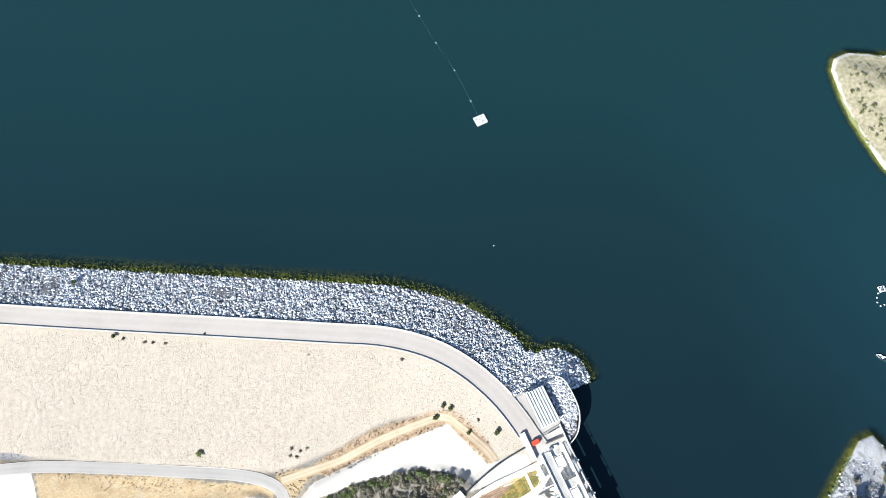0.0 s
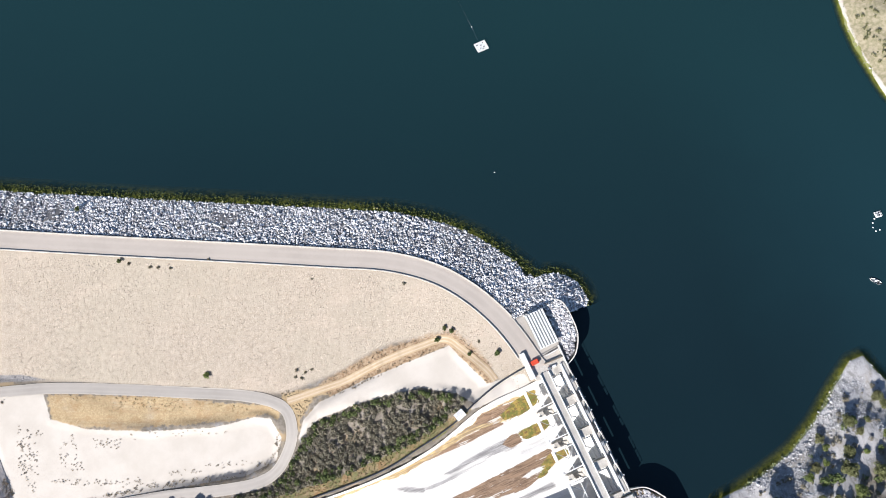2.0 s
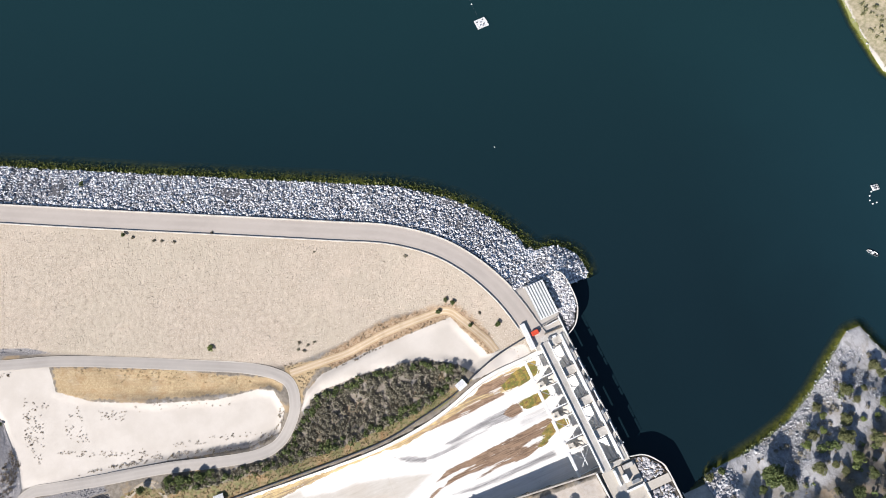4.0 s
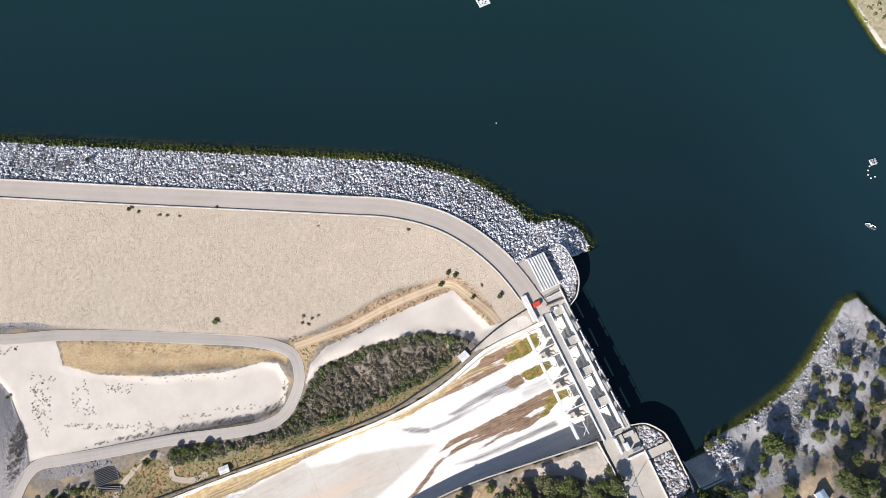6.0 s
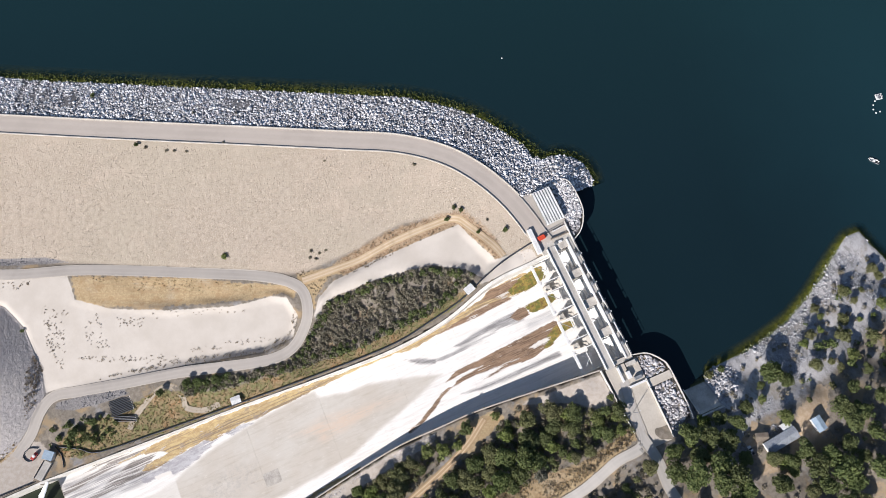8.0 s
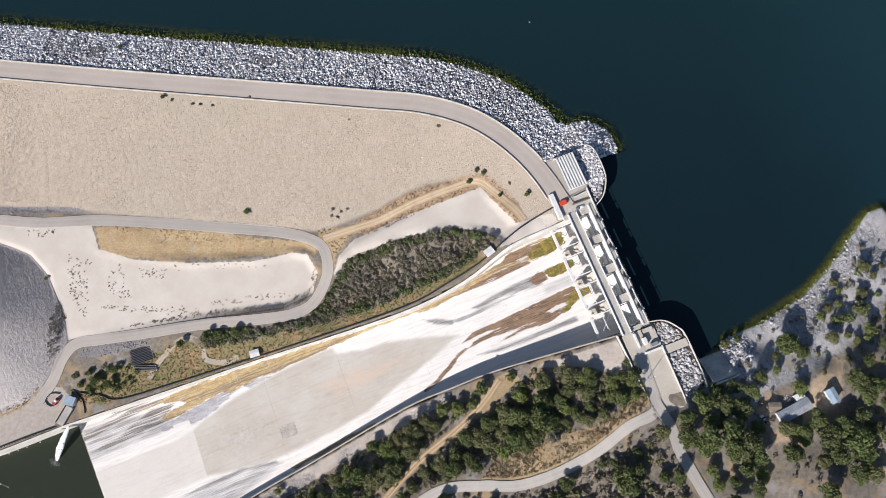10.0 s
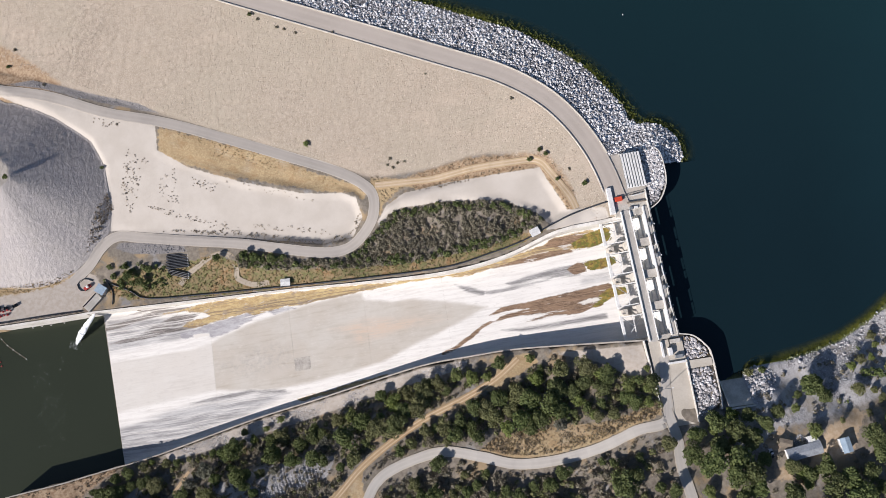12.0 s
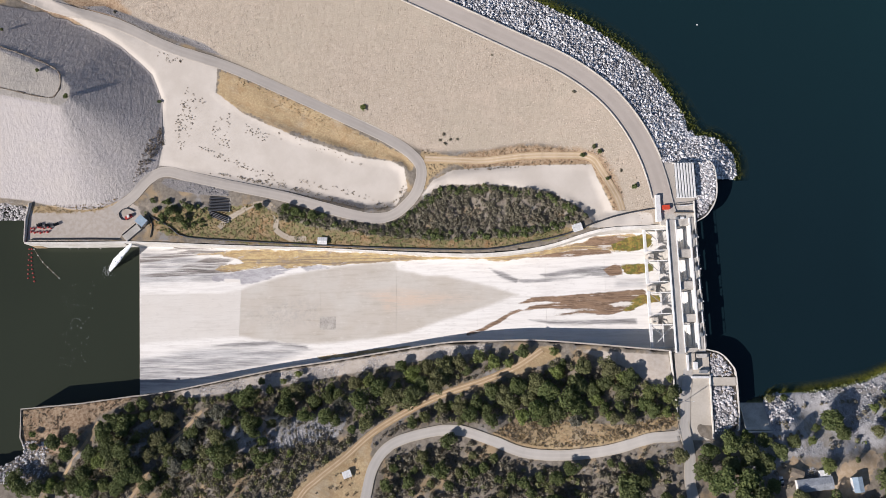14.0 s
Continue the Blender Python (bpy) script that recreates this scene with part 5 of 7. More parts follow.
def stone_field(name, places, sizes, material, label, seed, small=False, sink=None):
    """Many stones in one mesh; places are ground points."""
    r = np.random.default_rng(seed)
    verts, faces = [], []
    for k, ((x, y, z), s) in enumerate(zip(places, sizes)):
        v = turned((GRITS if small else SHAPES)[int(r.integers(8))], r).T * s
        verts.append(v + (x, y, z + (r.uniform(-0.25, 0.6) if sink is None else -sink) * s))
        faces.append((GRIT_TRIS if small else TRIS) + k * len(v))
    me = grid_mesh(name, np.vstack(verts), np.vstack(faces))
    me.polygons.foreach_set("use_smooth", np.zeros(len(me.polygons), bool))
    me.materials.append(material)
    return tagged(new(name, me), label, "boulders", kind="stuff")


def scatter(count, x0, x1, y0, y1, keep, seed):
    """Random ground points for which keep(x, y, z) holds."""
    r = np.random.default_rng(seed)
    x, y = r.uniform(x0, x1, count), r.uniform(y0, y1, count)
    z = ground(x, y)
    m = keep(x, y, z)
    return np.column_stack([x, y, z])[m]


def clear_of_roads(x, y, gap):
    d = np.full(np.shape(x), 1e9)
    for line, half in ((toe_road, 3.6), (abutment_road, 3.2), (house_road, 3.0), (dirt_track, 2.4), (berm_track, 2.2), (ridge_path, 1.6), (bank_path, 1.6)):
        d = np.minimum(d, off_line(curve_line(line, 8), x, y)[0] - half)
    return d > gap


def along_crest(x, y, z):
    d, side = off_line(crest_line, x, y)
    nd, _ = off_line([(6, 24), (25, 25)], x, y)
    canopy_ground = (x > -4) & (x < 17) & (y > 3.5) & (y < 25.5)
    road_zone = (x < 14) & (y < 6)
    return ((side & (d > 6.3) & (x < 16) & ((y > 26 - x) | (x < -8))) | ((nd < 21) & (x > 1))) & (z > -0.35) & ~canopy_ground & ~road_zone & (away(forebay, x, y) < -0.6)


def bank_points(count, seed):
    """Random points on the lake side of the crest, and round the rocky nose."""
    r = np.random.default_rng(seed)
    p = crest_line[crest_line[:, 0] > -330]
    side = side_ways(p)
    k = r.integers(0, len(p), count)
    q = p[k] + side[k] * r.uniform(6, 38, (count, 1)) + r.normal(0, 1.6, (count, 2))
    q = np.vstack([q, np.column_stack([r.uniform(-6, 48, count // 5), r.uniform(4, 52, count // 5)])])
    z = ground(q[:, 0], q[:, 1])
    return np.column_stack([q, z])[along_crest(q[:, 0], q[:, 1], z)]


spots = bank_points(68000, 21)
sr = np.random.default_rng(8)
sizes = np.clip(sr.lognormal(-0.74, 0.36, len(spots)), 0.25, 1.2)
stone_field("riprap_bank", spots, sizes, M_STONE, "bank of pale grey angular riprap boulders along the dam", 31, True)

def on_face(x, y, z):
    d, side = off_line(crest_line, x, y)
    m = (d > 7.5) & ~side & (np.abs(z - 8 + (d - 5.9) / 2.15) < 0.3) & (z < 7.6) & (z > -21.5)
    m[m] = clear_of_roads(x[m], y[m], 1.0)
    return m


def face_box(count, seed):
    """Random points within reach of the dam's downstream face."""
    r = np.random.default_rng(seed)
    p = crest_line[(crest_line[:, 0] > -330)]
    side = side_ways(p)
    k = r.integers(0, len(p), count)
    q = p[k] - side[k] * r.uniform(7.5, 74, (count, 1)) + r.normal(0, 1.6, (count, 2))
    z = ground(q[:, 0], q[:, 1])
    return np.column_stack([q, z])[on_face(q[:, 0], q[:, 1], z)]


cobbles = face_box(37000, 27)
stone_field("face_cobbles", cobbles, np.clip(sr.lognormal(-1.2, 0.3, len(cobbles)), 0.18, 0.45), M_COBBLE, "beige cobbles covering the downstream face of the dam", 40, True, 0.12)

# boulders behind the two approach walls, each a piece of its own
piece_meshes = []
for v in SHAPES:
    me = bpy.data.meshes.new("boulder")
    me.from_pydata([tuple(c) for c in v], [], [tuple(t) for t in TRIS.tolist()])
    me.materials.append(M_STONEPIECE)
    piece_meshes.append(me)


def boulder_fill(name, outline, count, seed, label):
    pts = np.array(outline)
    r = random.Random(seed)
    owner = thing(name, pose(0, 0, 0), label, "boulders", "boulder fills")
    xs = np.array([r.uniform(pts[:, 0].min(), pts[:, 0].max()) for _ in range(count * 4)])
    ys = np.array([r.uniform(pts[:, 1].min(), pts[:, 1].max()) for _ in range(count * 4)])
    ok = away(outline, xs, ys) > 0.5
    xs, ys = xs[ok][:count], ys[ok][:count]
    zs = ground(xs, ys)
    for x, y, z in zip(xs, ys, zs):
        ob = new("boulder", piece_meshes[r.randrange(8)])
        s = min(1.3, max(0.4, r.lognormvariate(-0.42, 0.3)))
        ob.matrix_world = pose(x, y, z + 0.2 * s, r.uniform(-30, 30), r.uniform(-30, 30), r.uniform(0, 360)) @ Matrix.Scale(s, 4)
        ob.parent = owner


# ---- plants ----
def leaf_cloud(lobes, leaf, seed, lift=0.0):
    """A crown: many small leaf clumps (bent quads) spread over uneven lobes."""
    r = np.random.default_rng(seed)
    verts, quads = [], []
    for cx, cy, cz, rx, rz, count in lobes:
        d = r.normal(0, 1, (count, 3))
        d /= np.linalg.norm(d, axis=1)[:, None]
        d[:, 2] = np.where(d[:, 2] < -0.35, -d[:, 2], d[:, 2])
        rad = r.uniform(0.72, 1.08, (count, 1))
        c = d * rad * (rx, rx, rz) + (cx, cy, cz)
        nrm = d + r.normal(0, 0.55, (count, 3))
        nrm /= np.linalg.norm(nrm, axis=1)[:, None]
        u = np.cross(nrm, r.normal(0, 1, (count, 3)))
        u /= np.linalg.norm(u, axis=1)[:, None]
        w = np.cross(nrm, u)
        s = leaf * r.uniform(0.6, 1.35, (count, 1))
        k = sum(len(v) for v in verts)
        quad = np.stack([c - u * s, c - w * s * 0.8 + nrm * s * 0.25, c + u * s, c + w * s * 0.8 + nrm * s * 0.25], 1).reshape(-1, 3)
        verts.append(quad)
        quads.append(np.arange(4 * count).reshape(-1, 4) + k)
    v = np.vstack(verts)
    v[:, 2] += lift
    return v, np.vstack(quads)


def tree_kind(seed, material, tall=0.75, leaf=0.42, lobes=9, dense=60):
    """One tree about 8 m across: tapered trunk with limbs, and a lobed crown."""
    r = random.Random(seed)
    parts = []
    lean, long = r.uniform(0, 6.3), r.uniform(0.78, 1.0)
    for i in range(lobes):
        a, rr = i * 2.4 + r.uniform(-0.6, 0.6), 3.0 * math.sqrt((i + 0.3) / lobes) * r.uniform(0.7, 1.2)
        size = r.choice((0.75, 0.95, 1.15, 1.4, 1.7)) * r.uniform(0.85, 1.15)
        x, y = rr * math.cos(a), rr * math.sin(a) * long
        x, y = x * math.cos(lean) - y * math.sin(lean), x * math.sin(lean) + y * math.cos(lean)
        parts.append((x, y, 8 * tall * (0.66 - 0.06 * rr * r.uniform(0.3, 1.7)), size, size * r.uniform(0.6, 1.0), int(dense * size * size / 2.2)))
    parts.append((0, 0, 8 * tall * 0.48, 2.5, 1.3, dense * 3))
    v, q = leaf_cloud(parts, leaf, seed)
    crown = grid_mesh("crown", v, q)
    crown.polygons.foreach_set("use_smooth", np.zeros(len(crown.polygons), bool))
    crown.materials.append(material)
    bm = bmesh.new()
    top = 8 * tall * 0.45
    segs = [(Vector((0, 0, -0.8)), Vector((r.uniform(-0.2, 0.2), r.uniform(-0.2, 0.2), top)), 0.26, 0.13)]
    for p in parts[:6]:
        segs.append((Vector((0, 0, top * r.uniform(0.45, 0.95))), Vector((p[0] * 0.8, p[1] * 0.8, p[2])), 0.12, 0.04))
    for a, b, r0, r1 in segs:
        m = (b - a).to_track_quat("Z", "Y").to_matrix().to_4x4()
        bmesh.ops.create_cone(bm, segments=6, radius1=r0, radius2=r1, depth=(b - a).length, matrix=Matrix.Translation((a + b) / 2) @ m)
    trunk = bpy.data.meshes.new("trunk")
    bm.to_mesh(trunk)
    bm.free()
    trunk.materials.append(M_BARK)
    return trunk, crown


OAKS = [tree_kind(40 + k, M_LEAF_OAK, 0.92 + 0.08 * (k % 3), 0.34, 17 + k % 4, 105) for k in range(6)]
OLIVES = [tree_kind(50 + k, M_LEAF_OLIVE, 0.86, 0.33, 17 + k, 95) for k in range(4)]
GREYS = [tree_kind(55 + k, M_LEAF_GREY, 0.82, 0.33, 16 + k, 80) for k in range(3)]
LIGHTS = [tree_kind(60 + k, M_LEAF_LIGHT, 0.7, 0.34, 15 + k, 90) for k in range(3)]
SCRUBS = [tree_kind(70 + k, M_LEAF_SCRUB, 0.5, 0.40, 12 + k, 55) for k in range(3)]


def plant(kind, x, y, z, width, r, label, category="tree", name="tree", group="hillside trees", tall=1.0):
    trunk, crown = kind
    ob = thing(name, pose(x, y, z, r.uniform(-4, 4), r.uniform(-4, 4), r.uniform(0, 360)), label, category, group)
    s = width / 8.0
    ob.scale = (s * r.uniform(0.9, 1.1), s * r.uniform(0.9, 1.1), s * tall * r.uniform(0.85, 1.15))
    for nm, me in (("trunk", trunk), ("crown", crown)):
        p = new(nm, me)
        p.parent = ob
    return ob


# single trees of the hillside and the lake bank: place and crown width
wall_oaks = [(-229, -100, 11.5), (-226, -115, 10.4), (-207, -106, 12.0), (-195, -110, 9.4), (-183, -110, 10.4), (-164, -102, 13.5), (-154, -96, 11), (-130, -93, 10.4), (-190, -103, 9.4), (-177, -113, 6.2), (-168, -117, 5.2), (-135, -98, 11), (-139, -102, 8.3), (-242, -129, 11), (-235, -131, 10.4), (-218, -133, 9.4), (-213, -132, 7.3)]
track_oaks = [(-77, -76, 8), (-50, -93, 12.5), (-35, -92, 9.4), (-80, -94, 11.5), (-64, -97, 12.5), (-55, -100, 12.5), (-94, -97, 9.4), (-70, -106, 11.5), (-60, -107, 10.4), (-50, -104, 11.5), (-102, -103, 9.4), (-97, -107, 7.3), (-66, -112, 7.3), (-117, -122, 9.4), (-56, -83, 5.2), (-42, -96, 8.3), (-23, -90, 9.9)]
slope_oaks = [(-341, -126, 10.5), (-354, -122, 4.7), (-330, -125, 8.3), (-340, -140, 6.2), (-353, -129, 5.2), (-312, -120, 11.5), (-301, -118, 11), (-292, -105, 8), (-299, -107, 7.3), (-307, -115, 9.4), (-306, -130, 12.5), (-318, -132, 10.4), (-298, -130, 11.5), (-321, -143, 11.5), (-326, -150, 10.4), (-298, -114, 8.3), (-264, -103, 5.2), (-261, -121, 9.4), (-272, -136, 8.3), (-296, -144, 11.5), (-290, -142, 10.4), (-240, -135, 8.3), (-358, -150, 12), (-350, -152, 11.5), (-362, -146, 9.4), (-283, -149, 10.4), (-317, -151, 11.5), (-300, -150, 10.4)]
bank_oaks = [(13, -126, 11), (40, -132, 13), (30, -139, 16), (17, -140, 16), (9, -135, 11), (24, -133, 13), (33, -127, 12), (44, -142, 8.6), (35, -147, 14), (58, -100, 4.3), (-20, -140, 9.9), (-28, -144, 13.6), (50, -126, 9), (57, -121, 9), (54, -159, 12), (72, -158, 12)]
yard_oaks = [(78, -111, 12), (83, -117, 8.8), (71, -115, 5.2), (122, -128, 5.9), (109, -132, 7.4), (98, -138, 13), (100, -146, 12), (107, -144, 10.3), (81, -156, 12), (84, -164, 13), (92, -155, 10.3), (107, -154, 10.3), (99, -169, 11.8), (96, -163, 8.8), (86, -172, 11.8), (119, -141, 8.8), (118, -160, 10), (126, -150, 9)]
slope_olives = [(-283, -103, 6.2), (-301, -138, 11.5), (-281, -124, 12), (-276, -114, 11.5), (-283, -132, 9.4), (-277, -128, 10.4), (-270, -103, 6.2), (-245, -122, 10.4), (-236, -128, 9.4), (-250, -131, 7.3), (-201, -98, 10.4), (-168, -93, 9.4), (-148, -101, 12), (-138, -101, 11), (-161, -114, 9.4), (-214, -115, 5.7), (-223, -92, 5.2)]
track_olives = [(-129, -84, 8.3), (-119, -86, 11), (-117, -81, 8.3), (-110, -82, 8.3), (-123, -93, 10.4), (-46, -84, 10.4), (-33, -85, 11), (-70, -92, 10.4), (-75, -101, 10.4), (-88, -98, 11.5), (-84, -103, 11.5), (-110, -105, 9.4), (-120, -106, 8.3), (-129, -110, 7.3), (-110, -112, 5.2), (-32, -110, 7.4), (-24, -110, 7.4), (-1, -128, 9.9)]
bank_olives = [(159, -89, 5.9), (121, -108, 10), (127, -101, 7.4), (119, -91, 5.9), (100, -116, 7.4), (135, -88, 7.4), (138, -95, 4.4), (135, -115, 8.8), (109, -118, 4.4), (108, -102, 5.9), (102, -128, 4.4), (87, -130, 3.7), (56, -147, 10), (157, -84, 6.6), (145, -92, 3.7), (51, -100, 4.9), (111, -122, 4.4), (140, -122, 7)]
bank_bright = [(120, -119, 8.8), (119, -96, 4.4), (114, -102, 4.4), (102, -105, 5.2), (67, -121, 5.9), (72, -132, 9.5), (150, -102, 7.4), (136, -105, 3.7), (143, -106, 3.7), (23, -125, 7.4)]
grey_oaks = [(-246, -109, 12), (-256, -116, 8.3), (-267, -138, 11.5), (-263, -128, 10.4), (-206, -114, 6.2), (-176, -104, 8.3), (-51, -111, 8.3)]
bright_trees = [(-279, -101, 4.2), (-311, -136, 10.4), (-342, -151, 9.4), (-308, -149, 9.4), (-201, -88, 5.2), (-210, -92, 4.7), (-218, -97, 6.2), (-222, -114, 8.3), (-160, -92, 9.4), (-136, -88, 11), (-201, -130, 4.7), (-100, -79, 9), (-92, -81, 9), (-84, -82, 6.2), (-60, -76, 6), (-59, -87, 10), (-26, -90, 9.4), (-78, -109, 9.4), (-40, -101, 8.3), (-34, -109, 6.2), (-14, -97, 9.9), (-5, -100, 6.2), (-3, -90, 4.3), (-6, -107, 6.2)]
STANDS = [
    (OAKS, "dark green oak casting a long shadow", wall_oaks), (OAKS, "dark green oak beside the dirt track", track_oaks), (OAKS, "dark green oak on the steep brushy slope", slope_oaks), (OAKS, "tall dark oak shading the lake bank", bank_oaks), (OAKS, "spreading dark oak beside the bare yard", yard_oaks), (LIGHTS, "light green tree on the pale rocky bank", bank_bright),
    (OLIVES, "olive green oak on the stony slope", slope_olives), (OLIVES, "olive green oak among darker trees", track_olives), (OLIVES, "small olive green tree on the pale rocky bank", bank_olives),
    (GREYS, "grey-leaved oak on the dry slope", grey_oaks), (LIGHTS, "light green leafy tree among the dark oaks", bright_trees)]


def grove(outline, count, spacing, seed):
    """Points inside an outline, none nearer to another than the spacing, clear of roads and walls."""
    r = random.Random(seed)
    pts = np.array(outline)
    kept = []
    placed = np.array([t[:3] for stand in STANDS for t in stand[2]])
    xs = np.array([r.uniform(pts[:, 0].min(), pts[:, 0].max()) for _ in range(count * 14)])
    ys = np.array([r.uniform(pts[:, 1].min(), pts[:, 1].max()) for _ in range(count * 14)])
    yn, ys_wall = chute_sides(xs)
    ok = (away(outline, xs, ys) > 0) & clear_of_roads(xs, ys, spacing * 0.3) & (away(wall_strip, xs, ys) < 0) & (away(forecourt_bank, xs, ys) < -1) & (away(track_head, xs, ys) < -1)
    ok &= ~((xs > -310) & (xs < 13) & (ys < yn + 1.5) & (ys > ys_wall - 2.5))
    for x, y in zip(xs[ok], ys[ok]):
        if (np.hypot(placed[:, 0] - x, placed[:, 1] - y) < placed[:, 2] * 0.42 + 1.2).any():
            continue
        if len(kept) >= count:
            break
        if all((x - a) ** 2 + (y - b) ** 2 > spacing * spacing for a, b in kept):
            kept.append((x, y))
    z = ground(np.array([k[0] for k in kept]), np.array([k[1] for k in kept])) if kept else []
    return [(x, y, float(h)) for (x, y), h in zip(kept, z)]


GROVES = {
    "wall_side": ([(-70, -76), (-110, -75), (-150, -80), (-200, -87), (-240, -95), (-250, -115), (-215, -118), (-170, -112), (-140, -103), (-105, -90), (-75, -80)], 14, 4.5),
    "above_track": ([(-62, -78), (-20, -88), (0, -98), (0, -108), (-40, -113), (-85, -113), (-112, -111), (-140, -114), (-120, -103), (-90, -92)], 16, 4.5),
    "west_slope": ([(-250, -100), (-290, -105), (-315, -112), (-340, -135), (-350, -160), (-270, -165), (-225, -150), (-215, -125)], 26, 5),
    "south_side": ([(-155, -128), (-110, -124), (-60, -136), (-5, -128), (0, -150), (-30, -165), (-150, -170)], 42, 5.6),
    "house_wood": ([(8, -120), (30, -118), (48, -118), (46, -132), (38, -150), (36, -172), (10, -172)], 14, 7),
    "east_wood": ([(132, -132), (160, -118), (200, -130), (180, -175), (125, -190), (112, -172)], 24, 6.5),
    "yard_south": ([(70, -149), (98, -153), (104, -180), (60, -182), (48, -160)], 7, 7.0),
    "garden": ([(54, -150), (70, -150), (72, -158), (56, -158)], 3, 4.5),
}
def wood(name, stand, label):
    """A far stand of trees that nobody could count, in one mesh."""
    bm = bmesh.new()
    slots = []
    for kind, m in stand:
        for me in kind:
            v0, f0 = len(bm.verts), len(bm.faces)
            bm.from_mesh(me)
            bm.verts.ensure_lookup_table()
            bm.faces.ensure_lookup_table()
            bmesh.ops.transform(bm, matrix=m, verts=bm.verts[v0:])
            mat = me.materials[0]
            if mat not in slots:
                slots.append(mat)
            for f in bm.faces[f0:]:
                f.material_index = slots.index(mat)
    me = bpy.data.meshes.new(name)
    bm.to_mesh(me)
    bm.free()
    for mat in slots:
        me.materials.append(mat)
    return tagged(new(name, me), label, "wood", kind="stuff")


gr = random.Random(17)
FAR = {"south_side": "scattered dark oaks below the winding road", "east_wood": "dark oak wood on the lake's far bank", "yard_south": "oaks behind the long house"}
for nm, (outline, count, gap) in GROVES.items():
    stand = []
    for x, y, z in grove(outline, count, gap, len(nm)):
        pick = gr.random()
        big = nm in ("house_wood", "yard_south")
        w = gr.uniform(7.5, 12.5) if big else gr.uniform(4.6, 9.5)
        if nm in FAR:
            stand.append((gr.choice(OAKS + OLIVES[:2]), pose(x, y, z, 0, 0, gr.uniform(0, 360)) @ Matrix.Scale(w / 8.0, 4)))
        elif nm == "garden" or pick > 0.93:
            plant(gr.choice(LIGHTS), x, y, z, w, gr, "light green leafy tree on the dry slope")
        elif pick > 0.72 and not big:
            plant(gr.choice(SCRUBS), x, y, z, w * 0.8, gr, "grey-green brush on the stony slope", "bush", "bush", "hillside brush")
        else:
            plant(gr.choice(OAKS), x, y, z, w, gr, "dark green oak casting a long shadow")
    if stand:
        wood("oak_wood", stand, FAR[nm])
for kinds, label, spots in STANDS:
    for x, y, w in spots:
        plant(gr.choice(kinds), x, y, ground_at(x, y), w * 1.05, gr, label, tall=0.95 if spots in (bank_oaks, yard_oaks) else 0.85 if spots in (slope_oaks, slope_olives) else 1.0)


def brush(name, outline, count, lo, hi, material, label, seed, per=26, leaf=0.30, tall=0.7, extra=None):
    """A thicket of low bushes in one mesh."""
    r = np.random.default_rng(seed)
    pts = np.array(outline)
    x, y = r.uniform(pts[:, 0].min(), pts[:, 0].max(), count * 6), r.uniform(pts[:, 1].min(), pts[:, 1].max(), count * 6)
    yn, ysw = chute_sides(x)
    ok = (away(outline, x, y) > 0) & clear_of_roads(x, y, 0.8) & (away(wall_strip, x, y) < -0.5) & (away(forecourt_bank, x, y) < -1) & (away(track_head, x, y) < -0.5) & ~((x > -310) & (x < 13) & (y < yn + 1) & (y > ysw - 1))
    if extra is not None and count:
        ok &= extra(x, y)
    x, y = x[ok][:count], y[ok][:count]
    z = ground(x, y)
    verts, quads, k = [], [], 0
    for a, b, c in zip(x, y, z):
        s = r.uniform(lo, hi)
        v, q = leaf_cloud([(0, 0, 0.25 * s, s * 0.62, s * tall, max(10, int(per * s * s / 1.5)))], leaf * (0.7 + 0.3 * s), int(r.integers(1 << 30)))
        verts.append(v + (a, b, c))
        quads.append(q + k)
        k += len(v)
    me = grid_mesh(name, np.vstack(verts), np.vstack(quads))
    me.polygons.foreach_set("use_smooth", np.zeros(len(me.polygons), bool))
    me.materials.append(material)
    return tagged(new(name, me), label, "bushes", kind="stuff")


thicket = [(-215, 2), (-219, 10), (-201, 9), (-180, 0), (-150, -2), (-139, 7), (-122, 18), (-95, 18), (-69, 14), (-51, 7), (-40, -3), (-51, -8), (-73, -12), (-114, -13), (-147, -10), (-181, -5)]
brush("scrub_thicket", thicket, 1150, 1.0, 2.3, M_LEAF_SCRUB, "dense grey-green scrub between the road and the chute", 81, 15, 0.34)
brush("green_thicket", thicket, 270, 1.2, 2.8, M_LEAF_OAK, "dark green shrubs among the scrub", 82, 18, 0.3, 0.8, lambda x, y: (away(thicket, x, y) < 4.5) | (x < -140))
lower_strip = [(-300, 2), (-285, -4), (-250, 0), (-262, 12), (-285, 20), (-296, 18)]
brush("strip_brush", lower_strip, 48, 1.2, 2.8, M_LEAF_OAK, "green bushes on the dry strip", 83, 20)
hillside = [(-10, -78), (-70, -77), (-180, -84), (-300, -103), (-350, -140), (-340, -190), (-60, -190), (0, -165), (0, -95)]
brush("hillside_brush", hillside, 3000, 0.9, 2.1, M_LEAF_SCRUB, "grey-green scrub covering the hillside", 84, 12, 0.36, 0.7, lambda x, y: (away(clearing, x, y) < 0) & (away(straw_slope, x, y) < 0))
brush("hillside_dry_brush", hillside, 1100, 0.7, 1.7, M_LEAF_DRY, "dry brown brush on the hillside", 85, 12, 0.34)
woods = [(-62, -78), (-20, -88), (0, -98), (0, -110), (-60, -113), (-112, -113), (-150, -112), (-215, -120), (-270, -150), (-345, -150), (-335, -125), (-310, -112), (-240, -95), (-180, -84), (-110, -75)]
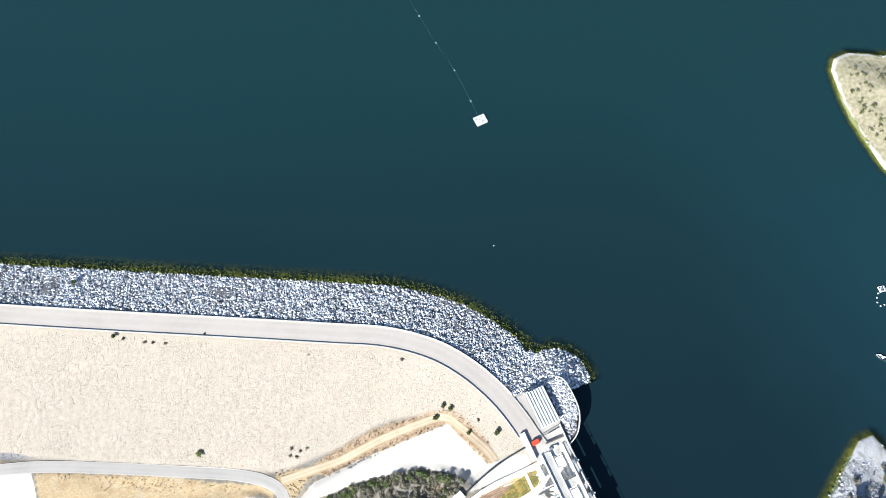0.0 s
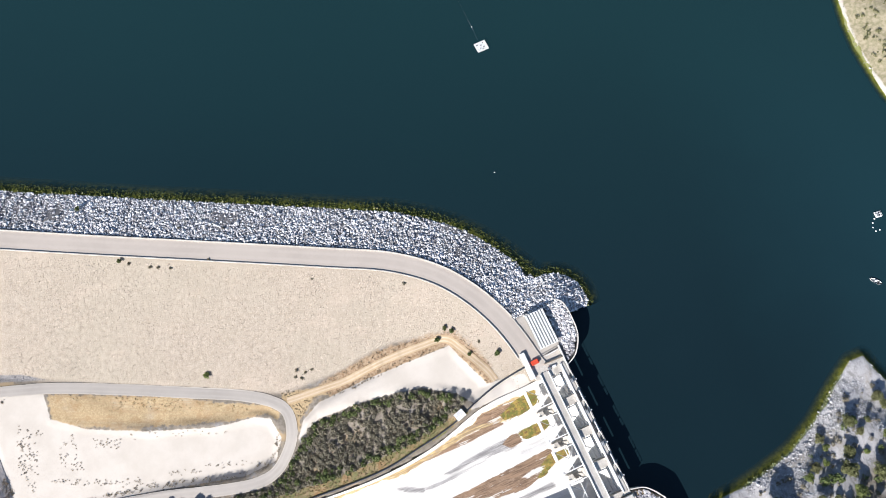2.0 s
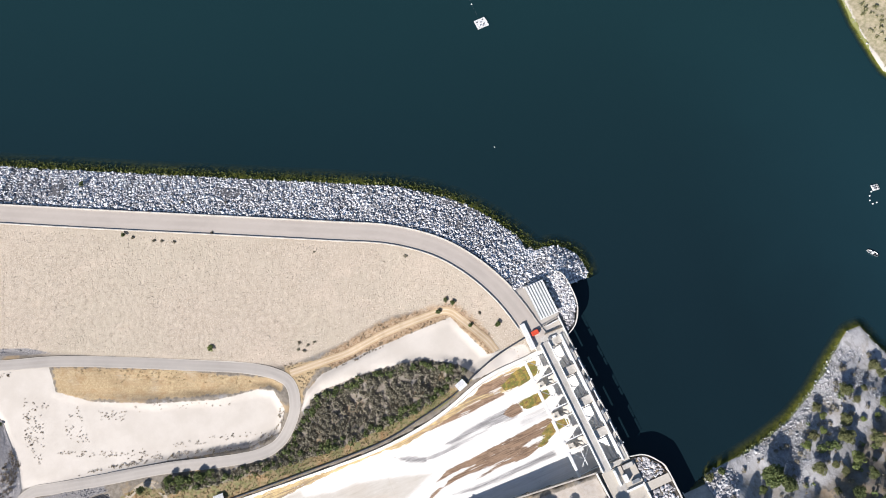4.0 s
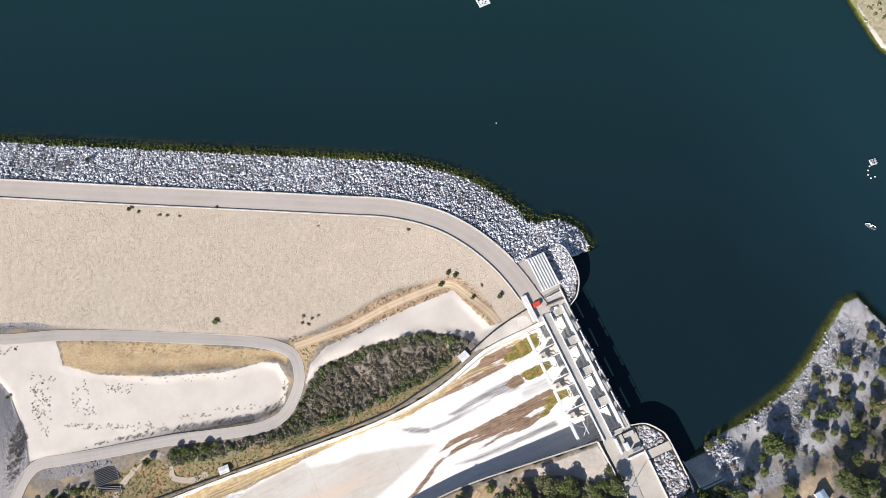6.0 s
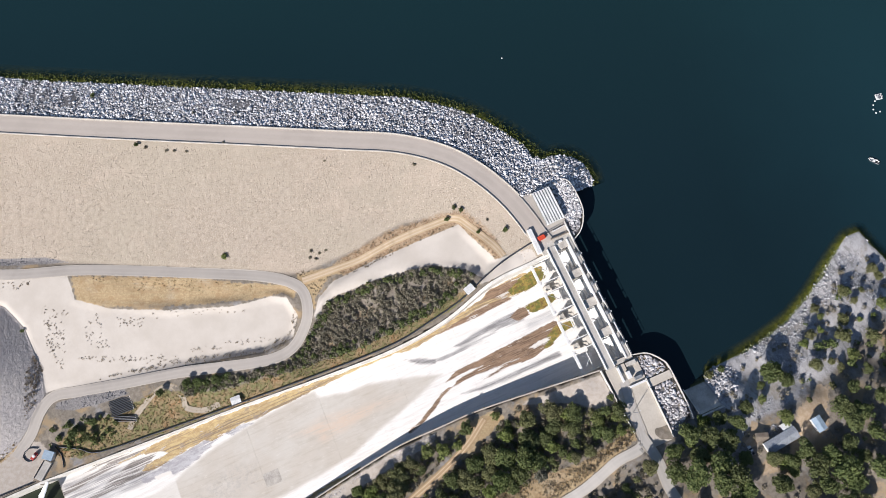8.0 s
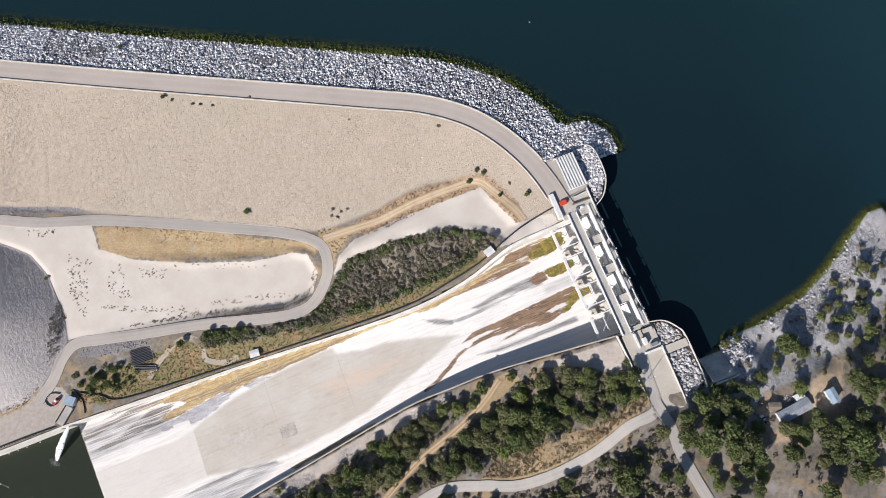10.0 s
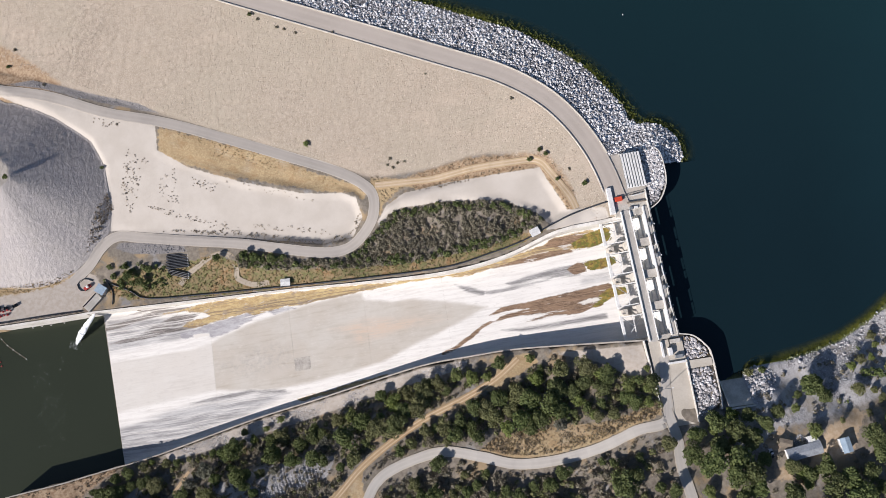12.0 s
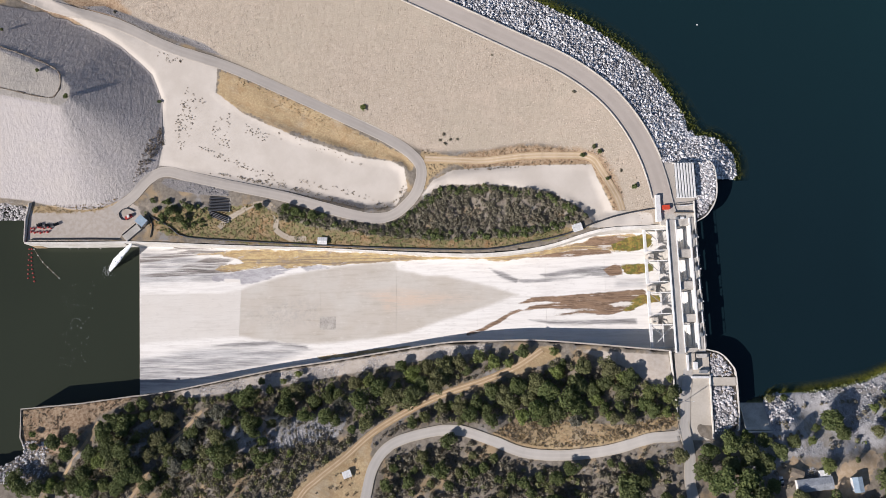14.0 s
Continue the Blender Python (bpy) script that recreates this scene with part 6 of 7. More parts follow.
brush("oak_thicket", woods, 900, 1.0, 2.6, M_LEAF_OLIVE, "dense olive shrubs under the hillside trees", 89, 11, 0.36, 0.8, lambda x, y: (away(clearing, x, y) < 0) & (away(bald_patch, x, y) < 0) & (away(grass_south, x, y) < 0) & (np.maximum(away(slate_a, x, y), away(slate_b, x, y)) < -1))
lower_woods = [(-150, -130), (-110, -126), (-60, -138), (-5, -130), (0, -185), (-30, -195), (-150, -195)]
brush("lower_thicket", lower_woods, 800, 1.2, 3.0, M_LEAF_SCRUB, "dense sage scrub below the winding road", 90, 9, 0.40, 0.9)
brush("lower_oak_thicket", lower_woods, 200, 1.5, 3.2, M_LEAF_OLIVE, "olive green shrubs below the winding road", 91, 9, 0.42, 0.95)
east_woods = [(40, -118), (60, -106), (100, -100), (135, -86), (160, -76), (175, -110), (160, -185), (100, -185), (96, -150), (95, -124), (78, -130), (52, -128), (42, -135)]
brush("east_thicket", east_woods, 70, 1.5, 3.4, M_LEAF_OAK, "dark green shrubs on the lake bank", 92, 9, 0.42, 0.95)
bank = [(36, -112), (60, -102), (100, -96), (140, -76), (160, -68), (168, -90), (180, -120), (150, -180), (40, -180)]
brush("bank_brush", bank, 260, 0.9, 2.2, M_LEAF_SCRUB, "scrub on the pale rocky shore", 86, 12, 0.36, 0.7, lambda x, y: (away(house_yard, x, y) < -1) & (away(right_shore + [(3500, -4000), (36, -4000)], x, y) > 5))
isle_area = [(300, 125), (285, 138), (276, 130), (270, 112), (268, 95), (270, 70), (330, 20), (400, 60), (380, 120)]
brush("island_brush", isle_area, 420, 0.7, 2.2, M_LEAF_OLIVE, "grey-green brush on the straw-coloured island", 87, 10, 0.4)
bench_weeds = [
    ([(-276, 73), (-267, 67), (-272, 53), (-278, 45), (-281, 53), (-281, 61)], 75), ([(-273, 82), (-267, 76), (-260, 74), (-264, 69), (-275, 70), (-278, 72)], 30), ([(-253, 68), (-246, 67), (-246, 58), (-248, 45), (-260, 51)], 38),
    ([(-237, 60), (-223, 53), (-226, 48), (-239, 55)], 26), ([(-268, 49), (-250, 41), (-227, 32), (-216, 30), (-213, 24), (-223, 24), (-236, 32), (-255, 40), (-268, 47)], 80), ([(-290, 104), (-274, 97), (-275, 93), (-291, 100)], 22),
    ([(-218, 55), (-186, 44), (-165, 37), (-165, 33), (-187, 39), (-218, 50)], 26), ([(-205, 27), (-180, 21), (-156, 14), (-152, 11), (-180, 18), (-206, 24)], 45)]
for k, (outline, count) in enumerate(bench_weeds):
    brush("bench_weeds", outline, count, 0.35, 0.95, M_LEAF_DRY, "small grey weeds on the pale gravel bench", 103 + 10 * k, 22, 0.2, 0.35, lambda x, y: away(grass_west, x, y) < 0)

bank_edge = [(-262, 33), (-215, 24), (-168, 11), (-150, 12), (-143, 20), (-140, 24), (-141, 14), (-148, 6.5), (-166, 5.5), (-215, 18), (-262, 27)]
brush("bank_weeds", bank_edge, 170, 0.4, 1.2, M_LEAF_DRY, "dark dry weeds along the cut bank of the road", 93, 22, 0.22, 0.55)
verge = [(-240, 86), (-207, 70), (-180, 57), (-150, 41), (-150, 36), (-180, 50), (-210, 64), (-245, 78)]
brush("straw_tufts", verge, 260, 0.3, 0.7, M_GRASS_DRY, "tufts of dry straw-coloured grass", 94, 20, 0.2, 0.5)
brush("strip_tufts", strip_north, 1700, 0.3, 0.8, M_GRASS_STRIP, "dry grass and low brush on the strip beside the chute", 95, 16, 0.24, 0.2)
brush("strip_green", strip_north, 110, 0.5, 1.2, M_LEAF_LIGHT, "low green brush on the strip beside the chute", 96, 16, 0.26, 0.6)
brush("slope_straw", straw_slope, 420, 0.4, 1.0, M_GRASS_DRY, "dry grass on the slope above the road", 97, 14, 0.26, 0.5)
brush("track_straw", grass_east, 420, 0.3, 0.8, M_LEAF_DRY, "dry brown grass beside the berm track", 98, 14, 0.24, 0.25)

foot_weeds = [(-307, 27), (-303, 25), (-297, 36), (-288, 50), (-290, 60), (-297, 48)]
brush("foot_weeds", foot_weeds, 150, 0.5, 1.3, M_LEAF_DRY, "brown weeds along the foot of the spoil heap", 99, 18, 0.24, 0.5)
brush("terrace_grass", terrace_straw, 160, 0.3, 0.8, M_GRASS_DRY, "straw grass along the back of the gravel terrace", 100, 16, 0.22, 0.5)

brush("basin_grass", grass_south, 420, 0.4, 1.1, M_LEAF_DRY, "brown grass tufts above the basin wall", 101, 14, 0.26, 0.25)
brush("slope_brush", straw_slope, 900, 0.4, 1.1, M_LEAF_DRY, "dark dry brush on the slope above the road", 102, 14, 0.26, 0.5)

mid_slope = [(-245, -118), (-175, -122), (-152, -116), (-160, -126), (-178, -142), (-200, -165), (-300, -168), (-335, -145), (-300, -118)]
brush("slope_scrub", mid_slope, 1000, 0.9, 2.2, M_LEAF_SCRUB, "grey-brown scrub between the trees and the dirt track", 105, 11, 0.36, 0.75, lambda x, y: (away(slate_a, x, y) < 0) & (away(clearing, x, y) < 0))
brush("slope_green", mid_slope, 380, 1.0, 2.6, M_LEAF_OLIVE, "olive green shrubs among the grey scrub", 106, 11, 0.38, 0.9, lambda x, y: (away(slate_a, x, y) < 0) & (away(clearing, x, y) < 0))

# single bushes on the dam face and benches
SINGLE = [(-166, 66, 3.4), (-119, 49, 1.8), (-121, 46, 1.6), (-115, 46, 1.6), (-111, 46, 1.5), (-118, 44, 1.7), (-29, 18, 2.0), (-16, 12, 2.6), (-33, 33, 2.2), (-36, 36, 2.0), (-42, 32, 2.4), (-185, 137, 2.2), (-181, 134, 1.8), (-171, 128, 1.8), (-167, 126, 1.6), (-161, 123, 1.5), (-140, 119, 1.5), (-47, 66, 1.7), (-92, 88, 1.2), (-200, 178, 2.4), (-22, 22, 1.6), (-128, 134, 1.8), (-150, 144, 1.6), (-290, 74, 2.0), (-283, 8, 4.6), (-276, 3, 4.2), (-270, 10, 3.8), (-228, 10, 4.0), (-212, 9, 4.6), (-206, 6, 4.4), (-196, 4, 4.6), (-352, 84, 2.0), (-334, 68, 2.6), (-379, 112, 2.0), (-344, 151, 2.2), (-338, 142, 2.0), (-331, 150, 1.8), (-318, 128, 1.6)]
for x, y, w in SINGLE:
    plant(gr.choice(LIGHTS if w == 3.4 else OAKS if w > 1.9 else SCRUBS), x, y, ground_at(x, y) - 0.15, w * 1.35, gr, "small lone green bush on the stony slope", "bush", "bush", "lone bushes")
for x, y, w in ((-62, -152, 13.0), (-30, -158, 12.0), (178, -112, 7.0), (168, -104, 6.0)):
    plant(gr.choice(OAKS), x, y, ground_at(x, y), w, gr, "large dark oak casting a deep shadow")

# pale broken rock along the foot of the chute's bank
gravel = scatter(42000, -275, -90, -103, -71, lambda x, y, z: away(wall_strip, x, y) > 0.2, 43)[:6000]
stone_field("bank_gravel", gravel, np.clip(sr.lognormal(-1.75, 0.4, len(gravel)), 0.1, 0.5), M_SHORESTONE, "pale broken rock on the bank above the chute wall", 44, True, 0.2)
# furrowed slate rubble between the trees
furrows = scatter(60000, -302, -168, -138, -108, lambda x, y, z: (np.maximum(away(slate_a, x, y), away(slate_b, x, y)) > 0.3) & (np.sin((x + 0.22 * y + 0.6 * wave(x, y, 7.0)) * 2 * math.pi / 1.9) > 0.1), 61)[:4200]
stone_field("slate_rubble", furrows, np.clip(sr.lognormal(-1.2, 0.3, len(furrows)), 0.16, 0.6), M_SLATE, "blue-grey slate rubble lying in furrows", 62, True)
# loose pale rock on the lake's far bank
rocky = scatter(14000, 36, 175, -125, -60, lambda x, y, z: (away(right_shore + [(3500, -4000), (36, -4000)], x, y) > -1.2) & (away(right_shore + [(3500, -4000), (36, -4000)], x, y) < 9 + 4 * wave(x, y, 8.0, 0.4)) & ~((x < 49.5) & (x > 35)), 22)
stone_field("shore_rocks", rocky, np.clip(sr.lognormal(-1.35, 0.45, len(rocky)), 0.12, 0.9), M_SHORESTONE, "pale broken rock along the lake shore", 32)
bank_line = right_shore + [(3500, -4000), (36, -4000)]
debris = scatter(60000, 36, 175, -140, -60, lambda x, y, z: (away(bank_line, x, y) > 6) & (away(bank_line, x, y) < 30 + 8 * wave(x, y, 9.0, 0.4)) & (wave(x, y, 5.0, 1.1) + 0.7 * wave(x, y, 2.3, 0.3) > -0.1) & (away(house_yard, x, y) < -2) & (away(yard_patch, x, y) < -2) & ~((x < 49.5) & (y > -118)), 63)[:9000]
stone_field("bank_debris", debris, np.clip(sr.lognormal(-1.5, 0.4, len(debris)), 0.1, 0.6), M_SLATE, "blue-grey broken rock on the lake bank", 64, True, 0.1)
edge_line = curve_line([(-440, 122), (-381, 101), (-361, 94), (-345, 87), (-339, 80), (-340, 71), (-347, 68), (-379, 75), (-440, 86)], 0.6)
rim = np.column_stack([edge_line, ground(edge_line[:, 0], edge_line[:, 1])])
stone_field("plateau_edging", rim, np.clip(sr.lognormal(-0.7, 0.25, len(rim)), 0.3, 0.8), M_TIMBER, "row of dark stones edging the heap's flat top", 38)
rub = scatter(11000, -356, -244, 15, 145, lambda x, y, z: np.maximum(away(rubble_strip, x, y), away(rubble_ditch, x, y)) > 0, 26)
stone_field("road_rubble", rub, np.clip(sr.lognormal(-1.25, 0.3, len(rub)), 0.14, 0.5), M_RUBBLE, "grey rubble beside the service road", 39)
heap_rocks = scatter(900, 49, 66, -114, -98, lambda x, y, z: (z > -0.8) & (away([(49, -98), (60, -98), (66, -104), (60, -112), (49, -114)], x, y) > 0), 23)
stone_field("ramp_boulders", heap_rocks, np.clip(sr.lognormal(-0.45, 0.35, len(heap_rocks)), 0.35, 1.2), M_SHORESTONE, "pale boulders beside the concrete ramp", 33)
basin_rocks = scatter(900, -385, -345, -150, -126, lambda x, y, z: z < -30, 24)
stone_field("basin_rocks", basin_rocks, np.clip(sr.lognormal(-0.6, 0.35, len(basin_rocks)), 0.25, 1.1), M_SHORESTONE, "grey boulders below the stilling basin wall", 34)
corner = scatter(900, -402, -372, 6, 24, lambda x, y, z: z > -70, 28)
stone_field("bank_boulders", np.column_stack([corner[:, 0], corner[:, 1], np.full(len(corner), -55.0) + (corner[:, 1] - 6) * 0.6]), np.clip(sr.lognormal(-0.5, 0.3, len(corner)), 0.3, 1.1), M_SHORESTONE, "pale boulders on the pool's bank", 41)
reef = scatter(90000, -330, 46, 15, 260, lambda x, y, z: (z < -0.3) & (z > -2.6) & (off_line(crest_line, x, y)[1]), 25)[:4500]
stone_field("drowned_stones", reef + [0, 0, 0.2], np.clip(sr.lognormal(-0.75, 0.35, len(reef)), 0.2, 0.9), M_DROWNED, "olive drowned stones just below the water line", 35, True)


# ---- boats, rafts and buoys ----
def raft(name, x, y, turn, w, d, label):
    ob = thing(name, pose(x, y, 0, 0, 0, turn), label, "raft")
    part("float", box(-w / 2, -d / 2, -0.3, w / 2, d / 2, 0.15, 0.1), M_GREYSTEEL, ob)
    part("deck", box(-w / 2 - 0.1, -d / 2 - 0.1, 0.15, w / 2 + 0.1, d / 2 + 0.1, 0.5, 0.05), M_WHITE, ob)
    for k, (a, b) in enumerate(((-0.3, 0.25), (0.0, 0.1), (0.25, 0.3), (-0.15, -0.2), (0.2, -0.15), (0.05, -0.32))):
        part("hatch", box(a * w - 0.4, b * d - 0.35, 0.5, a * w + 0.4, b * d + 0.35, 0.75 + 0.1 * (k % 2), 0.05), M_GREYSTEEL if k % 2 else M_DARK, ob)
    for sx in (-1, 1):
        part("rail", rod((sx * w / 2, -d / 2, 1.2), (sx * w / 2, d / 2, 1.2), 0.05, 6), M_WHITE, ob)
        for sy in (-1, 0, 1):
            part("rail_post", rod((sx * w / 2, sy * d / 2, 0.4), (sx * w / 2, sy * d / 2, 1.2), 0.05, 6), M_WHITE, ob)
    return ob


raft("work_raft", 52.2, 188.0, 3, 7.0, 6.2, "white square work raft floating on the lake")
raft("mooring_raft", 215.2, 1.6, -8, 3.4, 3.2, "small pale square mooring raft on the lake")


def buoy(x, y, z, r, material, label, group):
    ob = thing("buoy", pose(x, y, z), label, "buoy", group)
    part("float", ball((0, 0, 0.1), r, 0.8), material, ob)
    part("eye", rod((0, 0, r * 0.7), (0, 0, r * 1.4), r * 0.18, 6), M_GREYSTEEL, ob)
    return ob


for x, y in ((47, 276), (49, 252), (51.8, 228), (52.3, 203)):
    buoy(x, y, 0, 0.45, M_WHITE, "small white buoy on a mooring line", "line buoys")
buoy(26, 109, 0, 0.42, M_WHITE, "small white buoy alone on the lake", "line buoys")
for x, y in ((212.2, 0.2), (210, -1.6), (208.6, -4), (209, -6.4), (211.5, -6.6)):
    buoy(x, y, 0, 0.5, M_WHITE, "small white buoy beside the mooring raft", "raft buoys")
rope = solid("mooring_line", *(lambda p: ([(x + s * 0.025, y, 0.03) for x, y in p for s in (-1, 1)], [(2 * i, 2 * i + 1, 2 * i + 3, 2 * i + 2) for i in range(len(p) - 1)]))(curve_line([(46, 290), (47, 276), (49, 252), (51.8, 228), (52.3, 203), (52, 192)], 3)), M_GREYSTEEL)
tagged(rope, "thin grey mooring line lying on the water", "rope")


def hull(bm, l, w, h):
    """A pointed boat hull, open on top."""
    rings = []
    for t, f in ((0, 0.75), (0.35, 1.0), (0.7, 0.85), (0.9, 0.45), (1.0, 0.05)):
        x = -l / 2 + t * l
        rings.append([bm.verts.new((x, s * w / 2 * f * k, z)) for s, k, z in ((-1, 1, h), (-1, 0.6, -0.25), (1, 0.6, -0.25), (1, 1, h))])
    for a, b in zip(rings[:-1], rings[1:]):
        for i in range(3):
            bm.faces.new((a[i], a[i + 1], b[i + 1], b[i]))
    bm.faces.new(rings[0])
    return bm


boat = thing("motor_boat", pose(192.6, -31, 0, 0, 0, 128), "small white open motor boat moored on the lake", "boat")
part("hull", hull(bmesh.new(), 6.2, 2.3, 0.7), M_WHITE, boat)
part("floor", box(-2.9, -0.85, 0.05, 1.9, 0.85, 0.18), M_GREYSTEEL, boat)
part("console", box(-0.6, -0.5, 0.18, 0.4, 0.5, 1.1, 0.1), M_WHITE, boat)
part("seat", box(-2.2, -0.7, 0.18, -1.5, 0.7, 0.6, 0.06), M_DARK, boat)
part("motor", box(-3.6, -0.25, 0.1, -3.0, 0.25, 1.0, 0.1), M_DARK, boat)


# ---- works beside the pool ----
works = thing("outlet_house", pose(-300, 2.5, ground_at(-300, 2.5) + 1.0, 0, 0, -38), "small outlet house with a pale blue roof", "building")
part("wall", box(-2.6, -2.2, -1, 2.6, 2.2, 2.8, 0.05), M_WHITE, works)
part("roof", box(-3.0, -2.6, 2.8, 3.0, 2.6, 3.1, 0.06), M_BLUEROOF, works, "pale blue metal roof")
part("door", box(-0.5, -2.26, -0.8, 0.5, -2.2, 1.3), M_GREYSTEEL, works)
outlet = thing("outlet_works", pose(-305.5, -3.5, ground_at(-305.5, -3.5) + 0.3, 0, 0, 42), "weathered concrete outlet works above the pool", "outlet")
part("chamber", box(-6.5, -2.3, -4, 4.5, 2.3, 1.2, 0.15), M_DECK, outlet)
part("wing_wall", box(-8.5, -2.6, -6, -6.5, 2.6, 0.2, 0.1), M_TIMBER, outlet)
part("hand_rail", box(-6.4, 2.2, 1.2, 4.4, 2.3, 2.2), M_DARK, outlet)
part("valve", rod((-8.2, -0.6, -2.5), (-6.0, -0.6, -2.2), 0.7, 10), M_DARK, outlet)
loader = thing("red_machine", pose(-309, 5.5, ground_at(-309, 5.5), 0, 0, 30), "red and white machine parked beside the outlet house", "machine")
part("chassis", box(-2.2, -1.0, 0.4, 2.2, 1.0, 1.2, 0.1), M_BUOYRED, loader)
part("cab", box(-0.4, -0.8, 1.2, 1.0, 0.8, 2.3, 0.15), M_WHITE, loader)
for x in (-1.4, 1.4):
    for y in (-1.0, 1.0):
        part("wheel", rod((x, y - 0.2, 0.5), (x, y + 0.2, 0.5), 0.5, 12), M_TYRE, loader)
hose = tube("coiled_hose", [(-306, 9), (-311, 11), (-315, 8), (-313, 4), (-309, 4)], 0.3, 0.1, "black coiled hose beside the outlet house")
tube("short_pipe", [(-296, 6), (-294, 0), (-295, -7)], 0.3, 0.1, "short black pipe beside the outlet works")

# the jet of white water: a ragged tapering plume along its arc, and foam where it lands
jr = np.random.default_rng(12)


def plume(name, r0, r1, ragged, label):
    verts, quads, sides, rows = [], [], 14, 40
    for i in range(rows):
        s = i / (rows - 1)
        c = np.array((-306.5 - 18.0 * s, -10.8 - 14.6 * s, -43.6 - 12.3 * (0.55 * s + 0.45 * s * s)))
        r = (r0 + (r1 - r0) * math.sqrt(s)) * (1.0 if s < 0.7 else 0.25 + 0.75 * (1.0 - s) / 0.3)
        for k in range(sides):
            a = 2 * math.pi * k / sides
            q = r * (1 + ragged * s * jr.normal())
            verts.append(c + np.array((0.63, -0.78, 0)) * q * math.cos(a) + np.array((0, 0, 0.8)) * q * math.sin(a))
    for i in range(rows - 1):
        for k in range(sides):
            a, b = i * sides + k, i * sides + (k + 1) % sides
            quads.append((a, b, b + sides, a + sides))
    return tagged(solid(name, verts, quads, M_FOAM), label, "water jet", kind="stuff")


plume("water_jet", 0.5, 2.3, 0.22, "white water jet falling into the pool")
foam = np.column_stack([-325.5 + jr.normal(0, 1.7, 260), -26.3 + jr.normal(0, 1.5, 260), np.full(260, POOL)])
f2 = stone_field("foam", foam, jr.uniform(0.04, 0.11, 260), M_FOAM, "flecks of foam where the jet meets the pool", 37)
f2["category"] = "foam"
flecks = np.column_stack([jr.uniform(-352, -333, 70), jr.uniform(-84, -32, 70), np.full(70, POOL)])
f3 = stone_field("drifting_foam", flecks, jr.uniform(0.1, 0.24, 70), M_FOAM, "white flecks of foam drifting on the pool", 65, True)
f3["category"] = "foam"

# floating boom and stored red floats
for k, (x, y) in enumerate(curve_line([(-373.5, -12), (-372.5, -22), (-370, -32)], 2.2)):
    buoy(x, y, POOL, 0.55, M_BUOYRED, "red float of a debris boom on the pool", "boom floats")
for k, (x, y) in enumerate(curve_line([(-375, -12), (-374.5, -22), (-374, -30)], 2.6)):
    buoy(x, y, POOL, 0.5, M_BUOYRED, "red float of a debris boom on the pool", "boom floats")
for k, (x, y) in enumerate(curve_line([(-372, -12), (-366, -20), (-355, -30)], 4.2)):
    buoy(x, y, POOL, 0.4, M_WHITE, "pale float of a boom rope on the pool", "boom rope floats")
cable = solid("boom_rope", *(lambda p: ([(x, y + s * 0.22, POOL + 0.04) for x, y in p for s in (-1, 1)], [(2 * i, 2 * i + 1, 2 * i + 3, 2 * i + 2) for i in range(len(p) - 1)]))(curve_line([(-372, -12), (-366, -20), (-355, -30)], 2)), M_TIMBER)
tagged(cable, "pale boom rope floating on the pool", "rope")
br = random.Random(4)
for k in range(13):
    x, y = -367 + (k % 7) * 1.9 + br.uniform(-0.4, 0.4), -1.2 - (k // 7) * 2.6 + br.uniform(-0.5, 0.5)
    buoy(x, y, ground_at(x, y) + 0.5, br.uniform(0.55, 0.8), M_BUOYRED, "faded red buoy stored on the gravel terrace", "stored buoys")

# fence along the terrace's edge, and cradles beside the stored floats
chain = thing("terrace_fence", pose(0, 0, -42.6), "dark wire fence along the edge of the gravel terrace", "fence")
for k in range(24):
    x = -367 + k * 2.3
    part("post", rod((x, -8.6, -0.4), (x, -8.6, 1.3), 0.07, 6), M_DARK, chain)
for h in (0.4, 0.85, 1.25):
    part("rail", box(-367.2, -8.66, h, -314, -8.54, h + 0.09), M_DARK, chain)
# added dark tube that thickens the fence line like its shadow
tube("terrace_pipe", [(-366.5, -8.2), (-350, -8.0), (-330, -7.8), (-312, -8.2)], 0.3, 0.1, "added dark tube standing in for the fence's shadow band")
for x, y, turn in ((-362.5, 0.6, 12), (-357.5, 0.2, -8), (-352.5, 1.0, 20)):
    cradle = thing("float_cradle", pose(x, y, -42.6, 0, 0, turn), "dark steel cradle stored on the gravel terrace", "cradle", "float cradles")
    part("base", box(-1.5, -0.9, 0, 1.5, 0.9, 0.25, 0.05), M_DARK, cradle)
    for s in (-1, 0, 1):
        part("bar", box(s * 1.3 - 0.1, -0.9, 0.25, s * 1.3 + 0.1, 0.9, 1.1, 0.03), M_PIPE, cradle)
for x in (-350, -344.5, -339, -331):
    buoy(x, -11.6, POOL, 0.4, M_WHITE, "small white float beside the basin wall", "wall floats")

# stack of dark pipes
for k in range(14):
    stack = thing("stacked_pipe", pose(-253, 16.5 - k * 0.92 - (1.4 if k > 9 else 0), ground_at(-253, 12) + 0.35 + 0.25 * (k % 2), 0, 0, -2 if k < 10 else -14 - k * 0.6), "long dark steel pipe lying in a stack", "pipe", "pipe stack")
    part("shell", rod((-6.0 + br.uniform(-0.8, 0.3), 0, 0), (6.2, 0, 0), 0.36, 8), M_PIPE, stack)
    part("pipe_end", rod((6.2, 0, 0), (6.35, 0, 0), 0.38, 8), M_WHITE, stack)


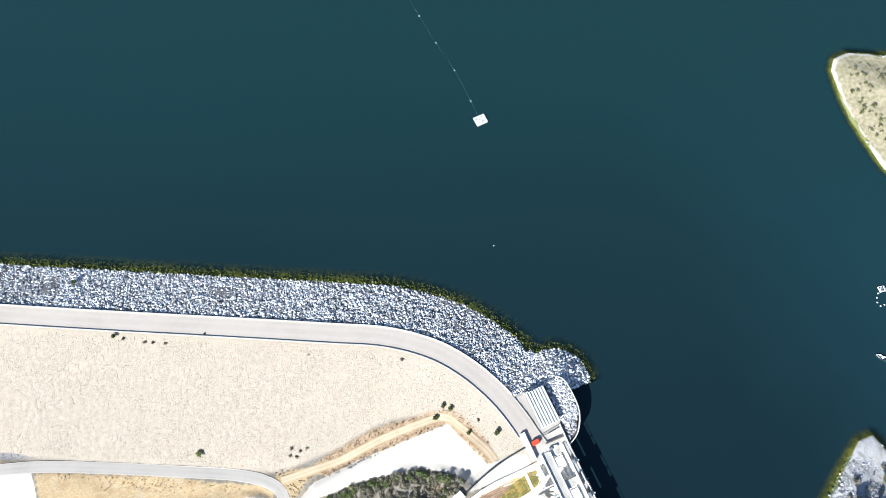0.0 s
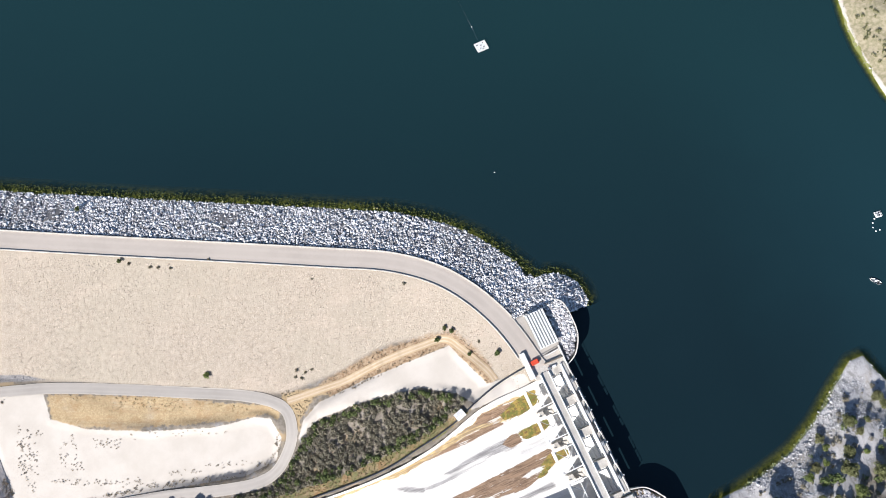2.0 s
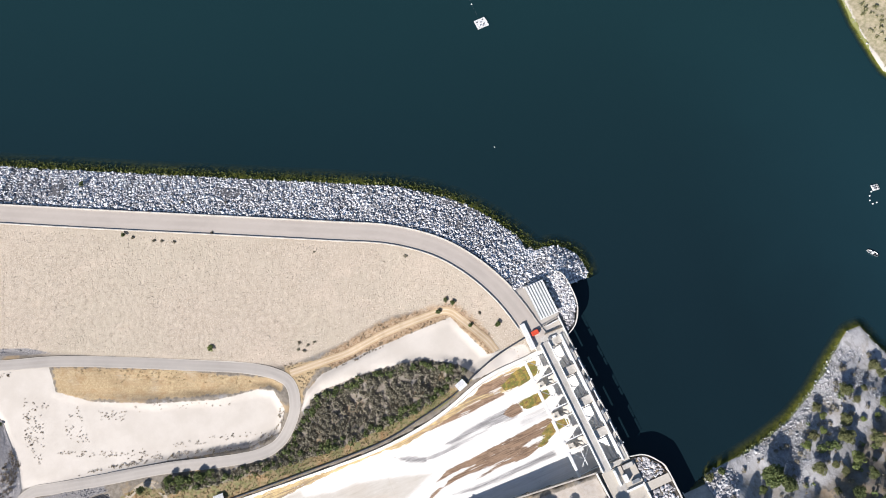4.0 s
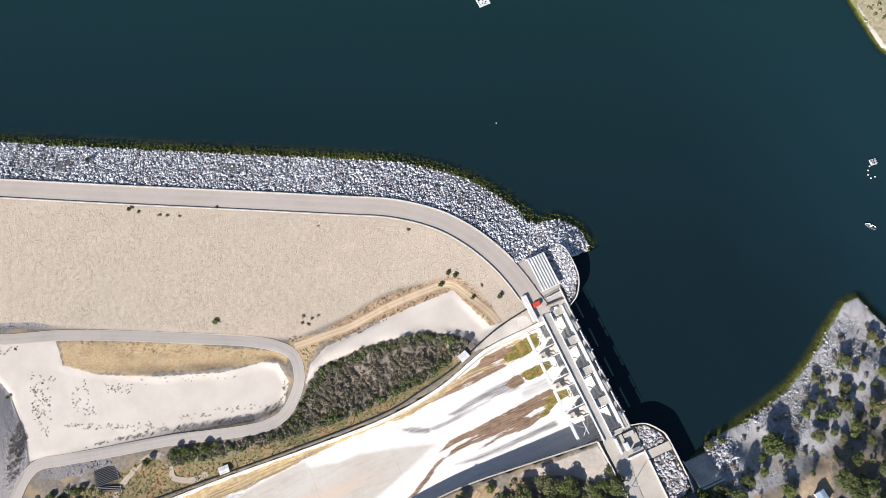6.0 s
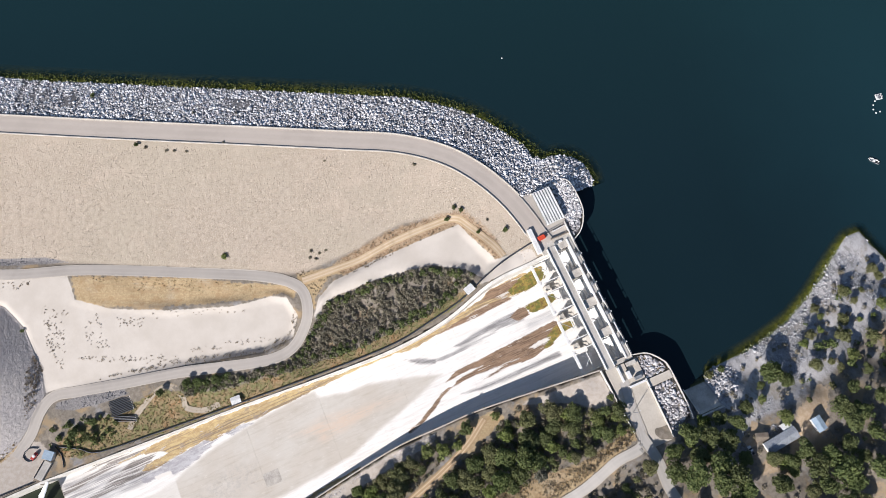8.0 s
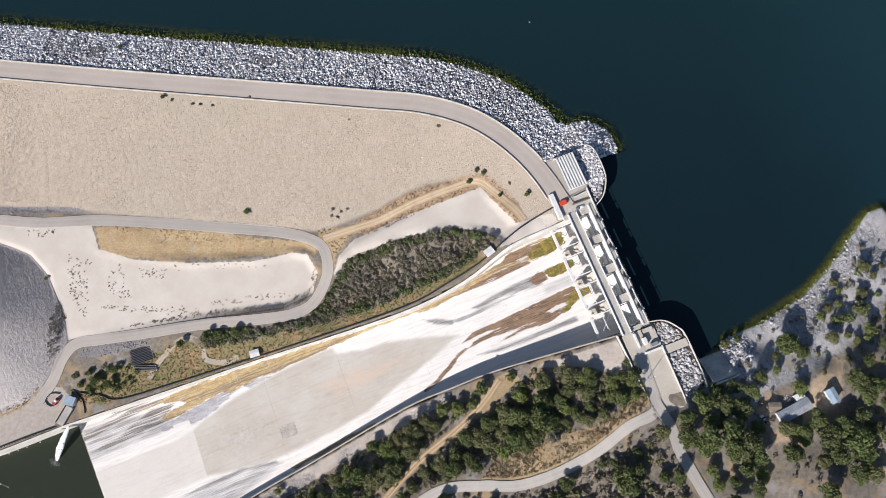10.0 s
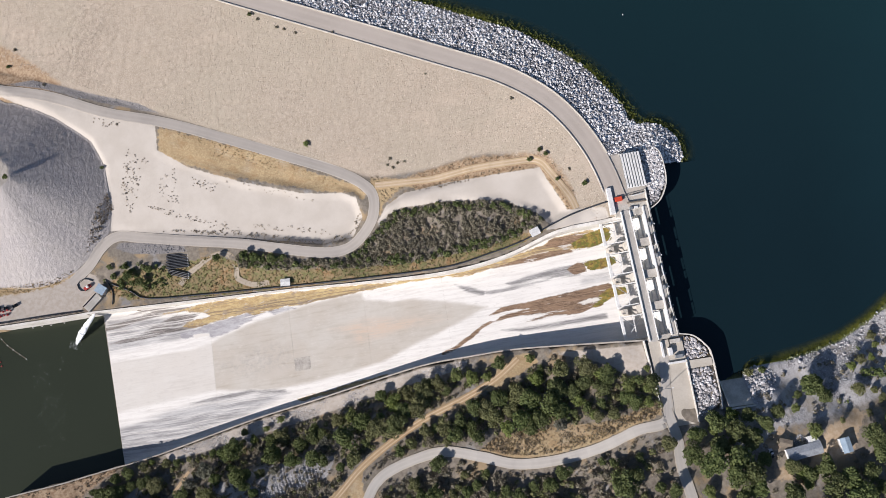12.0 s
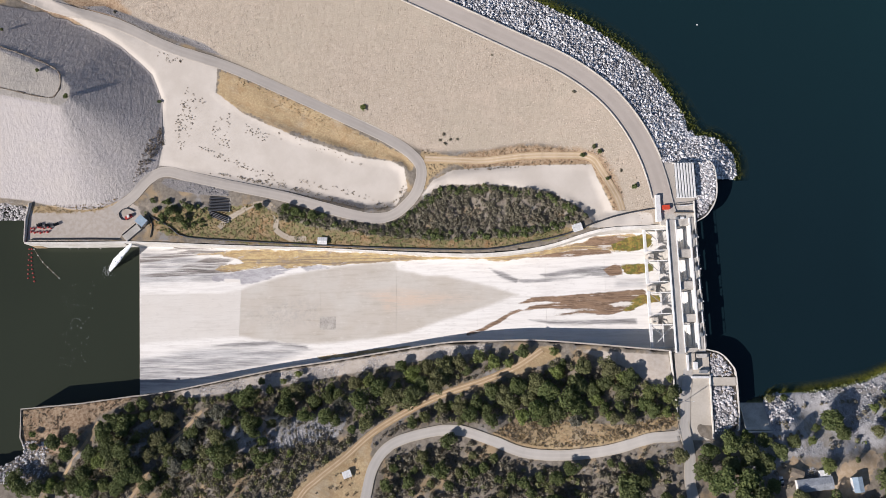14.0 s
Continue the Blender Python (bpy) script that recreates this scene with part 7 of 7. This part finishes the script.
def hut(name, x, y, turn, l, w, h, wall_mat, roof_mat, label, pitch=0.35, category="hut"):
    """A small gabled building with ribbed roof, door and windows."""
    ob = thing(name, pose(x, y, ground_at(x, y), 0, 0, turn), label, category)
    part("walls", box(-l / 2, -w / 2, -1.5, l / 2, w / 2, h, 0.03), wall_mat, ob)
    rise = w / 2 * pitch
    for s in (-1, 1):
        bm = bmesh.new()
        o = 0.5
        a = [bm.verts.new(v) for v in ((-l / 2 - o, 0, h + rise), (l / 2 + o, 0, h + rise), (l / 2 + o, s * (w / 2 + o), h - o * pitch), (-l / 2 - o, s * (w / 2 + o), h - o * pitch))]
        f = bm.faces.new(a if s > 0 else a[::-1])
        g = bmesh.ops.extrude_face_region(bm, geom=[f])
        for v in g["geom"]:
            if isinstance(v, bmesh.types.BMVert):
                v.co.z += 0.14
        slope = part("roof_slope", bm, roof_mat, ob)
        for k in range(int(l / 1.2)):
            x0 = -l / 2 + 0.4 + k * 1.2
            part("roof_seam", beam((x0, 0, h + rise + 0.18), (x0, s * (w / 2 + o), h - o * pitch + 0.18), 0.09, 0.09), roof_mat, slope)
    for s in (-1, 1):
        gb = bmesh.new()
        t = [gb.verts.new((s * l / 2, yy, zz)) for yy, zz in ((-w / 2, h), (w / 2, h), (0, h + rise))]
        u = [gb.verts.new((s * (l / 2 - 0.15), v.co.y, v.co.z)) for v in t]
        gb.faces.new(t)
        gb.faces.new(u[::-1])
        for i in range(3):
            j = (i + 1) % 3
            gb.faces.new((t[i], t[j], u[j], u[i]))
        part("gable", gb, wall_mat, ob)
    part("door", box(-0.5, -w / 2 - 0.06, 0, 0.5, -w / 2, 2.05), M_TIMBER, ob)
    if l > 6:
        for x0 in (-l / 3, l / 3):
            win = part("window", box(x0 - 0.7, -w / 2 - 0.05, 1.0, x0 + 0.7, -w / 2, 2.1), M_WHITE, ob)
            part("pane", box(x0 - 0.6, -w / 2 - 0.08, 1.1, x0 + 0.6, -w / 2 - 0.05, 2.0), M_GLASS, win)
    return ob


hut("house", 64.5, -141.5, 6, 17, 5.2, 2.8, M_WHITE, M_METALROOF, "long low house with a worn galvanised roof", 0.25, "house")
hut("annex", 70, -136.5, 6, 4.2, 2.8, 2.3, M_WHITE, M_WHITE, "small white annex beside the long house", 0.1, "shed")
hut("barn", 84.5, -141.3, 96, 6.4, 4.0, 3.0, M_WHITE, M_BLUEROOF, "shed with a pale blue metal roof on bare dirt", 0.22, "shed")
hut("shed", 56.5, -136.5, -20, 5.5, 3.2, 2.2, M_TIMBER, M_TIMBER, "weathered timber lean-to shed beside the yard", 0.2, "shed")
hut("valve_house", -46, -9, 18, 4.4, 3.2, 2.2, M_WHITE, M_WHITE, "small white valve house beside the black pipeline", 0.15)
hut("valve_house", -190, -11, -3, 4.6, 3.2, 2.2, M_WHITE, M_WHITE, "small white valve house beside the chute wall", 0.15)
hut("pump_hut", -170, -140, 20, 3.6, 2.8, 1.8, M_WHITE, M_WHITE, "small white tank hut in a straw clearing", 0.1)


def car(name, x, y, turn, paint, label, pickup=False):
    ob = thing(name, pose(x, y, ground_at(x, y), 0, 0, turn), label, "car", "parked cars")
    body = part("body", box(-2.4, -0.9, 0.35, 2.4, 0.9, 0.95, 0.14), paint, ob)
    part("bonnet", box(1.1, -0.82, 0.9, 2.3, 0.82, 1.02, 0.05), paint, body)
    x0 = -0.6 if pickup else -1.9
    bm = bmesh.new()
    lo = [bm.verts.new(v) for v in ((x0 - 0.2, -0.82, 0.95), (1.2, -0.82, 0.95), (1.2, 0.82, 0.95), (x0 - 0.2, 0.82, 0.95))]
    hi = [bm.verts.new(v) for v in ((x0 + 0.2, -0.66, 1.55), (0.5, -0.66, 1.55), (0.5, 0.66, 1.55), (x0 + 0.2, 0.66, 1.55))]
    for i in range(4):
        j = (i + 1) % 4
        bm.faces.new((lo[i], lo[j], hi[j], hi[i]))
    bm.faces.new(hi)
    part("windows", bm, M_GLASS, ob, "dark glazing")
    part("roof", box(x0 + 0.2, -0.66, 1.55, 0.5, 0.66, 1.62, 0.03), paint, ob)
    if pickup:
        part("load_bed", box(-2.3, -0.75, 0.96, -0.9, 0.75, 1.0), M_DARK, ob)
    for wx_ in (-1.5, 1.5):
        for wy_ in (-0.85, 0.85):
            wheel = part("wheel", rod((wx_, wy_ - 0.12, 0.35), (wx_, wy_ + 0.12, 0.35), 0.35, 14), M_TYRE, ob)
            part("rim", rod((wx_, wy_ * 1.1 - 0.06, 0.35), (wx_, wy_ * 1.1 + 0.06, 0.35), 0.2, 10), M_GREYSTEEL, wheel)
    for s in (-1, 1):
        part("headlight", box(2.38, s * 0.65 - 0.18, 0.65, 2.44, s * 0.65 + 0.18, 0.8), M_WHITE, ob)
        part("tail_light", box(-2.44, s * 0.7 - 0.12, 0.65, -2.38, s * 0.7 + 0.12, 0.85), M_BUOYRED, ob)
    return ob


car("pickup_truck", 49.3, -140.5, 98, M_CARWHITE, "white pickup truck parked on the dirt drive", True)
car("parked_car", 46.0, -142.8, 80, M_CARBLUE, "pale blue car parked in the shade of trees")

isle_rocks = scatter(3000, 255, 330, 20, 150, lambda x, y, z: np.abs(away(island_edge, x, y) - 0.3) < 1.3, 45)
stone_field("island_rocks", isle_rocks, np.clip(sr.lognormal(-1.1, 0.4, len(isle_rocks)), 0.15, 0.8), M_SHORESTONE, "pale rocks along the island's waterline", 46)

# boulders last
boulder_fill("north_boulder_fill", [(16.5, 6), (24, 25.5), (27, 22), (27.6, 12), (26.2, 4.2), (21.4, -3.2), (16, -6.5)], 290, 51, "pale grey boulders filling the curved approach wall")
boulder_fill("south_boulder_fill", [(18.8, -94), (31.4, -94), (31.4, -113), (18.8, -119)], 295, 52, "pale grey boulders behind the approach wall")

boulder_fill("upper_boulder_fill", [(18.8, -89), (18.8, -76), (24.4, -78), (29.4, -83.4), (31.2, -89)], 150, 53, "pale grey boulders beside the bridge's end")
